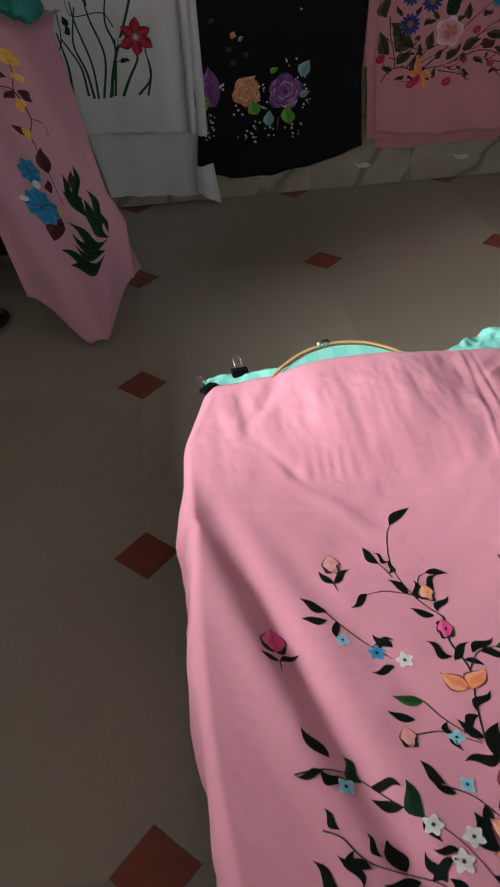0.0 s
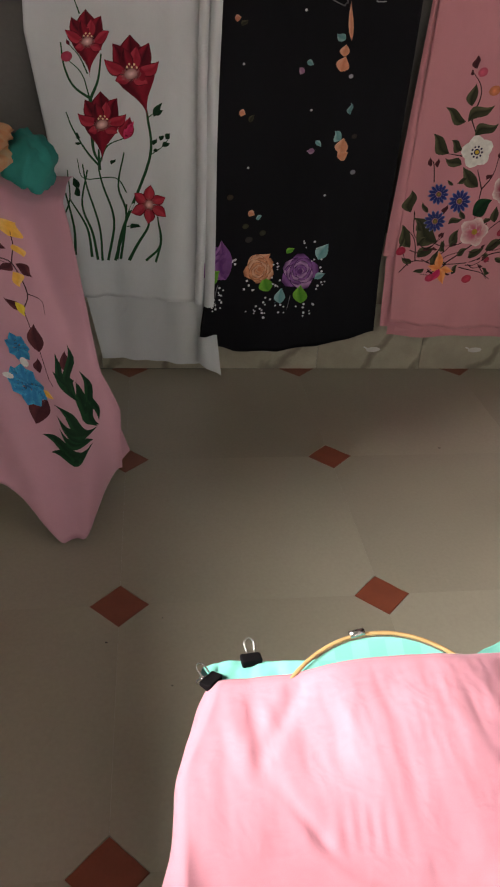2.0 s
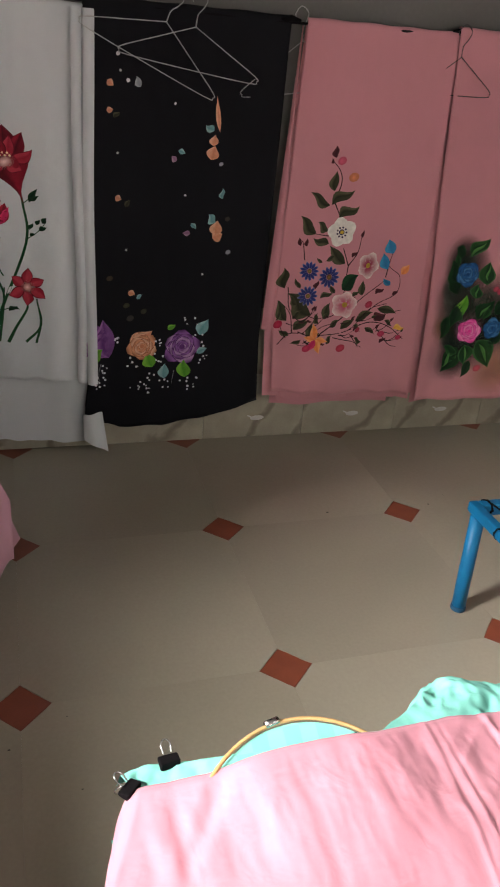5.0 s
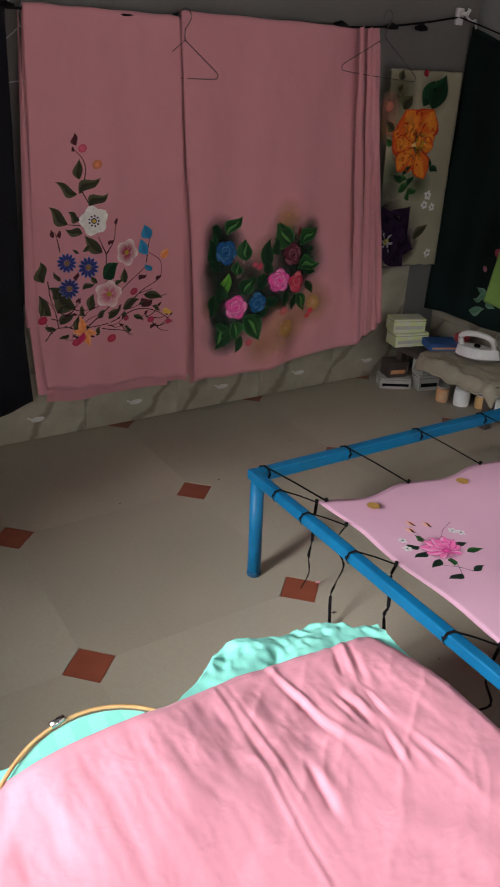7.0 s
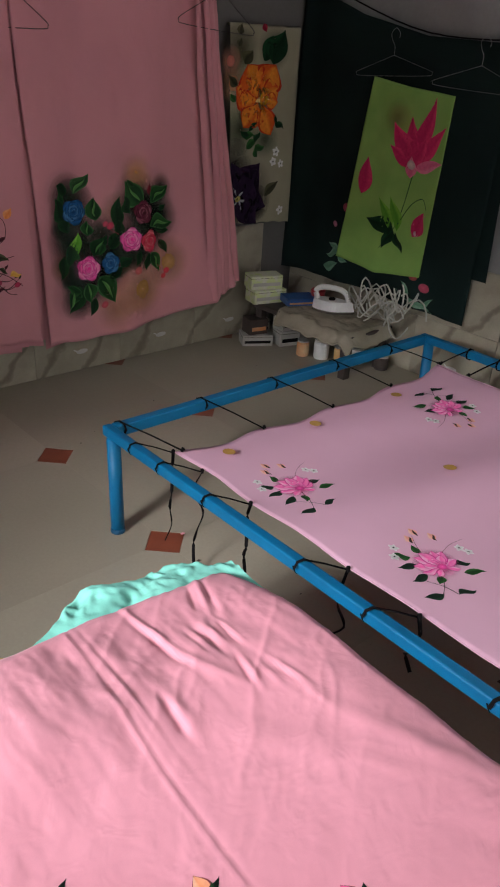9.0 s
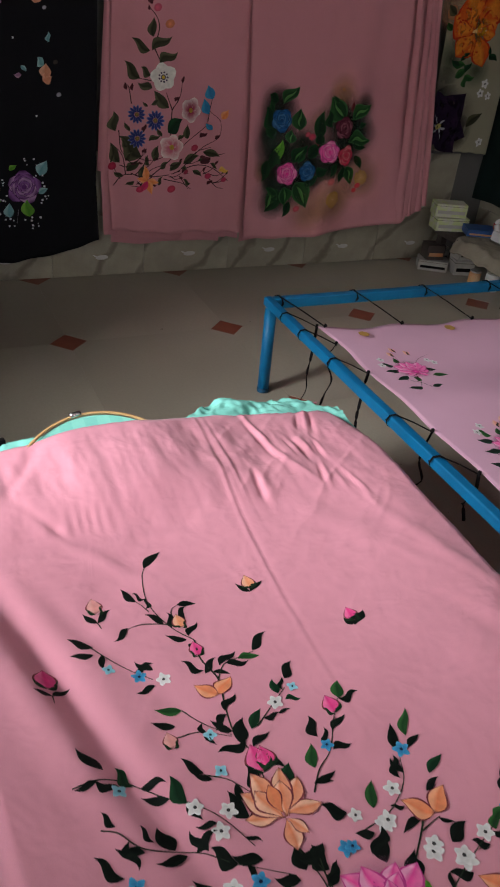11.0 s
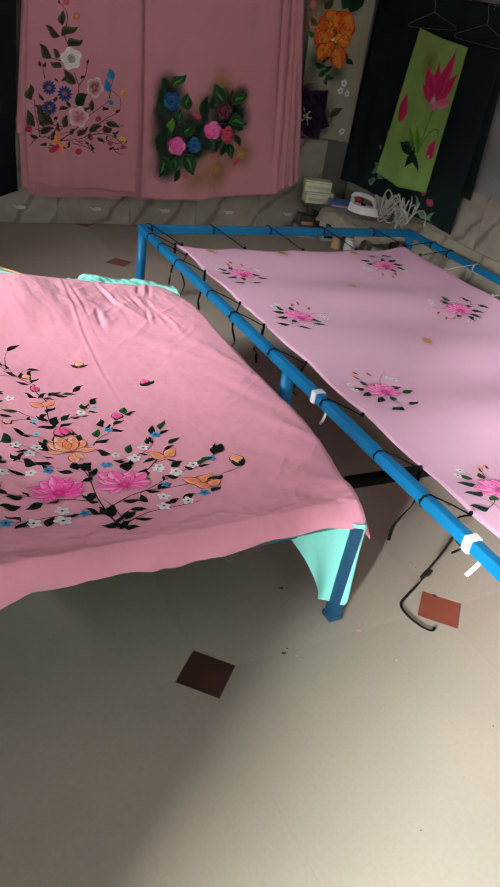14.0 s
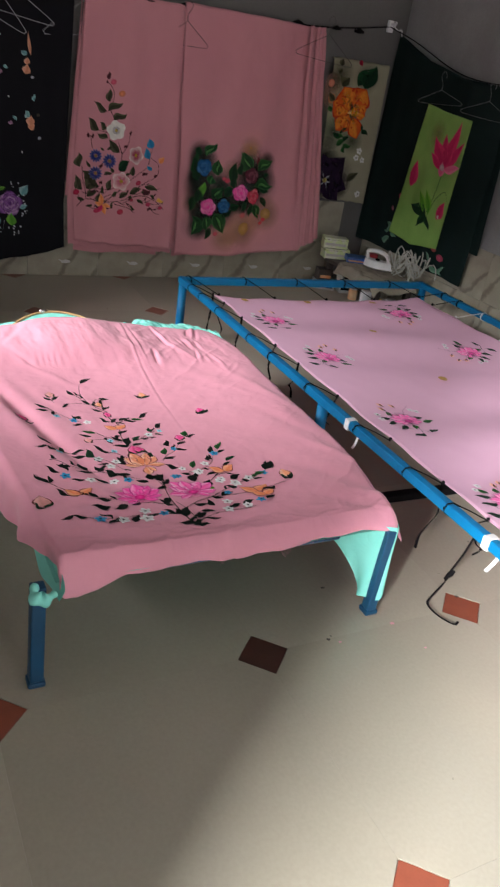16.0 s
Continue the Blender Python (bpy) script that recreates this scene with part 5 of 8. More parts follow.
bed_paint.leaf(0.272, -2.445, 0.256, -2.411, wide=0.45, **DEEP)
pale_star(bed_paint, 0.252, -2.451, 0.0121)
bed_paint.leaf(0.31, -2.483, 0.277, -2.465)
bed_paint.leaf(0.328, -2.498, 0.32, -2.453, wide=0.45, **DEEP)
bed_paint.leaf(0.365, -2.464, 0.343, -2.432)
bed_paint.leaf(0.373, -2.476, 0.35, -2.459)
bed_paint.sprig(((0.364, -2.466), (0.392, -2.482), (0.417, -2.514)))
pale_star(bed_paint, 0.389, -2.467, 0.0104)
white_star(bed_paint, 0.336, -2.507, 0.0121)
white_star(bed_paint, 0.376, -2.524, 0.0129)
bed_paint.leaf(0.398, -2.544, 0.385, -2.498, wide=0.45)
bed_paint.leaf(0.355, -2.536, 0.328, -2.53)
white_star(bed_paint, 0.356, -2.548, 0.0129)
bed_paint.leaf(0.233, -2.5, 0.221, -2.475)
bed_paint.sprig(((0.215, -2.498), (0.234, -2.509), (0.259, -2.538), (0.319, -2.559), (0.36, -2.594), (0.421, -2.631)))
bed_paint.leaf(0.258, -2.543, 0.225, -2.525)
bed_paint.leaf(0.295, -2.548, 0.283, -2.512, wide=0.6)
bed_paint.leaf(0.273, -2.532, 0.261, -2.506, wide=0.3)
bed_paint.leaf(0.308, -2.559, 0.266, -2.559)
bed_paint.leaf(0.333, -2.564, 0.32, -2.53)
bed_paint.leaf(0.36, -2.594, 0.336, -2.561, wide=0.5)
bed_paint.leaf(0.39, -2.6, 0.356, -2.581, wide=0.45)
bed_paint.leaf(0.227, -2.564, 0.198, -2.527, wide=0.3)
blue_star(bed_paint, 0.235, -2.579, 0.0138)
bed_paint.leaf(0.276, -2.606, 0.242, -2.598)
white_star(bed_paint, 0.289, -2.608, 0.0138)
bed_paint.leaf(0.331, -2.62, 0.301, -2.591)
white_star(bed_paint, 0.343, -2.617, 0.0129)
blue_star(bed_paint, 0.376, -2.623, 0.0129)
bed_paint.leaf(0.423, -2.639, 0.393, -2.625, wide=0.5)
bed_paint.leaf(0.435, -2.63, 0.437, -2.594, wide=0.6)
bed_paint.leaf(0.462, -2.64, 0.455, -2.603, wide=0.6)
bed_paint.leaf(0.455, -2.666, 0.429, -2.678, wide=0.5)
bed_paint.sprig(((0.449, -2.671), (0.448, -2.641), (0.437, -2.598)))
bed_paint.sprig(((0.454, -2.676), (0.455, -2.643), (0.451, -2.619)))
bed_paint.leaf(0.521, -2.582, 0.493, -2.56, wide=0.55)
bed_paint.leaf(0.541, -2.619, 0.516, -2.61, wide=0.5)
white_star(bed_paint, 0.53, -2.589, 0.0104)
bed_paint.leaf(0.558, -2.589, 0.578, -2.552, wide=0.4, **GREEN)
white_star(bed_paint, 0.598, -2.573, 0.0121)
bed_paint.leaf(0.6, -2.601, 0.58, -2.594)
bed_paint.sprig(((0.531, -2.611), (0.576, -2.601), (0.618, -2.571), (0.636, -2.534)))
bed_paint.leaf(0.617, -2.564, 0.627, -2.528)
bed_paint.leaf(0.64, -2.527, 0.653, -2.482)
bed_paint.leaf(0.663, -2.51, 0.69, -2.467, wide=0.3, **GREEN)
bed_paint.leaf(0.655, -2.527, 0.683, -2.514)
blue_star(bed_paint, 0.644, -2.526, 0.0129)
white_star(bed_paint, 0.56, -2.613, 0.0129)
bed_paint.leaf(0.534, -2.658, 0.547, -2.625, wide=0.6)
blue_star(bed_paint, 0.496, -2.623, 0.0121)
pair(bed_paint, 0.632, -2.606, 0.0314)
bed_paint.sprig(((0.62, -2.617), (0.599, -2.64), (0.557, -2.681)), 0.005)
bed_paint.sprig(((0.599, -2.64), (0.624, -2.633), (0.636, -2.631)))
bed_paint.leaf(0.659, -2.573, 0.694, -2.554, wide=0.35, **DEEP)
bed_paint.leaf(0.64, -2.594, 0.669, -2.582)
bed_paint.leaf(0.552, -2.683, 0.577, -2.656)
white_star(bed_paint, 0.598, -2.668, 0.0147)
bed_paint.leaf(0.628, -2.667, 0.664, -2.65, wide=0.5)
white_star(bed_paint, 0.63, -2.692, 0.0155)
bed_paint.leaf(0.628, -2.71, 0.599, -2.698, wide=0.5)
white_star(bed_paint, 0.677, -2.672, 0.0129)
bed_paint.leaf(0.672, -2.688, 0.652, -2.674, wide=0.5)
bed_paint.leaf(0.692, -2.675, 0.709, -2.653, wide=0.5, **GREEN)
blue_star(bed_paint, 0.726, -2.659, 0.0121)
bed_paint.leaf(0.737, -2.645, 0.776, -2.612, wide=0.5)
lotus(bed_paint, 0.442, -2.56, 0.052)
bed_paint.sprig(((0.452, -2.866), (0.443, -2.801), (0.444, -2.721), (0.458, -2.621)), 0.005)
bed_paint.sprig(((0.464, -2.864), (0.461, -2.795), (0.45, -2.748)))
bed_paint.sprig(((0.454, -2.858), (0.519, -2.826), (0.63, -2.815)), 0.004)
bed_paint.sprig(((0.445, -2.792), (0.529, -2.748), (0.623, -2.745), (0.719, -2.73)), 0.004)
bed_paint.sprig(((0.437, -2.761), (0.385, -2.735), (0.284, -2.695), (0.217, -2.645), (0.166, -2.568)), 0.004)
bed_paint.sprig(((0.44, -2.81), (0.372, -2.791), (0.27, -2.792), (0.206, -2.765)))
bed_paint.sprig(((0.527, -2.753), (0.623, -2.7), (0.71, -2.661), (0.77, -2.626)))
peony(bed_paint, 0.376, -2.692, 0.055, (0.88, 0.04, 0.34), (0.88, 0.3, 0.55))
peony(bed_paint, 0.508, -2.695, 0.057)
bed_paint.leaf(0.497, -2.664, 0.497, -2.693, wide=0.5)
bed_paint.leaf(0.297, -2.742, 0.256, -2.729, wide=0.5)
bed_paint.leaf(0.338, -2.737, 0.301, -2.754, wide=0.5)
bed_paint.leaf(0.308, -2.711, 0.274, -2.7, wide=0.4)
bed_paint.leaf(0.234, -2.778, 0.201, -2.765)
blue_star(bed_paint, 0.259, -2.791, 0.0141)
bed_paint.leaf(0.3, -2.792, 0.27, -2.814, wide=0.4)
white_star(bed_paint, 0.306, -2.804, 0.0152)
bed_paint.leaf(0.326, -2.822, 0.348, -2.79, wide=0.5)
white_star(bed_paint, 0.366, -2.774, 0.0152)
white_star(bed_paint, 0.359, -2.809, 0.0172)
blue_star(bed_paint, 0.403, -2.795, 0.0122)
bed_paint.leaf(0.395, -2.794, 0.364, -2.794)
bed_paint.leaf(0.444, -2.824, 0.465, -2.781, wide=0.5)
bed_paint.leaf(0.444, -2.811, 0.432, -2.78, wide=0.4)
bed_paint.leaf(0.457, -2.854, 0.419, -2.842, wide=0.5)
bed_paint.leaf(0.468, -2.839, 0.497, -2.815, wide=0.5)
bed_paint.leaf(0.456, -2.864, 0.487, -2.869, wide=0.4)
bed_paint.leaf(0.448, -2.865, 0.479, -2.845, wide=0.4)
bed_paint.leaf(0.531, -2.79, 0.526, -2.756, wide=0.5)
bed_paint.leaf(0.488, -2.806, 0.523, -2.816, wide=0.4)
bed_paint.leaf(0.443, -2.726, 0.416, -2.752, wide=0.5)
bed_paint.leaf(0.458, -2.621, 0.43, -2.61, wide=0.6)
bed_paint.leaf(0.452, -2.623, 0.471, -2.606, wide=0.7)
white_star(bed_paint, 0.568, -2.777, 0.0131)
white_star(bed_paint, 0.555, -2.813, 0.0141)
bed_paint.leaf(0.569, -2.806, 0.596, -2.793, wide=0.5)
bed_paint.leaf(0.6, -2.797, 0.636, -2.787, wide=0.5)
white_star(bed_paint, 0.609, -2.806, 0.0141)
blue_star(bed_paint, 0.652, -2.789, 0.0131)
bed_paint.leaf(0.668, -2.791, 0.696, -2.776, wide=0.4)
pair(bed_paint, 0.664, -2.729, 0.0322)
pair(bed_paint, 0.675, -2.755, 0.0276)
peach_bud(bed_paint, 0.777, -2.68, 0.0184)
bed_paint.leaf(0.775, -2.71, 0.755, -2.688, wide=0.4)
bed_paint.leaf(0.773, -2.714, 0.794, -2.685, wide=0.4)
bed_paint.stem(((0.719, -2.73), (0.772, -2.716)))
bed_paint.leaf(0.753, -2.643, 0.774, -2.606, wide=0.6)
bed_paint.leaf(0.699, -2.663, 0.732, -2.656, wide=0.5, **GREEN)
white_star(bed_paint, 0.604, -2.66, 0.0131)
white_star(bed_paint, 0.631, -2.687, 0.0141)
bed_paint.leaf(0.718, -2.732, 0.677, -2.745)
bed_paint.leaf(0.568, -2.743, 0.605, -2.733, wide=0.5)
bed_paint.leaf(0.567, -2.707, 0.555, -2.687, wide=0.6, **BRIGHT)
blue_star(bed_paint, 0.504, -2.624, 0.0101)
bed_paint.leaf(0.554, -2.614, 0.522, -2.645)
white_star(bed_paint, 0.567, -2.61, 0.0131)
blue_star(bed_paint, 0.59, -2.733, 0.0101)
pale_bud(bed_paint, 0.155, -2.694, 0.023)
bed_paint.leaf(0.155, -2.726, 0.135, -2.718)
bed_paint.leaf(0.155, -2.726, 0.177, -2.708)
pair(bed_paint, 0.247, -2.659, 0.0299)
bed_paint.leaf(0.266, -2.678, 0.229, -2.647, wide=0.25)
bed_paint.leaf(0.189, -2.609, 0.164, -2.565, wide=0.3)
bed_paint.leaf(0.221, -2.677, 0.198, -2.636, wide=0.3)
bed_paint.leaf(0.281, -2.694, 0.266, -2.665, wide=0.4)
bed_paint.done(bed_cloth)

pa = Brush(pinka_surf, 5)
pa.stem(((0.907, 0.387), (0.954, 0.431), (1.059, 0.423), (1.156, 0.442), (1.219, 0.486), (1.27, 0.531), (1.334, 0.573), (1.337, 0.63), (1.299, 0.659), (1.274, 0.685)), 0.005, colour=TWIG)
pa.stem(((1.049, 0.42), (1.121, 0.482), (1.182, 0.539), (1.244, 0.581), (1.285, 0.616)), 0.006, colour=TWIG)
pa.stem(((1.145, 0.439), (1.254, 0.463), (1.323, 0.448), (1.386, 0.401)), 0.006, colour=TWIG)
pa.stem(((1.13, 0.67), (1.126, 0.602), (1.124, 0.502)), 0.005, colour=TWIG)
pa.stem(((1.13, 0.67), (1.16, 0.717), (1.169, 0.778)), 0.006, colour=TWIG)
pa.stem(((1.057, 0.875), (1.09, 0.816)), 0.006, colour=TWIG)
pa.stem(((1.055, 0.875), (1.073, 0.933), (1.065, 0.971), (1.036, 1.002)), 0.006, colour=TWIG)
pa.stem(((0.974, 0.685), (0.964, 0.741), (0.953, 0.75)), 0.005, colour=TWIG)
pa.stem(((0.954, 0.431), (0.941, 0.502), (0.9, 0.544)), 0.005, colour=TWIG)
pa.stem(((1.059, 0.423), (1.018, 0.389), (0.976, 0.388)), 0.005, colour=TWIG)
pa.stem(((1.168, 0.427), (1.216, 0.37)), 0.005, colour=TWIG)
pa.stem(((1.278, 0.44), (1.329, 0.383), (1.366, 0.37)), 0.005, colour=TWIG)
pa.stem(((0.929, 0.591), (0.941, 0.512), (0.993, 0.489)), 0.005, colour=TWIG)
pa.stem(((1.13, 0.67), (1.106, 0.728)), 0.006, colour=TWIG)
pa.stem(((1.048, 0.767), (1.002, 0.773)), 0.005, colour=TWIG)
pa.stem(((1.318, 0.501), (1.363, 0.509)), 0.005, colour=TWIG)
pa.leaf(1.051, 0.91, 1.052, 0.973, wide=0.55, **OLIVE)
pa.leaf(1.041, 0.866, 0.972, 0.904, wide=0.4, **OLIVE)
pa.leaf(1.047, 0.866, 1.122, 0.916, wide=0.4, **OLIVE)
pa.leaf(1.078, 0.823, 1.145, 0.867, wide=0.45, **OLIVE)
pa.leaf(1.004, 0.773, 0.949, 0.828, wide=0.5, **OLIVE)
pa.leaf(1.045, 0.785, 1.006, 0.812, wide=0.6, **OLIVE)
pa.leaf(1.052, 0.742, 0.995, 0.76, wide=0.5, **OLIVE)
pa.leaf(1.117, 0.676, 1.058, 0.735, wide=0.5, **OLIVE)
pa.leaf(0.917, 0.586, 0.91, 0.657, wide=0.6, **OLIVE)
pa.leaf(0.932, 0.473, 0.896, 0.546, wide=0.5, **OLIVE)
pa.leaf(1.014, 0.498, 0.93, 0.57, wide=0.6, **OLIVE)
pa.leaf(1.116, 0.589, 1.175, 0.637, wide=0.7, **DEEP)
pa.leaf(1.202, 0.563, 1.198, 0.617, wide=0.6, **OLIVE)
pa.leaf(1.186, 0.473, 1.259, 0.498, wide=0.45, **OLIVE)
pa.leaf(1.127, 0.448, 1.181, 0.482, wide=0.45, **OLIVE)
pa.leaf(0.957, 0.443, 1.01, 0.48, wide=0.5, **OLIVE)
pa.leaf(1.022, 0.395, 1.026, 0.471, wide=0.5, **OLIVE)
pa.leaf(1.065, 0.481, 1.081, 0.541, wide=0.5, **OLIVE)
pa.leaf(1.272, 0.514, 1.345, 0.496, wide=0.4, **OLIVE)
pa.leaf(1.265, 0.469, 1.305, 0.495, wide=0.8, **MAROON)
pa.leaf(1.042, 0.556, 1.088, 0.576, wide=0.4, **OLIVE)
pa.leaf(0.969, 0.589, 0.95, 0.623, wide=0.4, **OLIVE)
pa.leaf(1.02, 0.587, 1.03, 0.619, wide=0.5, **MAROON)
pa.leaf(0.944, 0.421, 0.908, 0.44, wide=0.5, **OLIVE)
pa.leaf(0.986, 0.408, 0.951, 0.392, wide=0.4, **OLIVE)
pa.leaf(1.09, 0.453, 1.12, 0.481, wide=0.5, **OLIVE)
pa.leaf(1.083, 0.39, 1.1, 0.425, wide=0.4, **OLIVE)
pa.leaf(1.177, 0.457, 1.215, 0.431, wide=0.4, **OLIVE)
pa.leaf(1.233, 0.443, 1.273, 0.417, wide=0.4, **OLIVE)
pa.leaf(0.952, 0.482, 0.979, 0.513, wide=0.5, **OLIVE)
pa.leaf(1.047, 0.466, 1.028, 0.501, wide=0.5, **OLIVE)
pa.leaf(1.159, 0.561, 1.186, 0.582, wide=0.5, **OLIVE)
pa.leaf(1.094, 0.574, 1.074, 0.603, wide=0.5, **OLIVE)
pa.leaf(1.256, 0.566, 1.286, 0.587, wide=0.5, **MAROON)
pa.leaf(1.317, 0.564, 1.341, 0.579, wide=0.5, **MAROON)
pa.leaf(1.303, 0.471, 1.335, 0.45, wide=0.4, **OLIVE)
pa.leaf(0.911, 0.504, 0.893, 0.472, wide=0.4, **OLIVE)
pa.leaf(1.226, 0.391, 1.187, 0.41, wide=0.4, **OLIVE)
pa.leaf(1.295, 0.386, 1.319, 0.408, wide=0.4, **MAROON)
pa.leaf(0.961, 0.531, 0.937, 0.559, wide=0.5, **OLIVE)
pa.leaf(1.139, 0.699, 1.16, 0.719, wide=0.5, **MAROON)
pa.leaf(1.076, 0.701, 1.047, 0.684, wide=0.5, **OLIVE)
pa.leaf(1.036, 0.679, 1.014, 0.695, wide=0.4, **OLIVE)
pa.stem(((1.008, 0.386), (1.048, 0.445), (1.11, 0.472)), 0.005, colour=TWIG)
pa.stem(((1.103, 0.416), (1.181, 0.398), (1.228, 0.369)), 0.005, colour=TWIG)
pa.stem(((0.934, 0.412), (0.912, 0.454), (0.921, 0.493)), 0.004, colour=TWIG)
pa.stem(((1.208, 0.48), (1.249, 0.515), (1.304, 0.533)), 0.005, colour=TWIG)
pa.stem(((1.284, 0.626), (1.29, 0.675), (1.298, 0.714)), 0.005, colour=TWIG)
for k in range(22):
    x, z, a = pa.rnd.uniform(0.93, 1.33), pa.rnd.uniform(0.39, 0.50), pa.rnd.uniform(-0.4, 0.9)
    n = pa.rnd.uniform(0.03, 0.07)
    x1, z1 = x + n * math.cos(a), z + n * math.sin(a)
    pa.stem(((x, z), ((x + x1) / 2, (z + z1) / 2 - 0.006), (x1, z1)), 0.005, colour=TWIG)
    pa.leaf(x1, z1, x1 + 0.022 * math.cos(a + 0.4), z1 + 0.022 * math.sin(a + 0.4), wide=0.45, **(MAROON if k % 3 else OLIVE))
daisy(pa, 0.993, 0.65, 0.0327)
daisy(pa, 1.066, 0.63, 0.0365)
daisy(pa, 0.996, 0.565, 0.0346)
anemone(pa, 1.092, 0.781, 0.0481)
bloom(pa, 1.209, 0.668, 0.0462, (0.3,0.015,0.06))
bloom(pa, 1.132, 0.536, 0.0481)
pa.leaf(1.039, 0.408, 1.027, 0.467, wide=0.5, **ORANGE)
pa.leaf(1.039, 0.408, 1.087, 0.4, wide=0.5, **ORANGE)
pa.leaf(1.039, 0.408, 1.06, 0.355, wide=0.5, **ORANGE)
pa.leaf(1.039, 0.408, 0.995, 0.418, wide=0.5, **ORANGE)
pa.leaf(1.039, 0.408, 1.012, 0.363, wide=0.5, **MAGENTA)
spot(pa, 0.902, 0.461, 0.0173, (0.5,0.03,0.08))
spot(pa, 1.136, 0.378, 0.0173, (0.6,0.05,0.1))
spot(pa, 1.008, 0.377, 0.0154, (0.6,0.05,0.12))
spot(pa, 1.235, 0.529, 0.0154, (0.5,0.05,0.1))
spot(pa, 1.296, 0.422, 0.0135, (0.55,0.05,0.12))
spot(pa, 1.366, 0.407, 0.0115, (0.55,0.05,0.12))
spot(pa, 1.2, 0.439, 0.0115, (0.4,0.04,0.08))
pa.leaf(1.341, 0.638, 1.367, 0.673, wide=0.7, **ORANGE)
pa.leaf(1.34, 0.441, 1.384, 0.445, wide=0.5, **GOLD)
pa.leaf(1.298, 0.71, 1.277, 0.758, wide=0.8, **SKYB)
pa.leaf(1.286, 0.655, 1.264, 0.711, wide=0.6, **SKYB)
pa.leaf(1.304, 0.599, 1.277, 0.623, wide=0.6, **SKYB)
spot(pa, 1.065, 1.004, 0.0154, (0.7,0.12,0.2))
spot(pa, 1.111, 0.956, 0.0173, (0.75,0.25,0.12))
pa.leaf(1.044, 1.012, 1.04, 1.049, wide=0.6, **MAROON)
pa.leaf(1.037, 0.995, 1.029, 1.01, wide=0.6, **MAROON)
pa.leaf(0.956, 0.732, 0.95, 0.759, wide=0.5, **MAROON)
pa.leaf(0.976, 0.731, 0.975, 0.758, wide=0.5, **MAROON)
pa.leaf(1.17, 0.764, 1.172, 0.79, wide=0.5, **MAROON)
pa.done(pink_cloth_a)

pb = Brush(pinkb_surf, 6)
LEAFG = dict(c0=(0.004, 0.026, 0.01), c1=(0.022, 0.085, 0.022), rim=(0.04, 0.12, 0.04))
LEAFD = dict(c0=(0.003, 0.014, 0.007), c1=(0.01, 0.045, 0.014), rim=(0.015, 0.055, 0.018))
BUDRED = (0.3, 0.03, 0.05)
haze(pb, 1.597, 0.62, 0.108, (0.02,0.04,0.03), 1.3, 0.9)
haze(pb, 1.632, 0.437, 0.104, (0.02,0.045,0.03), 1.2, 0.9)
haze(pb, 1.739, 0.474, 0.1, (0.02,0.045,0.03), 1.0, 0.9)
haze(pb, 1.885, 0.62, 0.108, (0.02,0.045,0.03), 1.1, 0.9)
haze(pb, 1.877, 0.489, 0.096, (0.02,0.045,0.03), 1.0, 0.9)
haze(pb, 1.582, 0.692, 0.09, (0.03,0.06,0.04))
haze(pb, 1.582, 0.526, 0.11, (0.03,0.06,0.04))
haze(pb, 1.63, 0.37, 0.1, (0.03,0.07,0.04))
haze(pb, 1.699, 0.563, 0.09, (0.03,0.07,0.04))
haze(pb, 1.544, 0.591, 0.048, (0.06,0.1,0.07))
haze(pb, 1.59, 0.305, 0.064, (0.08,0.1,0.09))
haze(pb, 1.724, 0.408, 0.09, (0.02,0.05,0.03))
haze(pb, 1.851, 0.685, 0.096, (0.04,0.08,0.04))
haze(pb, 1.899, 0.576, 0.11, (0.03,0.06,0.03))
haze(pb, 1.842, 0.468, 0.08, (0.03,0.06,0.03))
haze(pb, 1.974, 0.595, 0.084, (0.08,0.12,0.09))
haze(pb, 1.976, 0.703, 0.056, (0.08,0.1,0.06))
for hx, hy, hr in ((1.56, 0.70, 0.09), (1.55, 0.58, 0.09), (1.57, 0.46, 0.09), (1.58, 0.34, 0.10), (1.66, 0.42, 0.13), (1.95, 0.68, 0.10), (1.97, 0.57, 0.11), (1.86, 0.55, 0.13), (1.75, 0.50, 0.11)):
    haze(pb, hx, hy, hr, (0.03, 0.06, 0.045), 1.1, 0.5)
haze(pb, 1.869, 0.329, 0.124, (0.5,0.28,0.08), 1.0, 0.75)
haze(pb, 2.013, 0.413, 0.104, (0.52,0.3,0.1), 1.0, 0.75)
haze(pb, 1.748, 0.268, 0.096, (0.45,0.25,0.06), 1.0, 0.55)
haze(pb, 1.86, 0.767, 0.07, (0.6,0.3,0.08), 1.0, 0.55)
haze(pb, 1.534, 0.443, 0.05, (0.4,0.22,0.06), 1.0, 0.55)
haze(pb, 1.759, 0.646, 0.06, (0.4,0.25,0.1), 1.0, 0.5)
pb.leaf(1.604, 0.702, 1.664, 0.771, wide=0.55, **LEAFG)
pb.leaf(1.579, 0.712, 1.533, 0.737, wide=0.9, **LEAFD)
pb.leaf(1.561, 0.673, 1.541, 0.713, wide=0.6, **LEAFG)
pb.leaf(1.679, 0.606, 1.677, 0.69, wide=0.8, **LEAFG)
pb.leaf(1.646, 0.555, 1.647, 0.608, wide=0.9, **LEAFG)
pb.leaf(1.601, 0.482, 1.612, 0.567, wide=0.5, **BRIGHT)
pb.leaf(1.576, 0.569, 1.544, 0.663, wide=0.5, **LEAFD)
pb.leaf(1.663, 0.479, 1.725, 0.551, wide=0.6, **LEAFD)
pb.leaf(1.735, 0.497, 1.794, 0.559, wide=0.6, **LEAFD)
pb.leaf(1.61, 0.471, 1.581, 0.537, wide=0.5, **LEAFG)
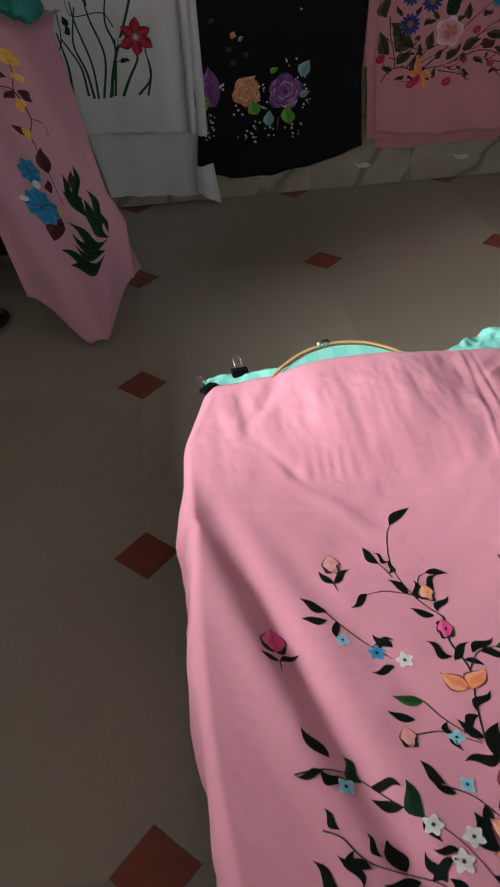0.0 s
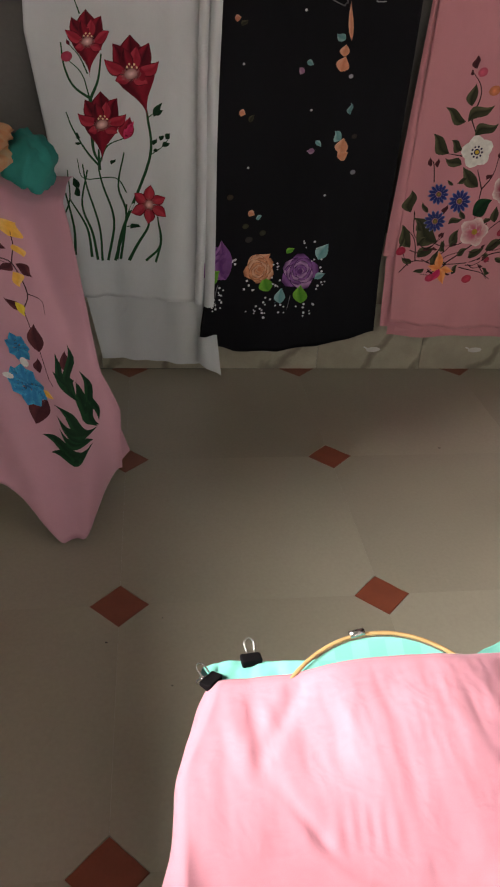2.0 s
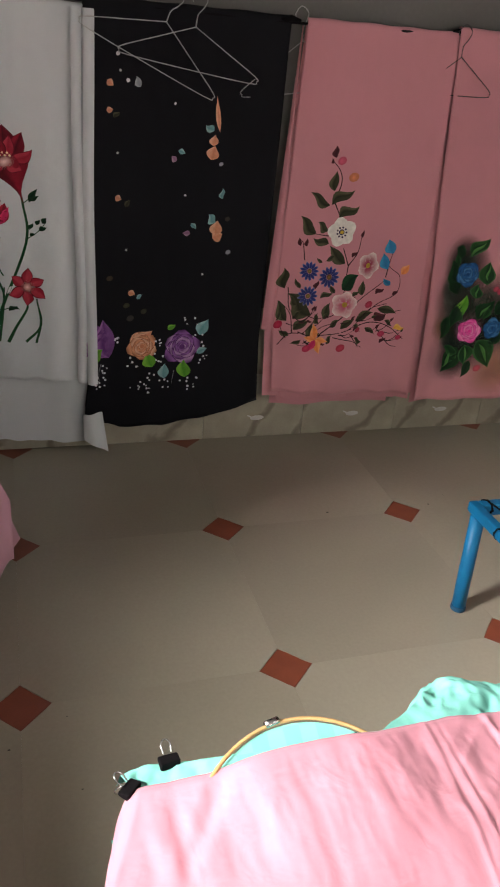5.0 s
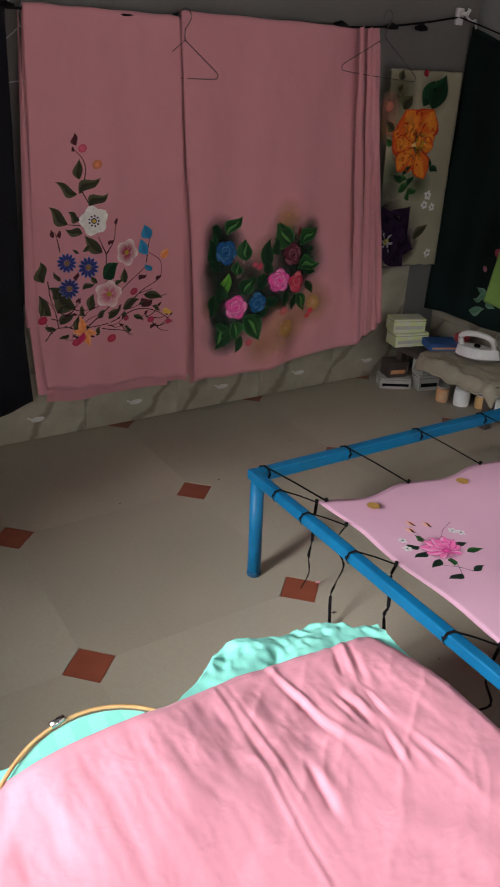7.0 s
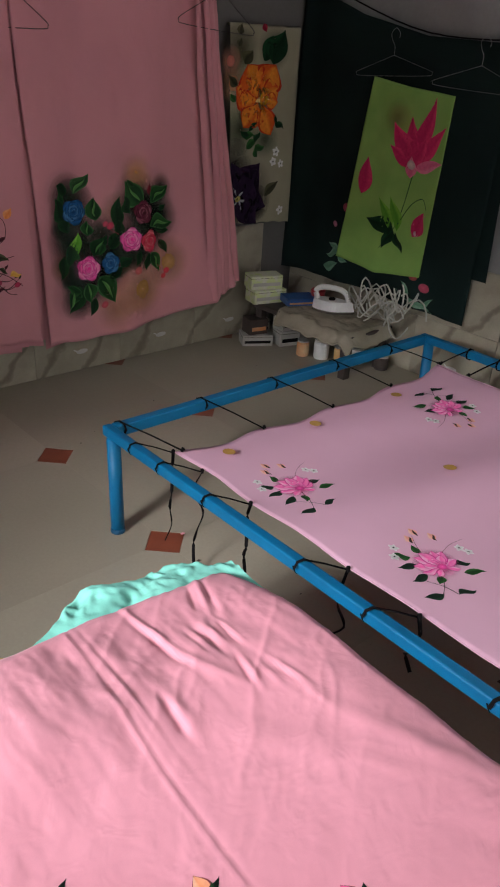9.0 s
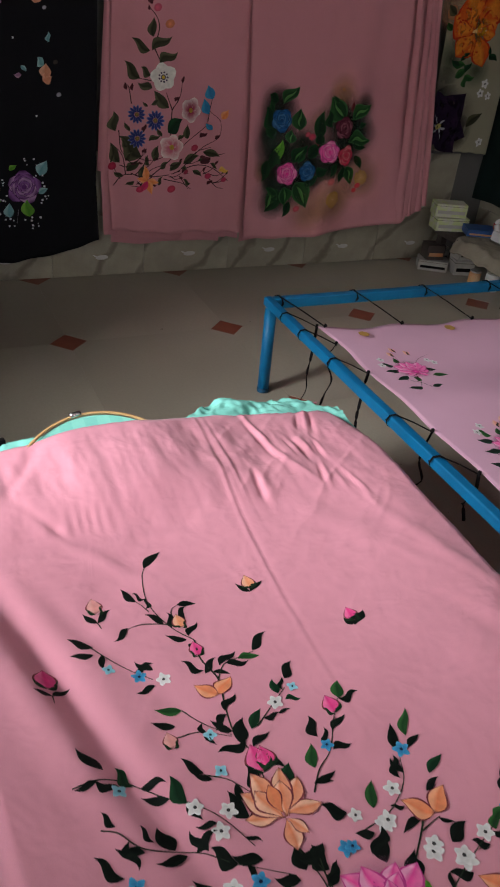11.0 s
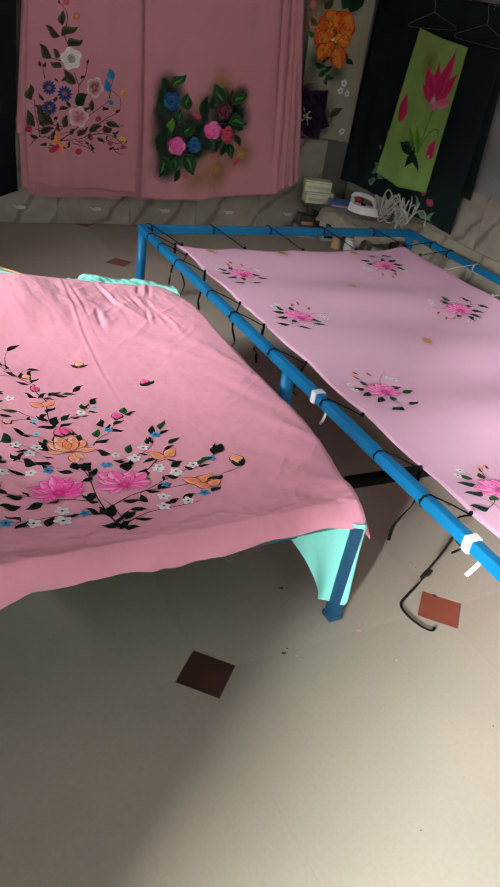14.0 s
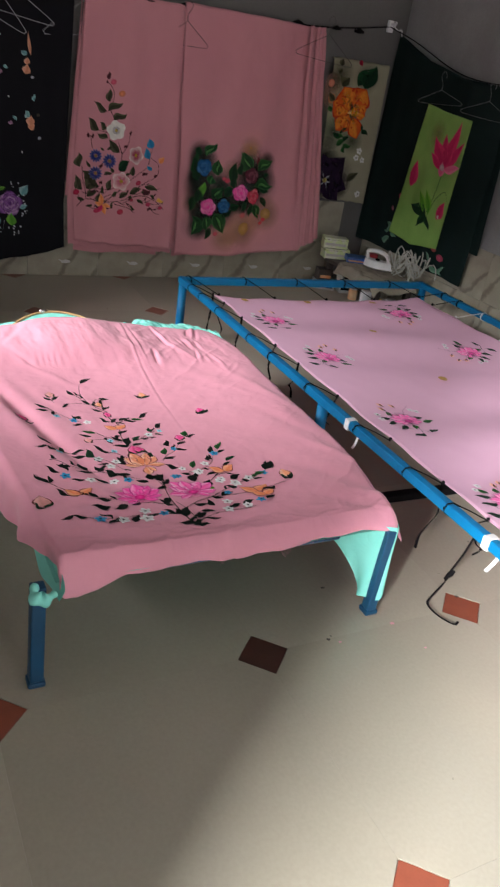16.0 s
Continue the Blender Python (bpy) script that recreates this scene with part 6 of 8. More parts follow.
pb.leaf(1.605, 0.372, 1.557, 0.273, wide=0.6, **LEAFD)
pb.leaf(1.594, 0.361, 1.571, 0.295, wide=0.4, **LEAFG)
pb.leaf(1.633, 0.381, 1.64, 0.305, wide=0.8, **LEAFG)
pb.leaf(1.68, 0.4, 1.744, 0.292, wide=0.7, **LEAFG)
pb.leaf(1.728, 0.385, 1.785, 0.427, wide=0.7, **LEAFD)
pb.leaf(1.777, 0.427, 1.823, 0.458, wide=0.8, **LEAFD)
pb.leaf(1.772, 0.571, 1.788, 0.686, wide=0.5, **LEAFD)
pb.leaf(1.883, 0.652, 1.811, 0.738, wide=0.8, **LEAFG)
pb.leaf(1.922, 0.651, 2.016, 0.712, wide=0.6, **LEAFG)
pb.leaf(1.845, 0.716, 1.82, 0.744, wide=0.6, **LEAFG)
pb.leaf(1.914, 0.565, 2.038, 0.57, wide=0.5, **LEAFG)
pb.leaf(1.943, 0.552, 2.018, 0.538, wide=0.6, **LEAFD)
pb.leaf(1.908, 0.465, 1.895, 0.397, wide=0.7, **LEAFD)
pb.leaf(1.922, 0.464, 1.966, 0.381, wide=0.6, **LEAFG)
pb.leaf(1.866, 0.478, 1.838, 0.424, wide=0.5, **LEAFD)
pb.leaf(1.916, 0.683, 1.914, 0.725, wide=0.5, **BLOOD)
pb.leaf(1.57, 0.611, 1.523, 0.694, wide=0.6, **LEAFD)
pb.leaf(1.582, 0.526, 1.565, 0.441, wide=0.5, **LEAFD)
pb.leaf(1.552, 0.485, 1.532, 0.399, wide=0.5, **LEAFD)
pb.leaf(1.662, 0.322, 1.634, 0.255, wide=0.5, **LEAFD)
pb.leaf(1.608, 0.349, 1.555, 0.375, wide=0.6, **LEAFG)
pb.leaf(1.779, 0.603, 1.769, 0.517, wide=0.5, **LEAFD)
pb.leaf(1.826, 0.622, 1.806, 0.686, wide=0.6, **LEAFD)
pb.leaf(1.969, 0.617, 2.004, 0.637, wide=0.6, **LEAFD)
pb.leaf(1.966, 0.507, 2.006, 0.448, wide=0.5, **LEAFD)
pb.leaf(1.706, 0.52, 1.688, 0.477, wide=0.6, **LEAFG)
blue_rose(pb, 1.601, 0.641, 0.046)
pink_rose(pb, 1.64, 0.436, 0.048)
blue_rose(pb, 1.733, 0.446, 0.04)
pink_rose(pb, 1.826, 0.525, 0.048)
red_rose(pb, 1.91, 0.509, 0.042)
maroon_rose(pb, 1.885, 0.62, 0.044)
pb.stem(((1.776, 0.549), (1.734, 0.572)), 0.003, colour=BUDRED)
spot(pb, 1.74, 0.583, 0.016, (0.6,0.06,0.12))
spot(pb, 1.718, 0.592, 0.012, (0.6,0.08,0.14))
pb.stem(((1.945, 0.417), (1.986, 0.386)), 0.003, colour=BUDRED)
spot(pb, 2.001, 0.381, 0.014, (0.6,0.05,0.08))
spot(pb, 1.986, 0.361, 0.012, (0.6,0.05,0.08))
spot(pb, 1.849, 0.405, 0.018, (0.55,0.12,0.15))
spot(pb, 1.698, 0.291, 0.016, (0.6,0.1,0.16))
for a in ((1.604, 0.702, 1.65, 0.755), (1.679, 0.62, 1.677, 0.68), (1.646, 0.56, 1.647, 0.6), (1.633, 0.375, 1.638, 0.32), (1.69, 0.385, 1.735, 0.31), (1.87, 0.665, 1.825, 0.72), (1.935, 0.66, 2.0, 0.70), (1.93, 0.565, 2.02, 0.57), (1.93, 0.45, 1.96, 0.395), (1.58, 0.35, 1.56, 0.29), (1.67, 0.49, 1.71, 0.535)):
    pb.leaf(*a, wide=0.16, c0=(0.05, 0.16, 0.04), c1=(0.12, 0.3, 0.08))
pb.done(pink_cloth_b)

pw = Brush(white_surf, 7)
pw.stem(((-0.192, 0.438), (-0.188, 0.532), (-0.162, 0.602), (-0.164, 0.687)), 0.009, colour=GRASS)
pw.stem(((-0.157, 0.427), (-0.155, 0.514), (-0.174, 0.62)), 0.0135, colour=GRASS)
pw.stem(((-0.105, 0.419), (-0.116, 0.515), (-0.162, 0.602)), 0.012, colour=GRASS)
pw.stem(((-0.088, 0.408), (-0.1, 0.497), (-0.126, 0.585), (-0.105, 0.688)), 0.012, colour=GRASS)
pw.stem(((-0.074, 0.404), (-0.078, 0.515), (-0.109, 0.638), (-0.118, 0.705)), 0.0105, colour=GRASS)
pw.stem(((-0.056, 0.404), (-0.032, 0.533), (-0.061, 0.638), (-0.072, 0.689)), 0.012, colour=GRASS)
pw.stem(((-0.034, 0.404), (0.007, 0.551), (-0.015, 0.639), (0.006, 0.74)), 0.012, colour=GRASS)
pw.stem(((-0.029, 0.408), (-0.003, 0.515), (0.082, 0.725), (0.078, 0.839), (0.072, 0.868)), 0.015, colour=GRASS)
pw.stem(((-0.016, 0.41), (0.002, 0.515), (0.009, 0.587)), 0.012, colour=GRASS)
pw.stem(((-0.068, 0.697), (-0.102, 0.738), (-0.139, 0.802), (-0.156, 0.849)), 0.009, colour=GRASS)
pw.stem(((-0.068, 0.706), (-0.043, 0.756), (0.008, 0.781)), 0.0075, colour=GRASS)
pw.stem(((-0.069, 0.686), (-0.069, 0.747)), 0.0135, colour=GRASS)
pw.stem(((0.011, 0.408), (0.039, 0.461), (0.073, 0.516), (0.074, 0.543)), 0.015, colour=GRASS)
pw.stem(((0.065, 0.408), (0.111, 0.461), (0.104, 0.552)), 0.012, colour=GRASS)
pw.stem(((0.096, 0.404), (0.115, 0.479), (0.104, 0.543)), 0.0105, colour=GRASS)
pw.stem(((-0.085, 0.885), (-0.131, 0.919), (-0.153, 0.97), (-0.158, 1.028)), 0.0105, colour=GRASS)
pw.stem(((-0.085, 0.885), (-0.061, 0.936), (-0.049, 1.003)), 0.012, colour=GRASS)
pw.stem(((-0.088, 0.89), (-0.105, 0.95), (-0.141, 0.985)), 0.006, colour=GRASS)
pw.stem(((-0.089, 0.95), (-0.109, 0.994), (-0.138, 1.026)), 0.006, colour=GRASS)
pw.stem(((-0.085, 0.885), (-0.085, 0.755), (-0.068, 0.706)), 0.015, colour=GRASS)
pw.stem(((-0.102, 1.099), (-0.115, 1.136)), 0.006, colour=GRASS)
pw.stem(((0.078, 0.839), (0.11, 0.864)), 0.0045, colour=GRASS)
pw.stem(((0.082, 0.734), (0.117, 0.759), (0.142, 0.789)), 0.0045, colour=GRASS)
pw.stem(((0.01, 0.622), (-0.022, 0.664), (-0.115, 0.663), (-0.133, 0.721)), 0.006, colour=GRASS)
pw.stem(((0.002, 0.515), (0.033, 0.525)), 0.0045, colour=GRASS)
lily(pw, -0.083, 1.043, 0.0589, 0.0)
lily(pw, 0.036, 0.969, 0.075, 0.6)
lily(pw, -0.053, 0.828, 0.0679, -0.1)
small_lily(pw, 0.078, 0.588, 0.0607)
pw.leaf(0.009, 0.777, 0.027, 0.841, wide=0.7, **CRIMSON)
pw.leaf(0.009, 0.777, 0.038, 0.83, wide=0.4, **MAGENTA)
pw.leaf(-0.122, 1.139, -0.123, 1.167, wide=0.6, **BLOOD)
pw.leaf(-0.134, 1.022, -0.142, 1.036, wide=0.6, **BLOOD)
spot(pw, -0.144, 0.993, 0.0161, (0.5,0.06,0.12))
pw.leaf(0.096, 0.843, 0.122, 0.885, wide=0.35, **DEEP)
pw.leaf(0.102, 0.848, 0.125, 0.863, wide=0.5, **DEEP)
pw.leaf(0.093, 0.764, 0.104, 0.784, wide=0.6, **DEEP)
pw.leaf(0.114, 0.779, 0.124, 0.795, wide=0.7, **DEEP)
pw.leaf(0.131, 0.784, 0.144, 0.801, wide=0.8, **DEEP)
pw.leaf(0.12, 0.763, 0.144, 0.773, wide=0.6, **DEEP)
pw.leaf(0.093, 0.747, 0.11, 0.752, wide=0.6, **DEEP)
pw.leaf(-0.034, 0.703, -0.02, 0.72, wide=0.5, **DEEP)
pw.leaf(0.018, 0.512, 0.045, 0.527, wide=0.5, **DEEP)
pw.leaf(0.027, 0.523, 0.052, 0.516, wide=0.4, **DEEP)
pw.leaf(-0.119, 0.779, -0.135, 0.794, wide=0.5, **DEEP)
pw.leaf(-0.12, 0.762, -0.137, 0.767, wide=0.5, **DEEP)
pw.leaf(-0.132, 0.637, -0.147, 0.668, wide=0.6, **DEEP)
pw.leaf(-0.131, 0.611, -0.142, 0.641, wide=0.6, **DEEP)
pw.done(white_cloth)

pk = Brush(black_surf, 8)
PURPLE = dict(c0=(0.1, 0.02, 0.15), c1=(0.4, 0.18, 0.45))
PEACHP = dict(c0=(0.6, 0.22, 0.12), c1=(0.75, 0.42, 0.28), curve=0.03)
PINKV = dict(c0=(0.3, 0.14, 0.25), c1=(0.5, 0.3, 0.4))
PALEL = dict(c0=(0.25, 0.28, 0.3), c1=(0.45, 0.48, 0.5))
PALEV = (0.3, 0.3, 0.33)
purple_rose(pk, 0.573, 0.381, 0.0643)
pk.leaf(0.317, 0.353, 0.274, 0.47, wide=0.75, **PURPLE)
pk.leaf(0.324, 0.352, 0.306, 0.484, wide=0.6, **PURPLE)
peach_rose(pk, 0.435, 0.388, 0.05)
pk.leaf(0.395, 0.387, 0.47, 0.441, wide=0.6, **PEACHP)
pk.leaf(0.514, 0.298, 0.494, 0.269, wide=0.1, **AQUA)
pk.leaf(0.586, 0.268, 0.582, 0.334, wide=0.75, **BRIGHT)
pk.leaf(0.514, 0.267, 0.515, 0.323, wide=0.7, **AQUA)
pk.leaf(0.262, 0.341, 0.304, 0.383, wide=0.8, **BRIGHT)
pk.leaf(0.471, 0.312, 0.453, 0.363, wide=0.9, **BRIGHT)
pk.leaf(0.631, 0.422, 0.66, 0.477, wide=0.7, **AQUA)
pk.leaf(0.625, 0.356, 0.66, 0.374, wide=0.6, **AQUA)
pk.leaf(0.522, 0.442, 0.549, 0.46, wide=0.6, **BRIGHT)
strokes(pk, 0.598, 0.482, 0.025)
strokes(pk, 0.631, 0.402, 0.0214)
strokes(pk, 0.497, 0.4, 0.0179)
strokes(pk, 0.496, 0.35, 0.0214)
strokes(pk, 0.645, 0.33, 0.0179)
strokes(pk, 0.402, 0.327, 0.025)
strokes(pk, 0.456, 0.272, 0.025)
strokes(pk, 0.408, 0.245, 0.025)
strokes(pk, 0.582, 0.241, 0.025)
strokes(pk, 0.611, 0.249, 0.0214)
strokes(pk, 0.309, 0.314, 0.0179)
strokes(pk, 0.297, 0.254, 0.0179)
strokes(pk, 0.513, 0.247, 0.0179)
strokes(pk, 0.35, 0.409, 0.0143)
strokes(pk, 0.298, 0.275, 0.0143)
strokes(pk, 0.455, 0.231, 0.0161)
pk.stem(((0.28, 0.336), (0.272, 0.297), (0.288, 0.255)), 0.002, colour=PALEV)
pk.stem(((0.298, 0.334), (0.29, 0.295), (0.293, 0.255)), 0.002, colour=PALEV)
pk.stem(((0.547, 0.296), (0.539, 0.245)), 0.002, colour=PALEV)
pk.leaf(0.641, 0.986, 0.652, 1.027, wide=0.95, **PEACHP)
pk.leaf(0.646, 1.026, 0.65, 1.058, wide=0.9, **PEACHP)
pk.leaf(0.646, 1.069, 0.62, 1.084, wide=0.8, **AQUA)
pk.leaf(0.657, 0.749, 0.69, 0.763, wide=1.1, **PEACHP)
pk.leaf(0.666, 0.758, 0.671, 0.805, wide=0.9, **PEACHP)
pk.leaf(0.664, 0.798, 0.642, 0.823, wide=0.9, **AQUA)
pk.leaf(0.664, 1.067, 0.651, 1.166, wide=0.15, **PEACHP)
spot(pk, 0.673, 0.975, 0.0071, (0.45,0.45,0.5))
spot(pk, 0.712, 0.705, 0.0089, (0.4,0.4,0.45))
pk.leaf(0.685, 0.871, 0.683, 0.904, wide=0.5, **AQUA)
pk.leaf(0.534, 0.979, 0.518, 0.992, wide=0.9, **PINKV)
pk.leaf(0.538, 1.008, 0.56, 1.001, wide=0.7, **AQUA)
pk.leaf(0.585, 0.764, 0.56, 0.764, wide=0.7, **PINKV)
pk.leaf(0.585, 0.794, 0.603, 0.776, wide=0.6, **AQUA)
pk.leaf(0.347, 0.869, 0.366, 0.861, wide=1, **PEACHP)
pk.leaf(0.378, 0.84, 0.393, 0.861, wide=0.6, **OLIVE)
pk.leaf(0.324, 1.108, 0.343, 1.112, wide=0.9, **PEACHP)
pk.leaf(0.345, 1.09, 0.362, 1.107, wide=0.6, **OLIVE)
pk.leaf(0.326, 1.188, 0.344, 1.174, wide=0.9, **PEACHP)
pk.leaf(0.422, 1.175, 0.41, 1.203, wide=0.7, **PALEL)
pk.leaf(0.388, 0.576, 0.41, 0.566, wide=0.9, **PEACHP)
pk.leaf(0.415, 0.553, 0.434, 0.565, wide=0.6, **AQUA)
dot(pk, 0.525, 1.138, 0.0036)
dot(pk, 0.355, 0.995, 0.0036)
dot(pk, 0.564, 0.879, 0.0036)
dot(pk, 0.381, 0.71, 0.0036)
dot(pk, 0.63, 0.632, 0.0036)
dot(pk, 0.357, 1.257, 0.0054)
dot(pk, 0.386, 1.191, 0.0054)
dot(pk, 0.364, 1.215, 0.0036)
spot(pk, 0.395, 0.487, 0.0125, (0.05,0.045,0.04))
spot(pk, 0.382, 0.53, 0.0107, (0.06,0.06,0.03))
spot(pk, 0.329, 0.62, 0.0107, (0.07,0.05,0.03))
spot(pk, 0.439, 0.509, 0.0107, (0.05,0.05,0.03))
spot(pk, 0.704, 0.81, 0.0089, (0.06,0.05,0.04))
pk.done(black_cloth)

ph = Brush(hib_surf, 9)
NIGHT = dict(c0=(0.012, 0.005, 0.018), c1=(0.026, 0.011, 0.034), curve=0.03)
HIB = dict(rim=(0.42, 0.03, 0.012), c0=(0.72, 0.26, 0.03), c1=(0.58, 0.07, 0.015), curve=0.03, peak=0.6)
CREAMY = dict(c0=(0.75, 0.5, 0.2), c1=(0.8, 0.7, 0.4))
for hx, hy, hr, hc in ((2.37, 1.19, 0.10, (0.06, 0.07, 0.03)), (2.34, 1.07, 0.08, (0.5, 0.26, 0.14)), (2.39, 0.90, 0.10, (0.03, 0.06, 0.03)), (2.36, 0.77, 0.10, (0.03, 0.03, 0.03)), (2.53, 0.86, 0.08, (0.06, 0.1, 0.05)), (2.55, 1.2, 0.09, (0.02, 0.06, 0.03)), (2.36, 0.6, 0.1, (0.012, 0.006, 0.018)), (2.5, 0.6, 0.08, (0.012, 0.006, 0.018))):
    haze(ph, hx, hy, hr, hc, 1.0, 0.8)
haze(ph, 2.433, 0.642, 0.159, (0.02,0.008,0.03), 1.0, 1.0)
ph.leaf(2.392, 0.627, 2.302, 0.767, wide=0.8, **NIGHT)
ph.leaf(2.392, 0.627, 2.508, 0.767, wide=0.9, **NIGHT)
ph.leaf(2.392, 0.627, 2.554, 0.583, wide=0.8, **NIGHT)
ph.leaf(2.392, 0.627, 2.507, 0.514, wide=0.8, **NIGHT)
ph.leaf(2.392, 0.627, 2.341, 0.536, wide=0.8, **NIGHT)
ph.leaf(2.392, 0.627, 2.306, 0.653, wide=0.8, **NIGHT)
ph.leaf(2.401, 0.645, 2.348, 0.776, wide=0.8, **NIGHT)
ph.leaf(2.392, 0.627, 2.367, 0.695, wide=0.15, **PALEL)
ph.leaf(2.392, 0.627, 2.337, 0.65, wide=0.15, **PALEL)
ph.leaf(2.392, 0.627, 2.448, 0.665, wide=0.15, **PALEL)
ph.leaf(2.392, 0.627, 2.459, 0.597, wide=0.15, **PALEL)
ph.leaf(2.392, 0.627, 2.414, 0.572, wide=0.15, **PALEL)
ph.leaf(2.392, 0.627, 2.355, 0.59, wide=0.15, **PALEL)
spot(ph, 2.392, 0.627, 0.0154, (0.5,0.45,0.12))
haze(ph, 2.461, 1.022, 0.1128, (0.35,0.06,0.01), 1.0, 0.9)
ph.leaf(2.477, 1.004, 2.352, 1.058, wide=1, **HIB)
ph.leaf(2.477, 1.015, 2.408, 1.141, wide=1.1, **HIB)
ph.leaf(2.493, 1.015, 2.564, 1.144, wide=1.1, **HIB)
ph.leaf(2.477, 1.008, 2.593, 1.058, wide=0.9, **HIB)
ph.leaf(2.477, 1.004, 2.467, 0.905, wide=1, **HIB)
ph.leaf(2.477, 1.015, 2.363, 0.995, wide=0.9, **HIB)
ph.leaf(2.477, 1.004, 2.404, 0.907, wide=0.9, **HIB)
ph.leaf(2.493, 1.004, 2.56, 0.875, wide=0.7, **HIB)
ph.leaf(2.493, 1.015, 2.591, 1.003, wide=0.7, **HIB)
ph.leaf(2.462, 1.004, 2.541, 1.014, wide=0.25, **CREAMY)
haze(ph, 2.509, 1.015, 0.0513, (0.75,0.4,0.04))
ph.leaf(2.548, 1.144, 2.602, 1.271, wide=0.9, **DEEP)
ph.leaf(2.499, 1.154, 2.54, 1.248, wide=0.6, **DEEP)
ph.leaf(2.364, 1.242, 2.371, 1.281, wide=0.9, **OLIVE)
ph.leaf(2.36, 1.201, 2.371, 1.232, wide=0.9, **OLIVE)
ph.leaf(2.393, 1.141, 2.435, 1.193, wide=0.9, **OLIVE)
ph.leaf(2.36, 1.064, 2.311, 1.099, wide=0.6, **OLIVE)
ph.leaf(2.354, 1.005, 2.326, 1.037, wide=0.7, **GREEN)
ph.leaf(2.436, 0.895, 2.482, 0.927, wide=0.4, **DEEP)
ph.leaf(2.406, 0.874, 2.469, 0.876, wide=0.5, **GREEN)
ph.leaf(2.424, 0.828, 2.486, 0.86, wide=0.5, **GREEN)
ph.leaf(2.473, 0.815, 2.53, 0.835, wide=0.5, **GREEN)
ph.leaf(2.437, 0.873, 2.389, 0.897, wide=0.5, **DEEP)
ph.leaf(2.471, 0.849, 2.5, 0.893, wide=0.5, **DEEP)
ph.leaf(2.49, 0.791, 2.471, 0.844, wide=0.5, **GREEN)
ph.leaf(2.58, 0.925, 2.633, 0.9, wide=0.5, **DEEP)
ph.leaf(2.59, 0.924, 2.578, 0.958, wide=0.5, **DEEP)
ph.leaf(2.544, 0.628, 2.622, 0.688, wide=0.45, **OLIVE)
ph.leaf(2.482, 1.286, 2.502, 1.257, wide=0.8, **CRIMSON)
haze(ph, 2.318, 1.15, 0.0564, (0.5,0.2,0.15))
white_star(ph, 2.596, 0.809, 0.0205)
white_star(ph, 2.582, 0.77, 0.0205)
white_star(ph, 2.627, 0.76, 0.0179)
white_star(ph, 2.643, 0.563, 0.0205)
ph.done(hib_cloth)

pl = Brush(lime_surf, 10)
ROSEP = dict(c0=(0.7, 0.12, 0.25), c1=(0.78, 0.25, 0.35), curve=0.03)
haze(pl, -0.616, 0.992, 0.0667, (0.4,0.22,0.08), 1.2, 0.5)
pl.stem(((-0.723, 0.807), (-0.695, 0.673), (-0.665, 0.589), (-0.605, 0.496)), 0.006, colour=GRASS)
pl.stem(((-0.677, 0.602), (-0.734, 0.69), (-0.783, 0.72), (-0.809, 0.681)), 0.006, colour=GRASS)
pl.leaf(-0.668, 0.567, -0.519, 0.606, wide=0.45, **DEEP)
pl.leaf(-0.652, 0.575, -0.575, 0.698, wide=0.3, **BRIGHT)
pl.leaf(-0.681, 0.58, -0.632, 0.707, wide=0.35, **BRIGHT)
pl.leaf(-0.667, 0.578, -0.619, 0.499, wide=0.5, **DEEP)
pl.leaf(-0.676, 0.575, -0.723, 0.497, wide=0.35, **DEEP)
pl.leaf(-0.711, 0.826, -0.604, 0.981, wide=0.45, **MAGENTA)
pl.leaf(-0.71, 0.837, -0.682, 1.008, wide=0.4, **MAGENTA)
pl.leaf(-0.71, 0.837, -0.779, 1.079, wide=0.28, **MAGENTA)
pl.leaf(-0.723, 0.838, -0.843, 0.983, wide=0.32, **MAGENTA)
pl.leaf(-0.703, 0.825, -0.597, 0.897, wide=0.4, **MAGENTA)
pl.leaf(-0.711, 0.826, -0.76, 0.935, wide=0.6, **MAGENTA)
pl.leaf(-0.725, 0.828, -0.851, 0.855, wide=0.35, **ROSEP)
pl.leaf(-0.709, 0.788, -0.705, 0.867, wide=0.7, **ROSEP)
pl.leaf(-0.754, 0.616, -0.811, 0.666, wide=0.1, **ROSEP)
pl.leaf(-0.761, 0.573, -0.799, 0.673, wide=0.6, **MAGENTA)
spot(pl, -0.776, 0.587, 0.0128, (0.75,0.6,0.6))
spot(pl, -0.707, 0.836, 0.0205, (0.7,0.5,0.5))
pl.leaf(-0.479, 0.694, -0.495, 0.842, wide=0.5, **MAGENTA)
pl.done(lime)

pc = Brush(cur_surf, 11)
MINTL = dict(c0=(0.1, 0.25, 0.16), c1=(0.25, 0.45, 0.32))
MINTC = (0.2, 0.36, 0.26)
pc.leaf(-0.374, 0.44, -0.419, 0.552, wide=0.25, **MINTL)
pc.leaf(-0.375, 0.433, -0.298, 0.455, wide=0.35, **MINTL)
pc.leaf(-0.387, 0.423, -0.287, 0.402, wide=0.35, **MINTL)
pc.leaf(-0.385, 0.435, -0.462, 0.475, wide=0.3, **MINTL)
pc.leaf(-0.372, 0.407, -0.424, 0.393, wide=0.4, **MINTL)
spot(pc, -0.391, 0.619, 0.0231, (0.55,0.1,0.16))
spot(pc, -0.329, 0.541, 0.0154, (0.6,0.2,0.3))
pc.leaf(-0.774, 0.328, -0.866, 0.292, wide=0.3, **MINTL)
pc.leaf(-0.772, 0.339, -0.721, 0.387, wide=0.3, **MINTL)
spot(pc, -0.831, 0.378, 0.0231, (0.5,0.08,0.14))
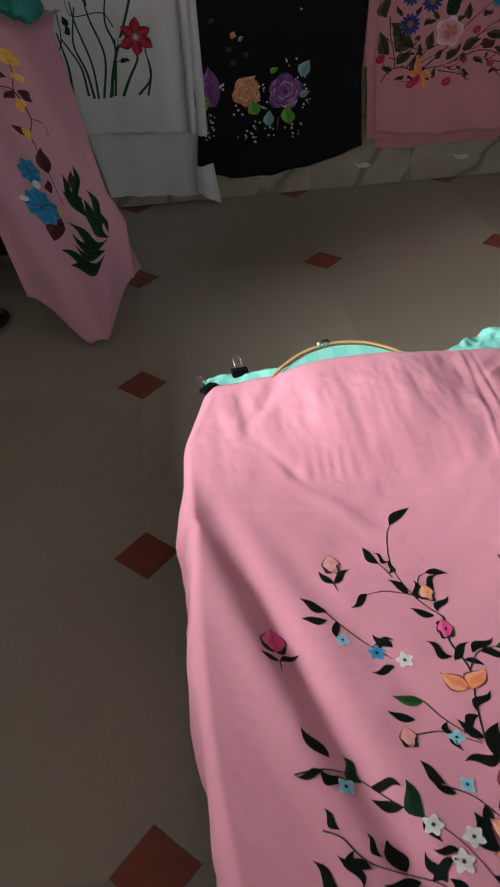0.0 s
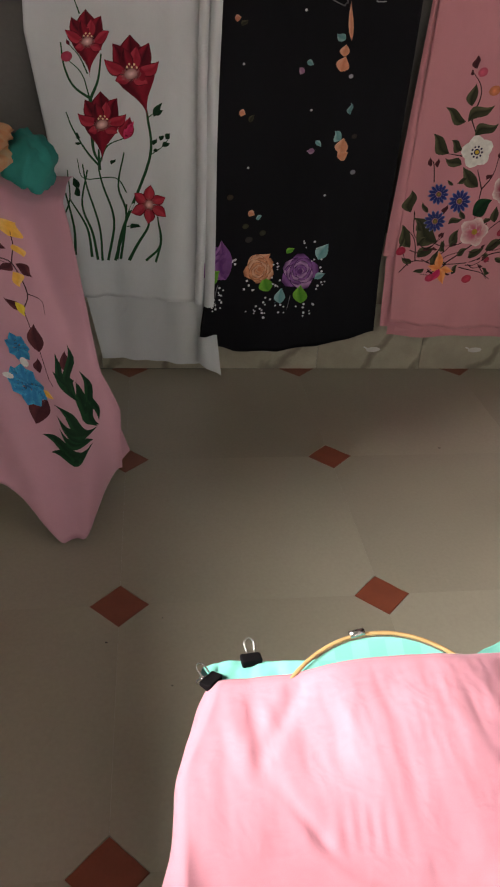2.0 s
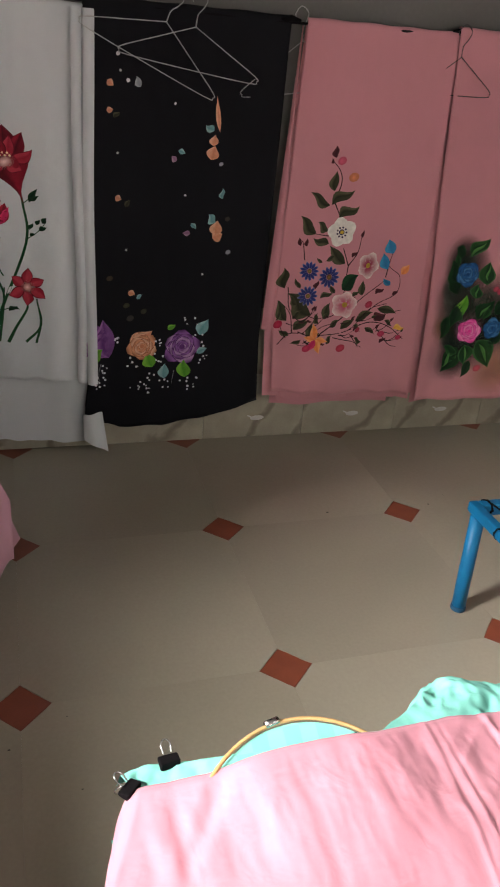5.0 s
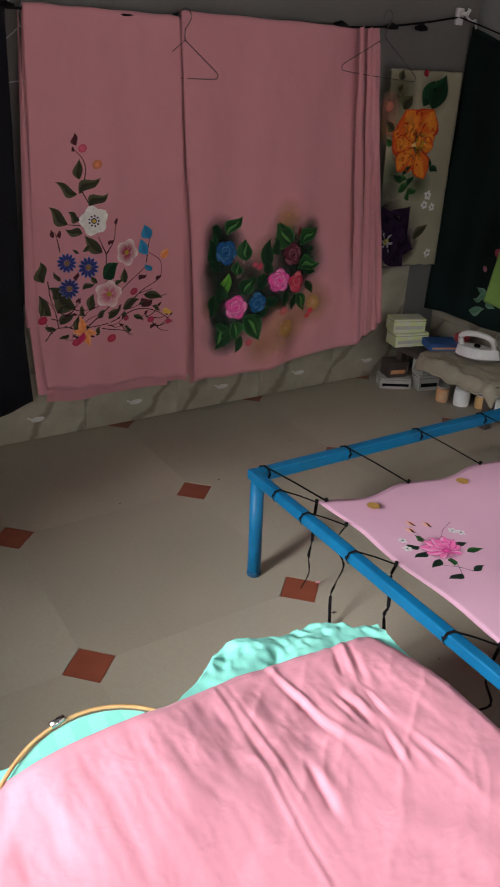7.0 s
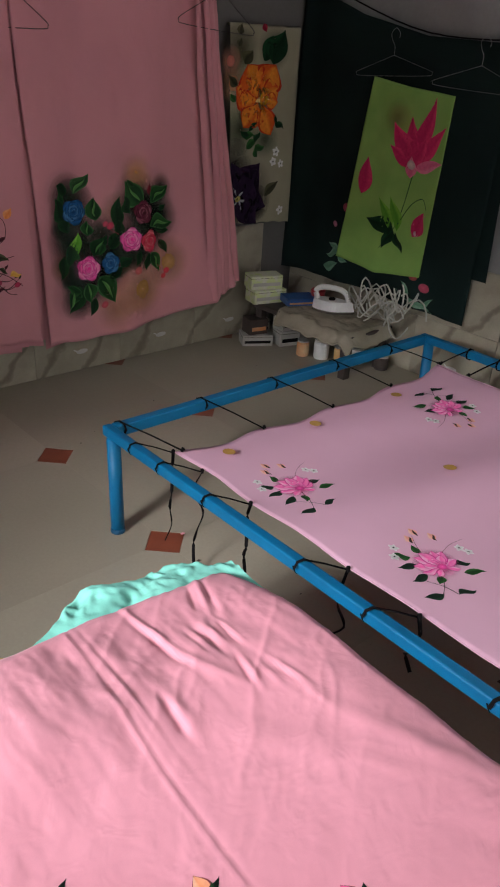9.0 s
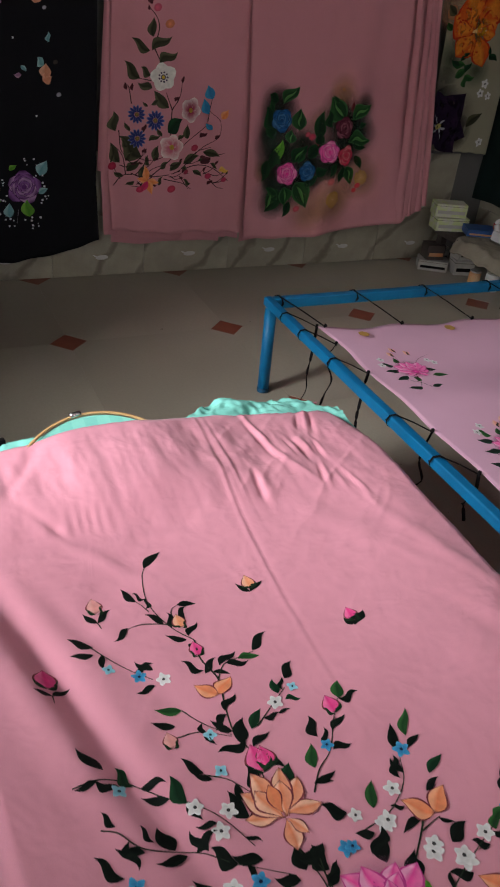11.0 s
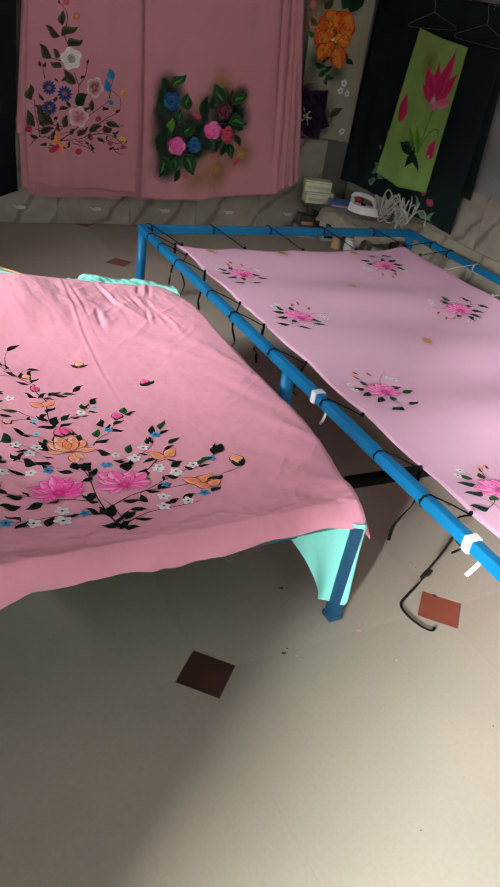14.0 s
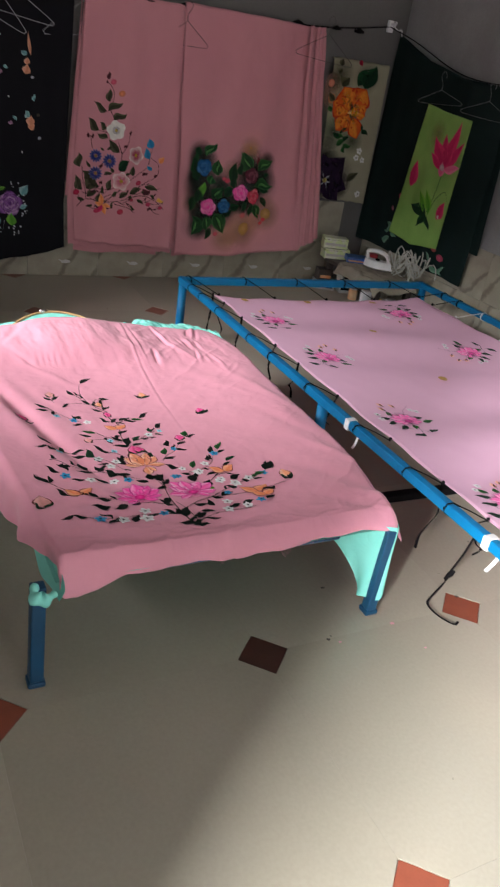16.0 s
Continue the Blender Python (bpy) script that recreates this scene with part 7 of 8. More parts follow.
spot(pc, -0.779, 0.417, 0.0205, (0.5,0.1,0.1))
pc.stem(((-0.698, 0.345), (-0.792, 0.308), (-0.881, 0.284)), 0.004, colour=MINTC)
pc.leaf(-0.275, 0.347, -0.375, 0.382, wide=0.4, **MINTL)
pc.leaf(-0.821, 0.304, -0.876, 0.342, wide=0.3, **MINTL)
pc.stem(((-0.394, 0.596), (-0.393, 0.449)), 0.003, colour=MINTC)
pc.done(curtain)

# posies on the taut cloth
pm = Brush(mauve_surf, 12)


def posy(b, s, t, turn=0.0, size=1.0, kind=0):
    """A pink rose with dark leaves, buds and small white blossoms."""
    ca, sa = math.cos(radians(turn)), math.sin(radians(turn))
    P = lambda x, y: (s + size * (x * ca - y * sa), t + size * (x * sa + y * ca))
    L = lambda x0, y0, x1, y1, w, c: b.leaf(*P(x0, y0), *P(x1, y1), wide=w, **c)
    DK = dict(c0=(0.006, 0.014, 0.01), c1=(0.02, 0.05, 0.03))
    b.stem((P(0, 0), P(-0.05, -0.05), P(-0.1, -0.075)), 0.003, (0.03, 0.04, 0.03))
    b.stem((P(-0.06, -0.09), P(-0.06, -0.055), P(-0.075, -0.02)), 0.003, (0.03, 0.04, 0.03))
    b.stem((P(0.03, 0.01), P(0.08, 0.02), P(0.13, 0.015)), 0.002, (0.12, 0.06, 0.06))
    b.stem((P(0.0, 0.03), P(0.02, 0.065), P(0.04, 0.09)), 0.002, (0.12, 0.06, 0.06))
    L(-0.05, -0.01, -0.1, -0.005, 0.42, DK), L(-0.04, 0.025, -0.085, 0.04, 0.42, DK), L(-0.085, -0.07, -0.125, -0.05, 0.5, DK)
    L(-0.06, -0.09, -0.02, -0.105, 0.45, DK), L(-0.03, -0.03, -0.06, -0.045, 0.6, GREEN), L(0.03, -0.025, 0.065, -0.045, 0.5, DK)
    L(0.02, -0.055, 0.06, -0.085, 0.45, GREEN), L(-0.03, 0.045, -0.055, 0.075, 0.5, GREEN if kind else DK), L(0.0, 0.04, 0.01, 0.07, 0.6, GREEN)
    haze(b, *P(0, 0), 0.058 * size, (0.88, 0.2, 0.48), 0.9, 0.9)
    peony(b, *P(0, 0), 0.05 * size, (0.88, 0.1, 0.42), (0.88, 0.46, 0.66))
    for x, y in ((0.02, 0.085), (0.05, 0.095), (0.075, 0.06)):
        b.leaf(*P(x, y - 0.012), *P(x + 0.004, y + 0.014), wide=0.8, c0=(0.75, 0.3, 0.24), c1=(0.84, 0.58, 0.45), curve=0)
        b.leaf(*P(x, y - 0.016), *P(x + 0.009, y + 0.006), wide=0.3, c0=(0.03, 0.02, 0.02), c1=(0.08, 0.04, 0.03))
    for x, y in ((0.095, 0.0), (0.1, -0.02), (-0.06, 0.065), (-0.035, 0.085)):
        white_star(b, *P(x, y), 0.012 * size)


for s, t, turn, kind in ((0.25, -0.46, 30, 0), (0.275, -0.86, 5, 1), (0.25, -1.39, 45, 0), (0.235, -1.88, 0, 1), (0.285, -2.3, 30, 0), (0.93, -0.40, 200, 1), (0.945, -0.87, 150, 0), (0.88, -1.37, 190, 1), (0.94, -1.86, 160, 0), (0.93, -2.3, 190, 1)):
    posy(pm, s, t, turn, 1.0, kind)
for s, t in ((0.205, -0.262), (0.52, -0.258), (0.87, -0.258), (0.62, -0.64), (0.61, -1.12), (0.63, -1.55), (0.6, -2.02)):
    pm.disc(s, t, 0.017, (0.45, 0.26, 0.07))
pm.done(mauve_cloth)


# ---- dusty pink cloth over a low table at the west side ----
side_table = thing("low_table", "dark low table half hidden by draped cloths", "table")
TX0, TX1, TY0, TY1, TZ = -0.95, -0.24, -0.62, -0.2, 0.74
part("tabletop", box((TX0, TY0, TZ - 0.03), (TX1, TY1, TZ), 0.006), DARKBOX, side_table)
for x in (TX0 + 0.03, TX1 - 0.03):
    for y in (TY0 + 0.03, TY1 - 0.03):
        part("leg", box((x - 0.022, y - 0.022, 0), (x + 0.022, y + 0.022, TZ - 0.03), 0.004), DARKBOX, side_table)
part("shelf", box((TX0 + 0.02, TY0 + 0.02, 0.1), (TX1 - 0.02, TY1 - 0.02, 0.125), 0.004), DARKBOX, side_table)


def dusty(u, v):
    """Falls from the table top to the floor, its lower corner kicked out."""
    z0 = 0.015 + 0.10 * smooth(0.62, 1.0, u) + 0.11 * smooth(0.42, 0.0, u)
    zt = 0.80 - 0.08 * smooth(0.75, 1.0, u)
    z = z0 + (zt - z0) * min(1.0, v / 0.8)
    xl = np.interp(z, (0.0, 0.1, 0.27, 0.5, 0.8), (-0.20, -0.29, -0.345, -0.43, -0.85))
    xr = np.interp(z, (0.0, 0.1, 0.28, 0.36, 0.57, 0.72, 0.82), (-0.03, 0.0, 0.0, -0.045, -0.09, -0.125, -0.2))
    y = np.interp(z, (0.0, 0.1, 0.33, 0.6, 0.74, 0.82), (-1.0, -0.91, -0.79, -0.735, -0.70, -0.63))
    x = xl + (xr - xl) * u
    y += 0.012 * math.sin(14 * u + 5 * z) * smooth(0.8, 0.3, z) + 0.12 * smooth(0.72, 1.0, u) * smooth(0.3, 0.0, z) + 0.01 * fbm(x * 8, z * 5, 2.0)
    y += 0.12 * smooth(0.85, 1.0, u) * smooth(0.25, 0.7, z)
    if v > 0.8:
        q = (v - 0.8) / 0.2
        y += 0.3 * q
        z += 0.02 * math.sin(q * math.pi) + 0.01 * fbm(x * 9, y * 9, 1.0)
    return Vector((x, y, z))


dusty_cloth = thing("dusty_pink_cloth", "dusty pink cloth painted with flowers, draped off a table", "saree")
dc = part("cloth", sheet(60, 90, dusty), PINK_PALE, dusty_cloth, smooth=True)
dc.modifiers.new("thick", "SOLIDIFY").thickness = 0.0015
part("inner_fold", sheet(20, 30, lambda u, v: Vector((-0.06 + 0.075 * u * (1 - 0.6 * v) - 0.05 * v, -0.80 + 0.14 * u, 0.05 + 0.30 * v + 0.02 * u))), PINK_PALE, dusty_cloth, smooth=True)


def dusty_surf(s, t, lift):
    """Paint goes on in metres along the cloth, 0.4 across and 1.0 down."""
    s = s / 0.4
    p, a, b = dusty(s, t), dusty(s + 0.004, t), dusty(s, t + 0.004)
    n = (a - p).cross(b - p).normalized()
    return p + n * (lift + 0.0012)


pd = Brush(dusty_surf, 14)
VINE = (0.06, 0.03, 0.035)
pd.stem(((0.25, 0.725), (0.262, 0.679), (0.270, 0.634), (0.294, 0.612), (0.289, 0.544), (0.252, 0.502), (0.255, 0.42), (0.253, 0.33)), 0.005, VINE)
pd.stem(((0.27, 0.67), (0.262, 0.636), (0.285, 0.614)), 0.003, VINE)
pd.stem(((0.294, 0.612), (0.313, 0.651), (0.321, 0.69)), 0.003, VINE)
pd.stem(((0.289, 0.544), (0.31, 0.52), (0.30, 0.49)), 0.003, VINE)
for a in ((0.222, 0.682, 0.245, 0.66), (0.272, 0.666, 0.30, 0.645), (0.293, 0.613, 0.264, 0.602), (0.30, 0.61, 0.318, 0.578), (0.258, 0.512, 0.232, 0.542), (0.252, 0.415, 0.263, 0.48), (0.234, 0.362, 0.242, 0.40), (0.160, 0.240, 0.214, 0.296), (0.306, 0.347, 0.318, 0.392), (0.254, 0.696, 0.23, 0.688)):
    pd.leaf(*a, wide=0.62, **MAROON)
for a in ((0.24, 0.678, 0.258, 0.655), (0.25, 0.532, 0.25, 0.498)):
    pd.leaf(*a, wide=0.6, c0=(0.6, 0.42, 0.03), c1=(0.7, 0.55, 0.08))
for a in ((0.314, 0.676, 0.336, 0.722), (0.314, 0.656, 0.321, 0.628), (0.288, 0.595, 0.283, 0.56), (0.212, 0.314, 0.236, 0.298)):
    pd.leaf(*a, wide=0.7, **GOLD)
for cx, cy, r, n in ((0.196, 0.421, 0.034, 7), (0.178, 0.328, 0.048, 9)):
    haze(pd, cx, cy, r, (0.02, 0.14, 0.3), 1.0, 0.9)
    for k in range(n):
        a = 2 * math.pi * k / n
        pd.leaf(cx, cy, cx + r * math.cos(a), cy + 1.1 * r * math.sin(a), wide=0.7, peak=0.62, **SKYB)
pd.disc(0.198, 0.385, 0.012, (0.65, 0.64, 0.62)), pd.disc(0.140, 0.350, 0.013, (0.66, 0.64, 0.62), squash=0.6)
for a in ((0.338, 0.192, 0.296, 0.349), (0.333, 0.192, 0.341, 0.334), (0.333, 0.192, 0.227, 0.285), (0.338, 0.203, 0.338, 0.299), (0.317, 0.167, 0.172, 0.217), (0.312, 0.17, 0.188, 0.176), (0.309, 0.194, 0.224, 0.258), (0.318, 0.173, 0.226, 0.23), (0.301, 0.271, 0.329, 0.407), (0.292, 0.285, 0.29, 0.40), (0.29, 0.189, 0.243, 0.231), (0.307, 0.302, 0.27, 0.365)):
    pd.leaf(*a, wide=0.2, peak=0.5, **DEEP)
pd.done(dusty_cloth)

peach = thing("folded_peach_cloth", "folded peach and orange patterned cloth lying on the table", "cloth")


def fold_slab(cx, cy, cz, a, b, h, seed, nu=22, nv=22):
    """A soft folded pad of cloth."""
    bm = box((cx - a, cy - b, cz), (cx + a, cy + b, cz + h))
    bmesh.ops.subdivide_edges(bm, edges=bm.edges[:], cuts=9, use_grid_fill=True)
    for v in bm.verts:
        p = v.co
        ex, ey, ez = abs(p.x - cx) / a, abs(p.y - cy) / b, abs(p.z - cz - h / 2) / (h / 2)
        k = 1 - 0.10 * (ex ** 6 * ey ** 6) - 0.06 * ez ** 4 * max(ex, ey) ** 6
        p.x, p.y = cx + (p.x - cx) * k, cy + (p.y - cy) * k
        p.z += (0.06 * h * fbm(p.x * 18, p.y * 18, seed) - 0.12 * h * max(ex, ey) ** 6) * (1 if p.z > cz + 0.01 else 0)
        n = fbm(p.x * 25, p.z * 60 + p.y * 25, seed)
        p.x += 0.012 * n
        p.y += 0.008 * fbm(p.x * 20, p.z * 40, seed + 3)
    return bm


part("lower_fold", fold_slab(-0.43, -0.62, TZ + 0.072, 0.20, 0.13, 0.042, 1.0), PEACH, peach, smooth=True)
part("upper_fold", fold_slab(-0.44, -0.61, TZ + 0.112, 0.205, 0.12, 0.04, 2.0), PEACH, peach, smooth=True)
teal = thing("teal_cloth_bundle", "crumpled teal cloth bundle lying on the table", "cloth")
bm = bmesh.new()
bmesh.ops.create_icosphere(bm, subdivisions=4, radius=1)
for v in bm.verts:
    p = v.co.copy()
    k = 1 + 0.22 * fbm(p.x * 2.2, p.y * 2.2, p.z * 2.2 + 5, 4)
    v.co = Vector((-0.205 + 0.065 * p.x * k, -0.52 + 0.11 * p.y * k, TZ + 0.055 + 0.075 * p.z * k))
part("crumpled_cloth", bm, TEAL, teal, smooth=True)
yellow = thing("yellow_cloth", "mustard yellow cloth hanging under the table edge", "cloth")
part("fall", sheet(30, 20, lambda u, v: Vector((-0.8 + 0.45 * u, -0.66 - 0.012 * math.sin(15 * u) - 0.01 * v, 0.32 + 0.4 * v + 0.02 * math.sin(6 * u)))), YELLOW, yellow, smooth=True).modifiers.new("thick", "SOLIDIFY").thickness = 0.002
bag = thing("black_bag", "black bag slumped on the floor under the table", "bag")
bm = bmesh.new()
bmesh.ops.create_icosphere(bm, subdivisions=4, radius=1)
for v in bm.verts:
    p = v.co.copy()
    k = 1 + 0.15 * fbm(p.x * 3, p.y * 3, p.z * 3, 4)
    v.co = Vector((-0.50 + 0.17 * p.x * k, -0.50 + 0.10 * p.y * k, max(0.127, 0.21 + 0.11 * p.z * k)))
part("body", bm, STRAP, bag, smooth=True)
part("cord", tube(bend([(-0.50, -0.61, 0.24), (-0.43, -0.63, 0.22), (-0.42, -0.62, 0.16), (-0.47, -0.63, 0.18), (-0.45, -0.63, 0.25), (-0.40, -0.62, 0.2), (-0.44, -0.63, 0.14)]), 0.003, 6), CORD, bag, "pale tangled cord", smooth=True)
plate = thing("steel_plate", "small round steel plate on the floor", "plate")
part("dish", lathe([(0.055, 0.0), (0.075, 0.006), (0.09, 0.016), (0.093, 0.017), (0.088, 0.013), (0.06, 0.005), (0.002, 0.004)], 28, (-0.48, -0.80, 0)), CHROME, plate, smooth=True)

# ---- ironing corner by the east wall ----
bench = thing("low_bench", "low dark wooden bench used as an ironing table", "bench")
BX0, BX1, BY0, BY1, BZ = 2.45, 2.73, -0.72, -0.14, 0.19
part("board", box((BX0, BY0, BZ - 0.025), (BX1, BY1, BZ), 0.005), DARKBOX, bench)
for x in (BX0 + 0.03, BX1 - 0.03):
    for y in (BY0 + 0.03, BY1 - 0.03):
        part("leg", box((x - 0.018, y - 0.018, 0), (x + 0.018, y + 0.018, BZ - 0.025), 0.003), DARKBOX, bench)
pad = thing("ironing_cloth", "crumpled off-white ironing cloth over the bench", "cloth")


def pad_f(u, v):
    x, y = BX0 - 0.035 + 0.30 * u, BY0 - 0.03 + 0.44 * v
    z = BZ + 0.012 + 0.012 * fbm(x * 14, y * 14, 3.0, 4)
    z -= (0.05 + 0.035 * fbm(y * 5, 2.0, 1.0)) * smooth(0.13, 0.0, u) + (0.05 + 0.03 * fbm(x * 6, 5.0, 1.0)) * smooth(0.1, 0.0, v)
    return Vector((x + 0.012 * fbm(y * 9, z * 9, 2.0), y + 0.012 * fbm(x * 9, z * 9, 6.0), z))


part("sheet", sheet(44, 44, pad_f), KHAKI, pad, smooth=True).modifiers.new("thick", "SOLIDIFY").thickness = 0.004

iron = thing("electric_iron", "white electric iron lying on the ironing cloth", "iron")
IM = pose(2.60, -0.49, BZ + 0.035, 0, 0, -62) @ Matrix.Diagonal((0.85, 0.85, 0.85, 1))
bm = bmesh.new()
top, low = [], []
for k in range(24):
    a = 2 * math.pi * k / 24
    x, y = math.cos(a), math.sin(a)
    w = 0.055 * (1 - 0.75 * max(0, x) ** 1.5)
    low.append(bm.verts.new((0.11 * x, w * y / max(0.3, 1), 0)))
    top.append(bm.verts.new((0.10 * x - 0.005, w * 0.82 * y, 0.045)))
bm.faces.new(low[::-1]), bm.faces.new(top)
for k in range(24):
    bm.faces.new((low[k - 1], low[k], top[k], top[k - 1]))
part("body", bm, PLASTIC_W, iron)
bm = bmesh.new()
ring = [(0.105 * math.cos(2 * math.pi * k / 24), 0.058 * (1 - 0.75 * max(0, math.cos(2 * math.pi * k / 24)) ** 1.5) * math.sin(2 * math.pi * k / 24)) for k in range(24)]
a, b = [bm.verts.new((x * 1.06, y * 1.06, -0.012)) for x, y in ring], [bm.verts.new((x * 1.06, y * 1.06, -0.001)) for x, y in ring]
bm.faces.new(a[::-1]), bm.faces.new(b)
for k in range(24):
    bm.faces.new((a[k - 1], a[k], b[k], b[k - 1]))
part("soleplate", bm, CHROME, iron, "steel soleplate")
part("handle", tube(bend([(-0.085, 0, 0.04), (-0.095, 0, 0.085), (-0.05, 0, 0.105), (0.03, 0, 0.10), (0.065, 0, 0.075), (0.07, 0, 0.04)]), 0.014, 10), PLASTIC_W, iron, smooth=True)
part("dial", lathe([(0.016, 0), (0.017, 0.008), (0.012, 0.011)], 16, (-0.01, 0, 0.045)), STRAP, iron, "dark heat dial")
iron.matrix_world = IM

flex = thing("coiled_flex", "tangle of pale cotton covered flex by the iron", "cable")
rnd = random.Random(4)
for k in range(15):
    cx, cy, r = 2.655 + rnd.uniform(-0.05, 0.03), -0.72 + rnd.uniform(-0.14, 0.12), rnd.uniform(0.04, 0.1)
    p0 = rnd.uniform(0, 6)
    pts = [(cx + r * 0.6 * math.cos(p0 + q), cy + r * math.sin(p0 + q), BZ + 0.06 + 0.05 * math.sin(2 * q + k) + 0.007 * k) for q in np.linspace(0, rnd.uniform(3, 6), 16)]
    part("strand", tube(pts, 0.0034, 6), CORD, flex, smooth=True)


def carton(x, y, z, a, b, h, turn, material, label, flap=True):
    ob = thing("small_carton", label, "box", "cartons in the corner")
    part("body", box((-a / 2, -b / 2, 0), (a / 2, b / 2, h), 0.002), material, ob)
    part("lid_edge", box((-a / 2 - 0.001, -b / 2 - 0.001, h * 0.82), (a / 2 + 0.001, b / 2 + 0.001, h * 0.84)), DARKBOX, ob)
    part("printed_band", box((-a / 2 + 0.01, -b / 2 - 0.0012, h * 0.25), (a / 2 - 0.01, -b / 2 - 0.0002, h * 0.5)), CARD if material is GREENCARD else STRAP if material is CARD else PEACH, ob)
    ob.matrix_world = pose(x, y, z, 0, 0, turn)
    return ob


GC, WC = "small green and white paper carton on the bench", "small white paper carton standing on the floor"
carton(2.50, -0.17, BZ + 0.002, 0.16, 0.09, 0.06, -14, GREENCARD, GC)
carton(2.49, -0.16, BZ + 0.064, 0.15, 0.085, 0.06, -20, GREENCARD, GC)
carton(2.55, -0.08, 0, 0.09, 0.07, 0.075, -8, CARD, WC)
carton(2.57, -0.25, 0, 0.10, 0.08, 0.07, -16, CARD, WC)
carton(2.565, -0.245, 0.072, 0.09, 0.075, 0.07, -4, CARD, "small white paper carton stacked on another carton")
carton(2.455, -0.17, 0, 0.14, 0.09, 0.05, -30, CARD, WC)
carton(2.45, -0.165, 0.052, 0.09, 0.08, 0.07, -14, DARKBOX, "small dark brown carton stacked on a white one")
carton(2.58, -0.30, BZ + 0.014, 0.14, 0.10, 0.032, -24, PLASTIC_B, "flat blue paper carton lying on the bench")
red_pot = thing("red_pot", "small red plastic pot on the bench", "pot")
part("pot", lathe([(0.026, 0), (0.034, 0.055), (0.028, 0.062), (0.003, 0.064)], 18, (2.66, -0.34, BZ + 0.014)), PLASTIC_R, red_pot)


def mug(x, y, material, label, r=0.034, h=0.085):
    ob = thing("paint_jar", label, "jar", "jars on the floor")
    part("jar", lathe([(r * 0.94, 0), (r, 0.008), (r, h * 0.8), (r * 0.85, h * 0.9)], 20, (x, y, 0)), material, ob, smooth=False)
    part("lid", lathe([(r * 0.9, h * 0.9), (r * 0.92, h), (0.003, h * 1.01)], 20, (x, y, 0)), CARD, ob, "pale screw lid")
    return ob


mug(2.575, -0.47, PLASTIC_W, "white paint jar with a red flower print standing on the floor")
mug(2.53, -0.40, PEACH, "squat peach coloured paint jar standing on the floor", 0.028, 0.07)
mug(2.625, -0.53, WOOD, "small amber paint jar standing on the floor", 0.022, 0.06)
mug(2.665, -0.60, PLASTIC_W, "small white paint jar standing on the floor", 0.03, 0.07)
mug(2.70, -0.71, DARKBOX, "dark squat paint jar standing on the floor", 0.03, 0.06)
# loose tape on the floor beside the frames
loose = thing("loose_tape", "black cotton tape trailing from the rail to the floor", "tape")
part("strip", tube(bend([(1.112, -3.045, 0.288), (1.125, -3.015, 0.2), (1.145, -2.975, 0.11), (1.16, -2.955, 0.06), (1.135, -2.953, 0.022), (1.112, -2.962, 0.009), (1.104, -2.99, 0.007), (1.112, -3.03, 0.006), (1.128, -3.055, 0.006), (1.145, -3.05, 0.006)]), 0.0034, 6, flat=0.35), STRAP, loose, smooth=True)
part("knot", tube([(1.146, -2.985, 0.118), (1.153, -2.97, 0.098), (1.156, -2.955, 0.072)], lambda q: 0.004 + 0.004 * math.sin(math.pi * q), 7), STRAP, loose, smooth=True)
loose = thing("loose_tape", "black cotton tape end hanging from the rail", "tape")
part("strip", tube(bend([(1.115, -3.37, 0.29), (1.128, -3.352, 0.19), (1.124, -3.34, 0.12), (1.13, -3.346, 0.066)]), 0.0052, 6, flat=0.35), STRAP, loose, smooth=True)
for k, (x, y) in enumerate(((1.106, -2.48), (1.097, -3.10))):
    wt = thing("white_tape", "short white cotton tape tied round the rail", "tape", "white tapes")
    part("wrap", box((x - 0.0158, y - 0.011, 0.2805), (x + 0.0158, y + 0.011, 0.3135), 0.002), TAPE, wt)
    part("tail", sheet(3, 10, lambda u, v: Vector((x + 0.02 + 0.010 * v * math.sin(3 * v + k), y - 0.03 + 0.010 * u + 0.02 * v, 0.285 - 0.07 * v))), TAPE, wt, smooth=True)

# specks, chips and scraps on the floor
scraps = tagged(new("floor_scraps"), "tiny paint chips, thread ends and dirt specks on the floor", "scraps", kind="stuff")
rnd = random.Random(9)
bm = bmesh.new()
for k in range(70):
    x, y = rnd.uniform(-0.6, 2.4), rnd.uniform(-4.6, -0.3)
    r = rnd.choice((0.002, 0.003, 0.004, 0.007))
    n, o = rnd.randint(4, 6), rnd.uniform(0, 6)
    vs = [bm.verts.new((x + r * rnd.uniform(0.6, 1.5) * math.cos(o + 6.28 * j / n), y + r * rnd.uniform(0.5, 1.0) * math.sin(o + 6.28 * j / n), 0.0012)) for j in range(n)]
    bm.faces.new(vs)
part("specks", bm, DARKBOX, scraps)
bm = bmesh.new()
for x, y, r in ((1.26, -1.2, 0.008), (0.97, -3.0, 0.007), (1.0, -3.1, 0.004), (0.8, -3.02, 0.005)):
    bm.faces.new([bm.verts.new((x + r * math.cos(j), y + r * 0.7 * math.sin(j), 0.0015)) for j in (0, 1.2, 2.5, 3.8, 5.2)])
part("pink_scraps", bm, PINK, scraps, "pink paint chips")


# ---- floor slabs and dado tiles ----
TILE, DIA = 0.6, 0.066


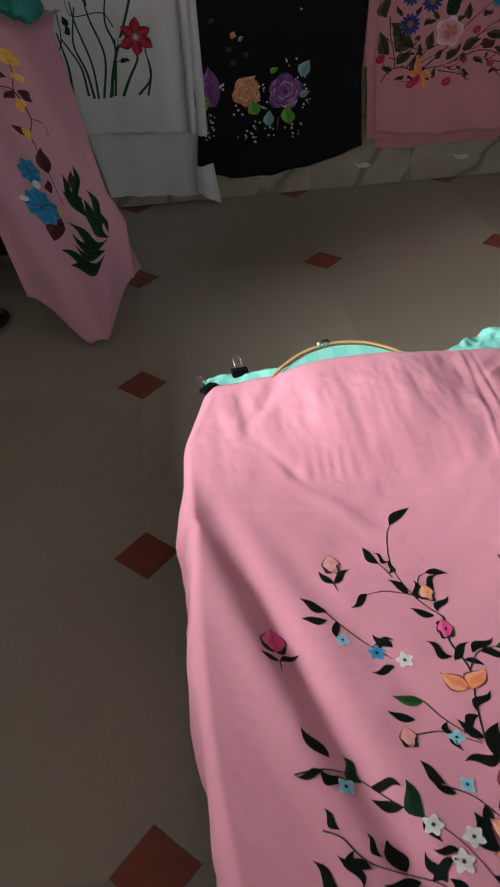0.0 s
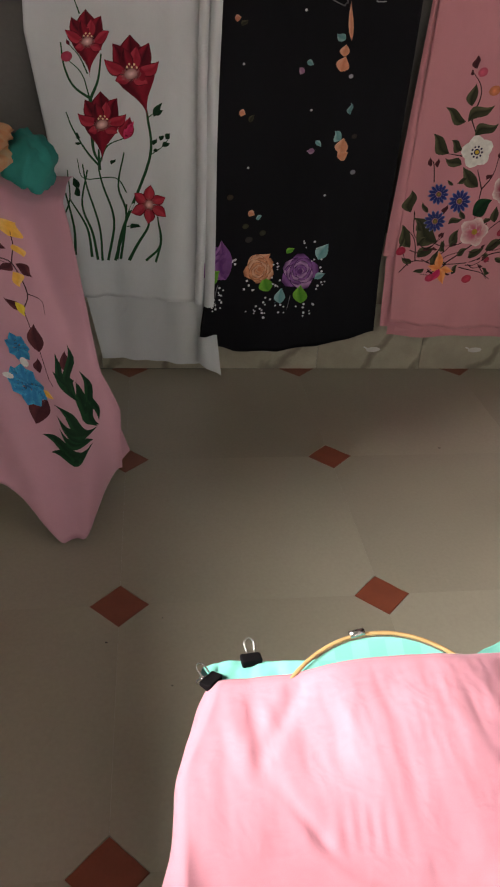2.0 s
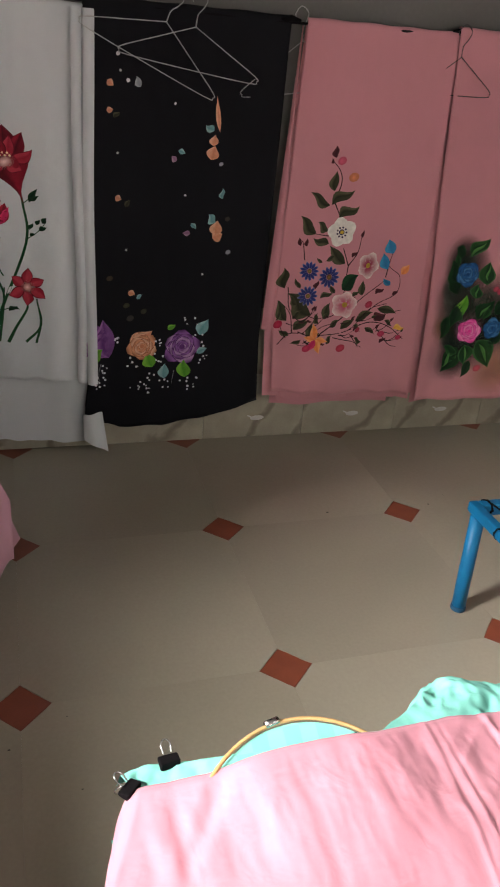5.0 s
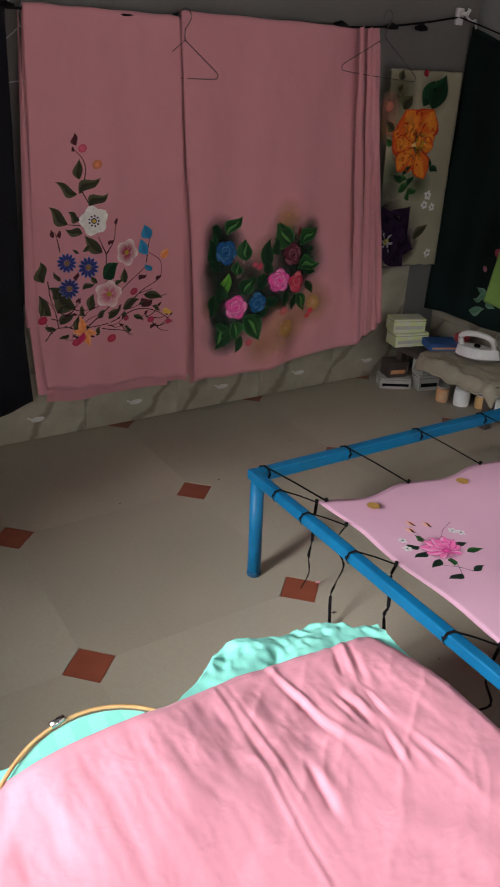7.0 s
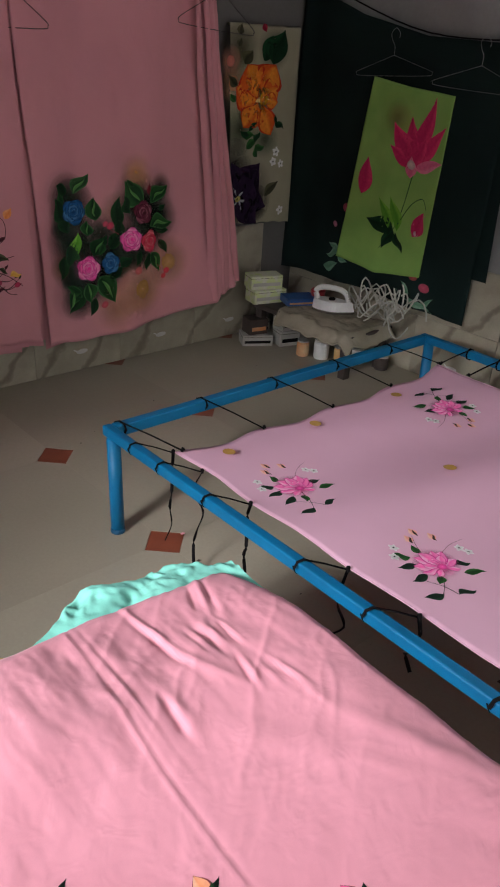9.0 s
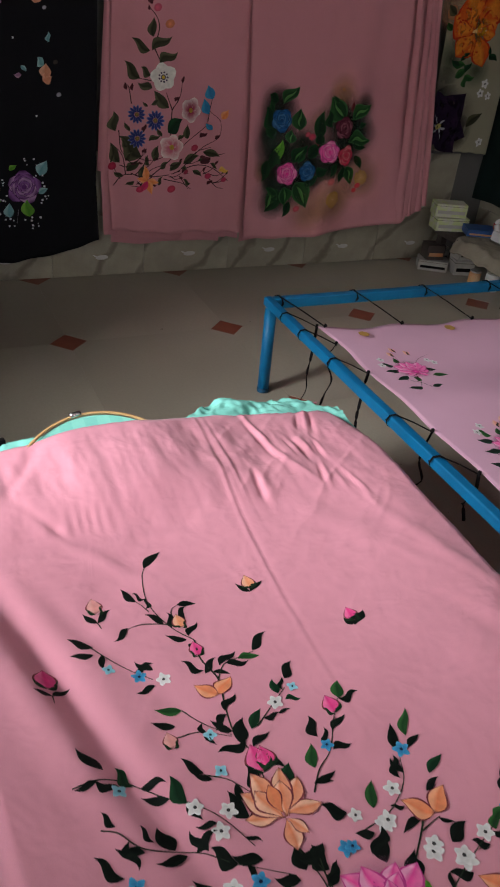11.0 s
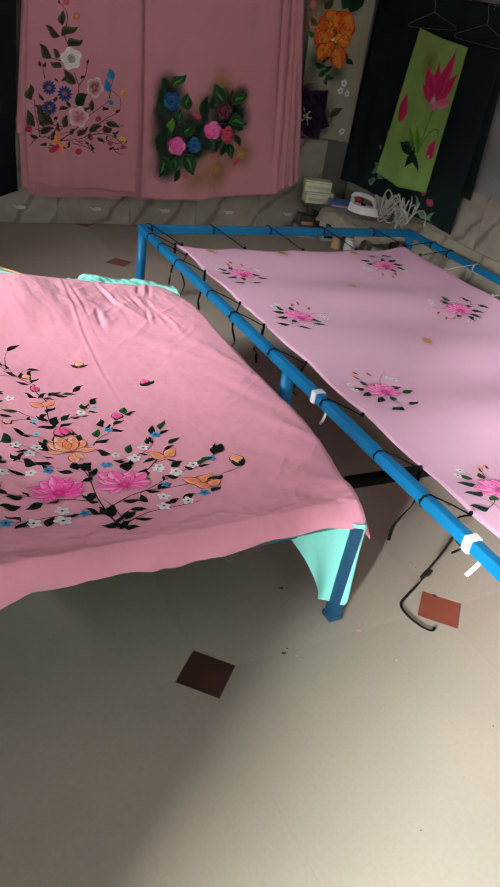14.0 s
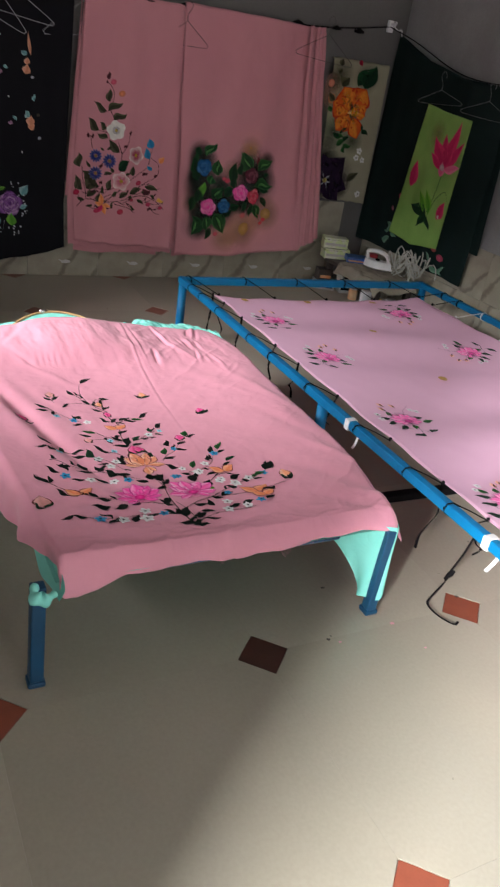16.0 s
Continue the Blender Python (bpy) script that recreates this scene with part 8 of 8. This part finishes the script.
def slab_mesh():
    bm = bmesh.new()
    g, h, c = 0.00012, 0.3, DIA + 0.0003
    ring = [(-h + c, -h + g), (h - c, -h + g), (h - g, -h + c), (h - g, h - c), (h - c, h - g), (-h + c, h - g), (-h + g, h - c), (-h + g, -h + c)]
    top = [bm.verts.new((x, y, 0)) for x, y in ring]
    low = [bm.verts.new((x, y, -0.02)) for x, y in ring]
    bm.faces.new(top)
    for i in range(8):
        bm.faces.new((top[i - 1], low[i - 1], low[i], top[i]))
    bmesh.ops.recalc_face_normals(bm, faces=bm.faces)
    me = bpy.data.meshes.new("slab")
    bm.to_mesh(me), bm.free()
    me.materials.append(STONE)
    return me


def inset_mesh(seed, material=BRICKRED):
    rnd = random.Random(seed)
    bm = bmesh.new()
    pts = []
    cs = [(DIA, 0), (0, DIA), (-DIA, 0), (0, -DIA)]
    for (x0, y0), (x1, y1) in zip(cs, cs[1:] + cs[:1]):
        for k in range(5):
            q = k / 5
            sc = 0.985 - rnd.uniform(0, 0.035) * (rnd.random() < 0.5)
            pts.append(((x0 + (x1 - x0) * q) * sc, (y0 + (y1 - y0) * q) * sc))
    top = [bm.verts.new((x, y, -0.0006)) for x, y in pts]
    low = [bm.verts.new((x, y, -0.02)) for x, y in pts]
    bm.faces.new(top)
    for i in range(len(top)):
        bm.faces.new((top[i - 1], low[i - 1], low[i], top[i]))
    bmesh.ops.recalc_face_normals(bm, faces=bm.faces)
    me = bpy.data.meshes.new("inset")
    bm.to_mesh(me), bm.free()
    me.materials.append(material)
    return me


slab, insets = slab_mesh(), [inset_mesh(k) for k in range(4)]
stained = inset_mesh(5, BRICKDARK)
for i in range(-3, 6):
    for j in range(-10, 1):
        x, y = i * TILE, j * TILE
        if x - 0.3 < RIGHT_X and x + 0.3 > LEFT_X and j < 1:
            if j <= 0:
                ob = new("floor_slab", slab)
                ob.location, ob.parent = (x + 0.3, y - 0.3, 0), floor
                ob.rotation_euler = (0, 0, radians(90 * ((i * 3 + j) % 4)))
            ob = new("red_inset", stained if (i, j) == (1, -5) else insets[(i + 2 * j) % 4])
            ob.location, ob.parent = (x, y, 0), floor

DW, DH = 0.3845, 0.25


def dado_mesh(width, mark):
    bm = box((-width / 2 + 0.0008, -0.008, 0.0008), (width / 2 - 0.0008, 0, DH - 0.0008), 0.0012)
    if mark:
        for f in bm.faces:
            f.material_index = 0
        for cx, cz, a, b, turn in ((0.012, 0.078, 0.027, 0.010, 0.05), (-0.016, 0.084, 0.012, 0.003, -0.5)):
            vs = [bm.verts.new((cx + a * math.cos(q) * math.cos(turn) - b * math.sin(q) * math.sin(turn), -0.0088, cz + a * math.cos(q) * math.sin(turn) + b * math.sin(q) * math.cos(turn))) for q in np.linspace(0, 2 * math.pi, 10, endpoint=False)]
            bm.faces.new(vs).material_index = 1
    me = bpy.data.meshes.new("dado_tile")
    bm.to_mesh(me), bm.free()
    me.materials.append(MARBLE), me.materials.append(TAPE)
    return me


dado = {m: dado_mesh(DW, m) for m in (True, False)}
for row in range(2):
    for k in range(-6, 6):
        x = 0.865 + k * DW
        if LEFT_X < x - DW / 2 and x + DW / 2 < RIGHT_X:
            ob = new("dado_tile", dado[row == 0])
            ob.matrix_world = pose(x, WALL(x), row * DH, 0, 0, -0.69)
            ob.parent = wall_north
    for k in range(0, 14):
        ob = new("dado_tile", dado[row == 0])
        ob.matrix_world = pose(RIGHT_X, WALL(RIGHT_X) - 0.2 - k * DW, row * DH, 0, 0, -90)
        ob.parent = wall_east
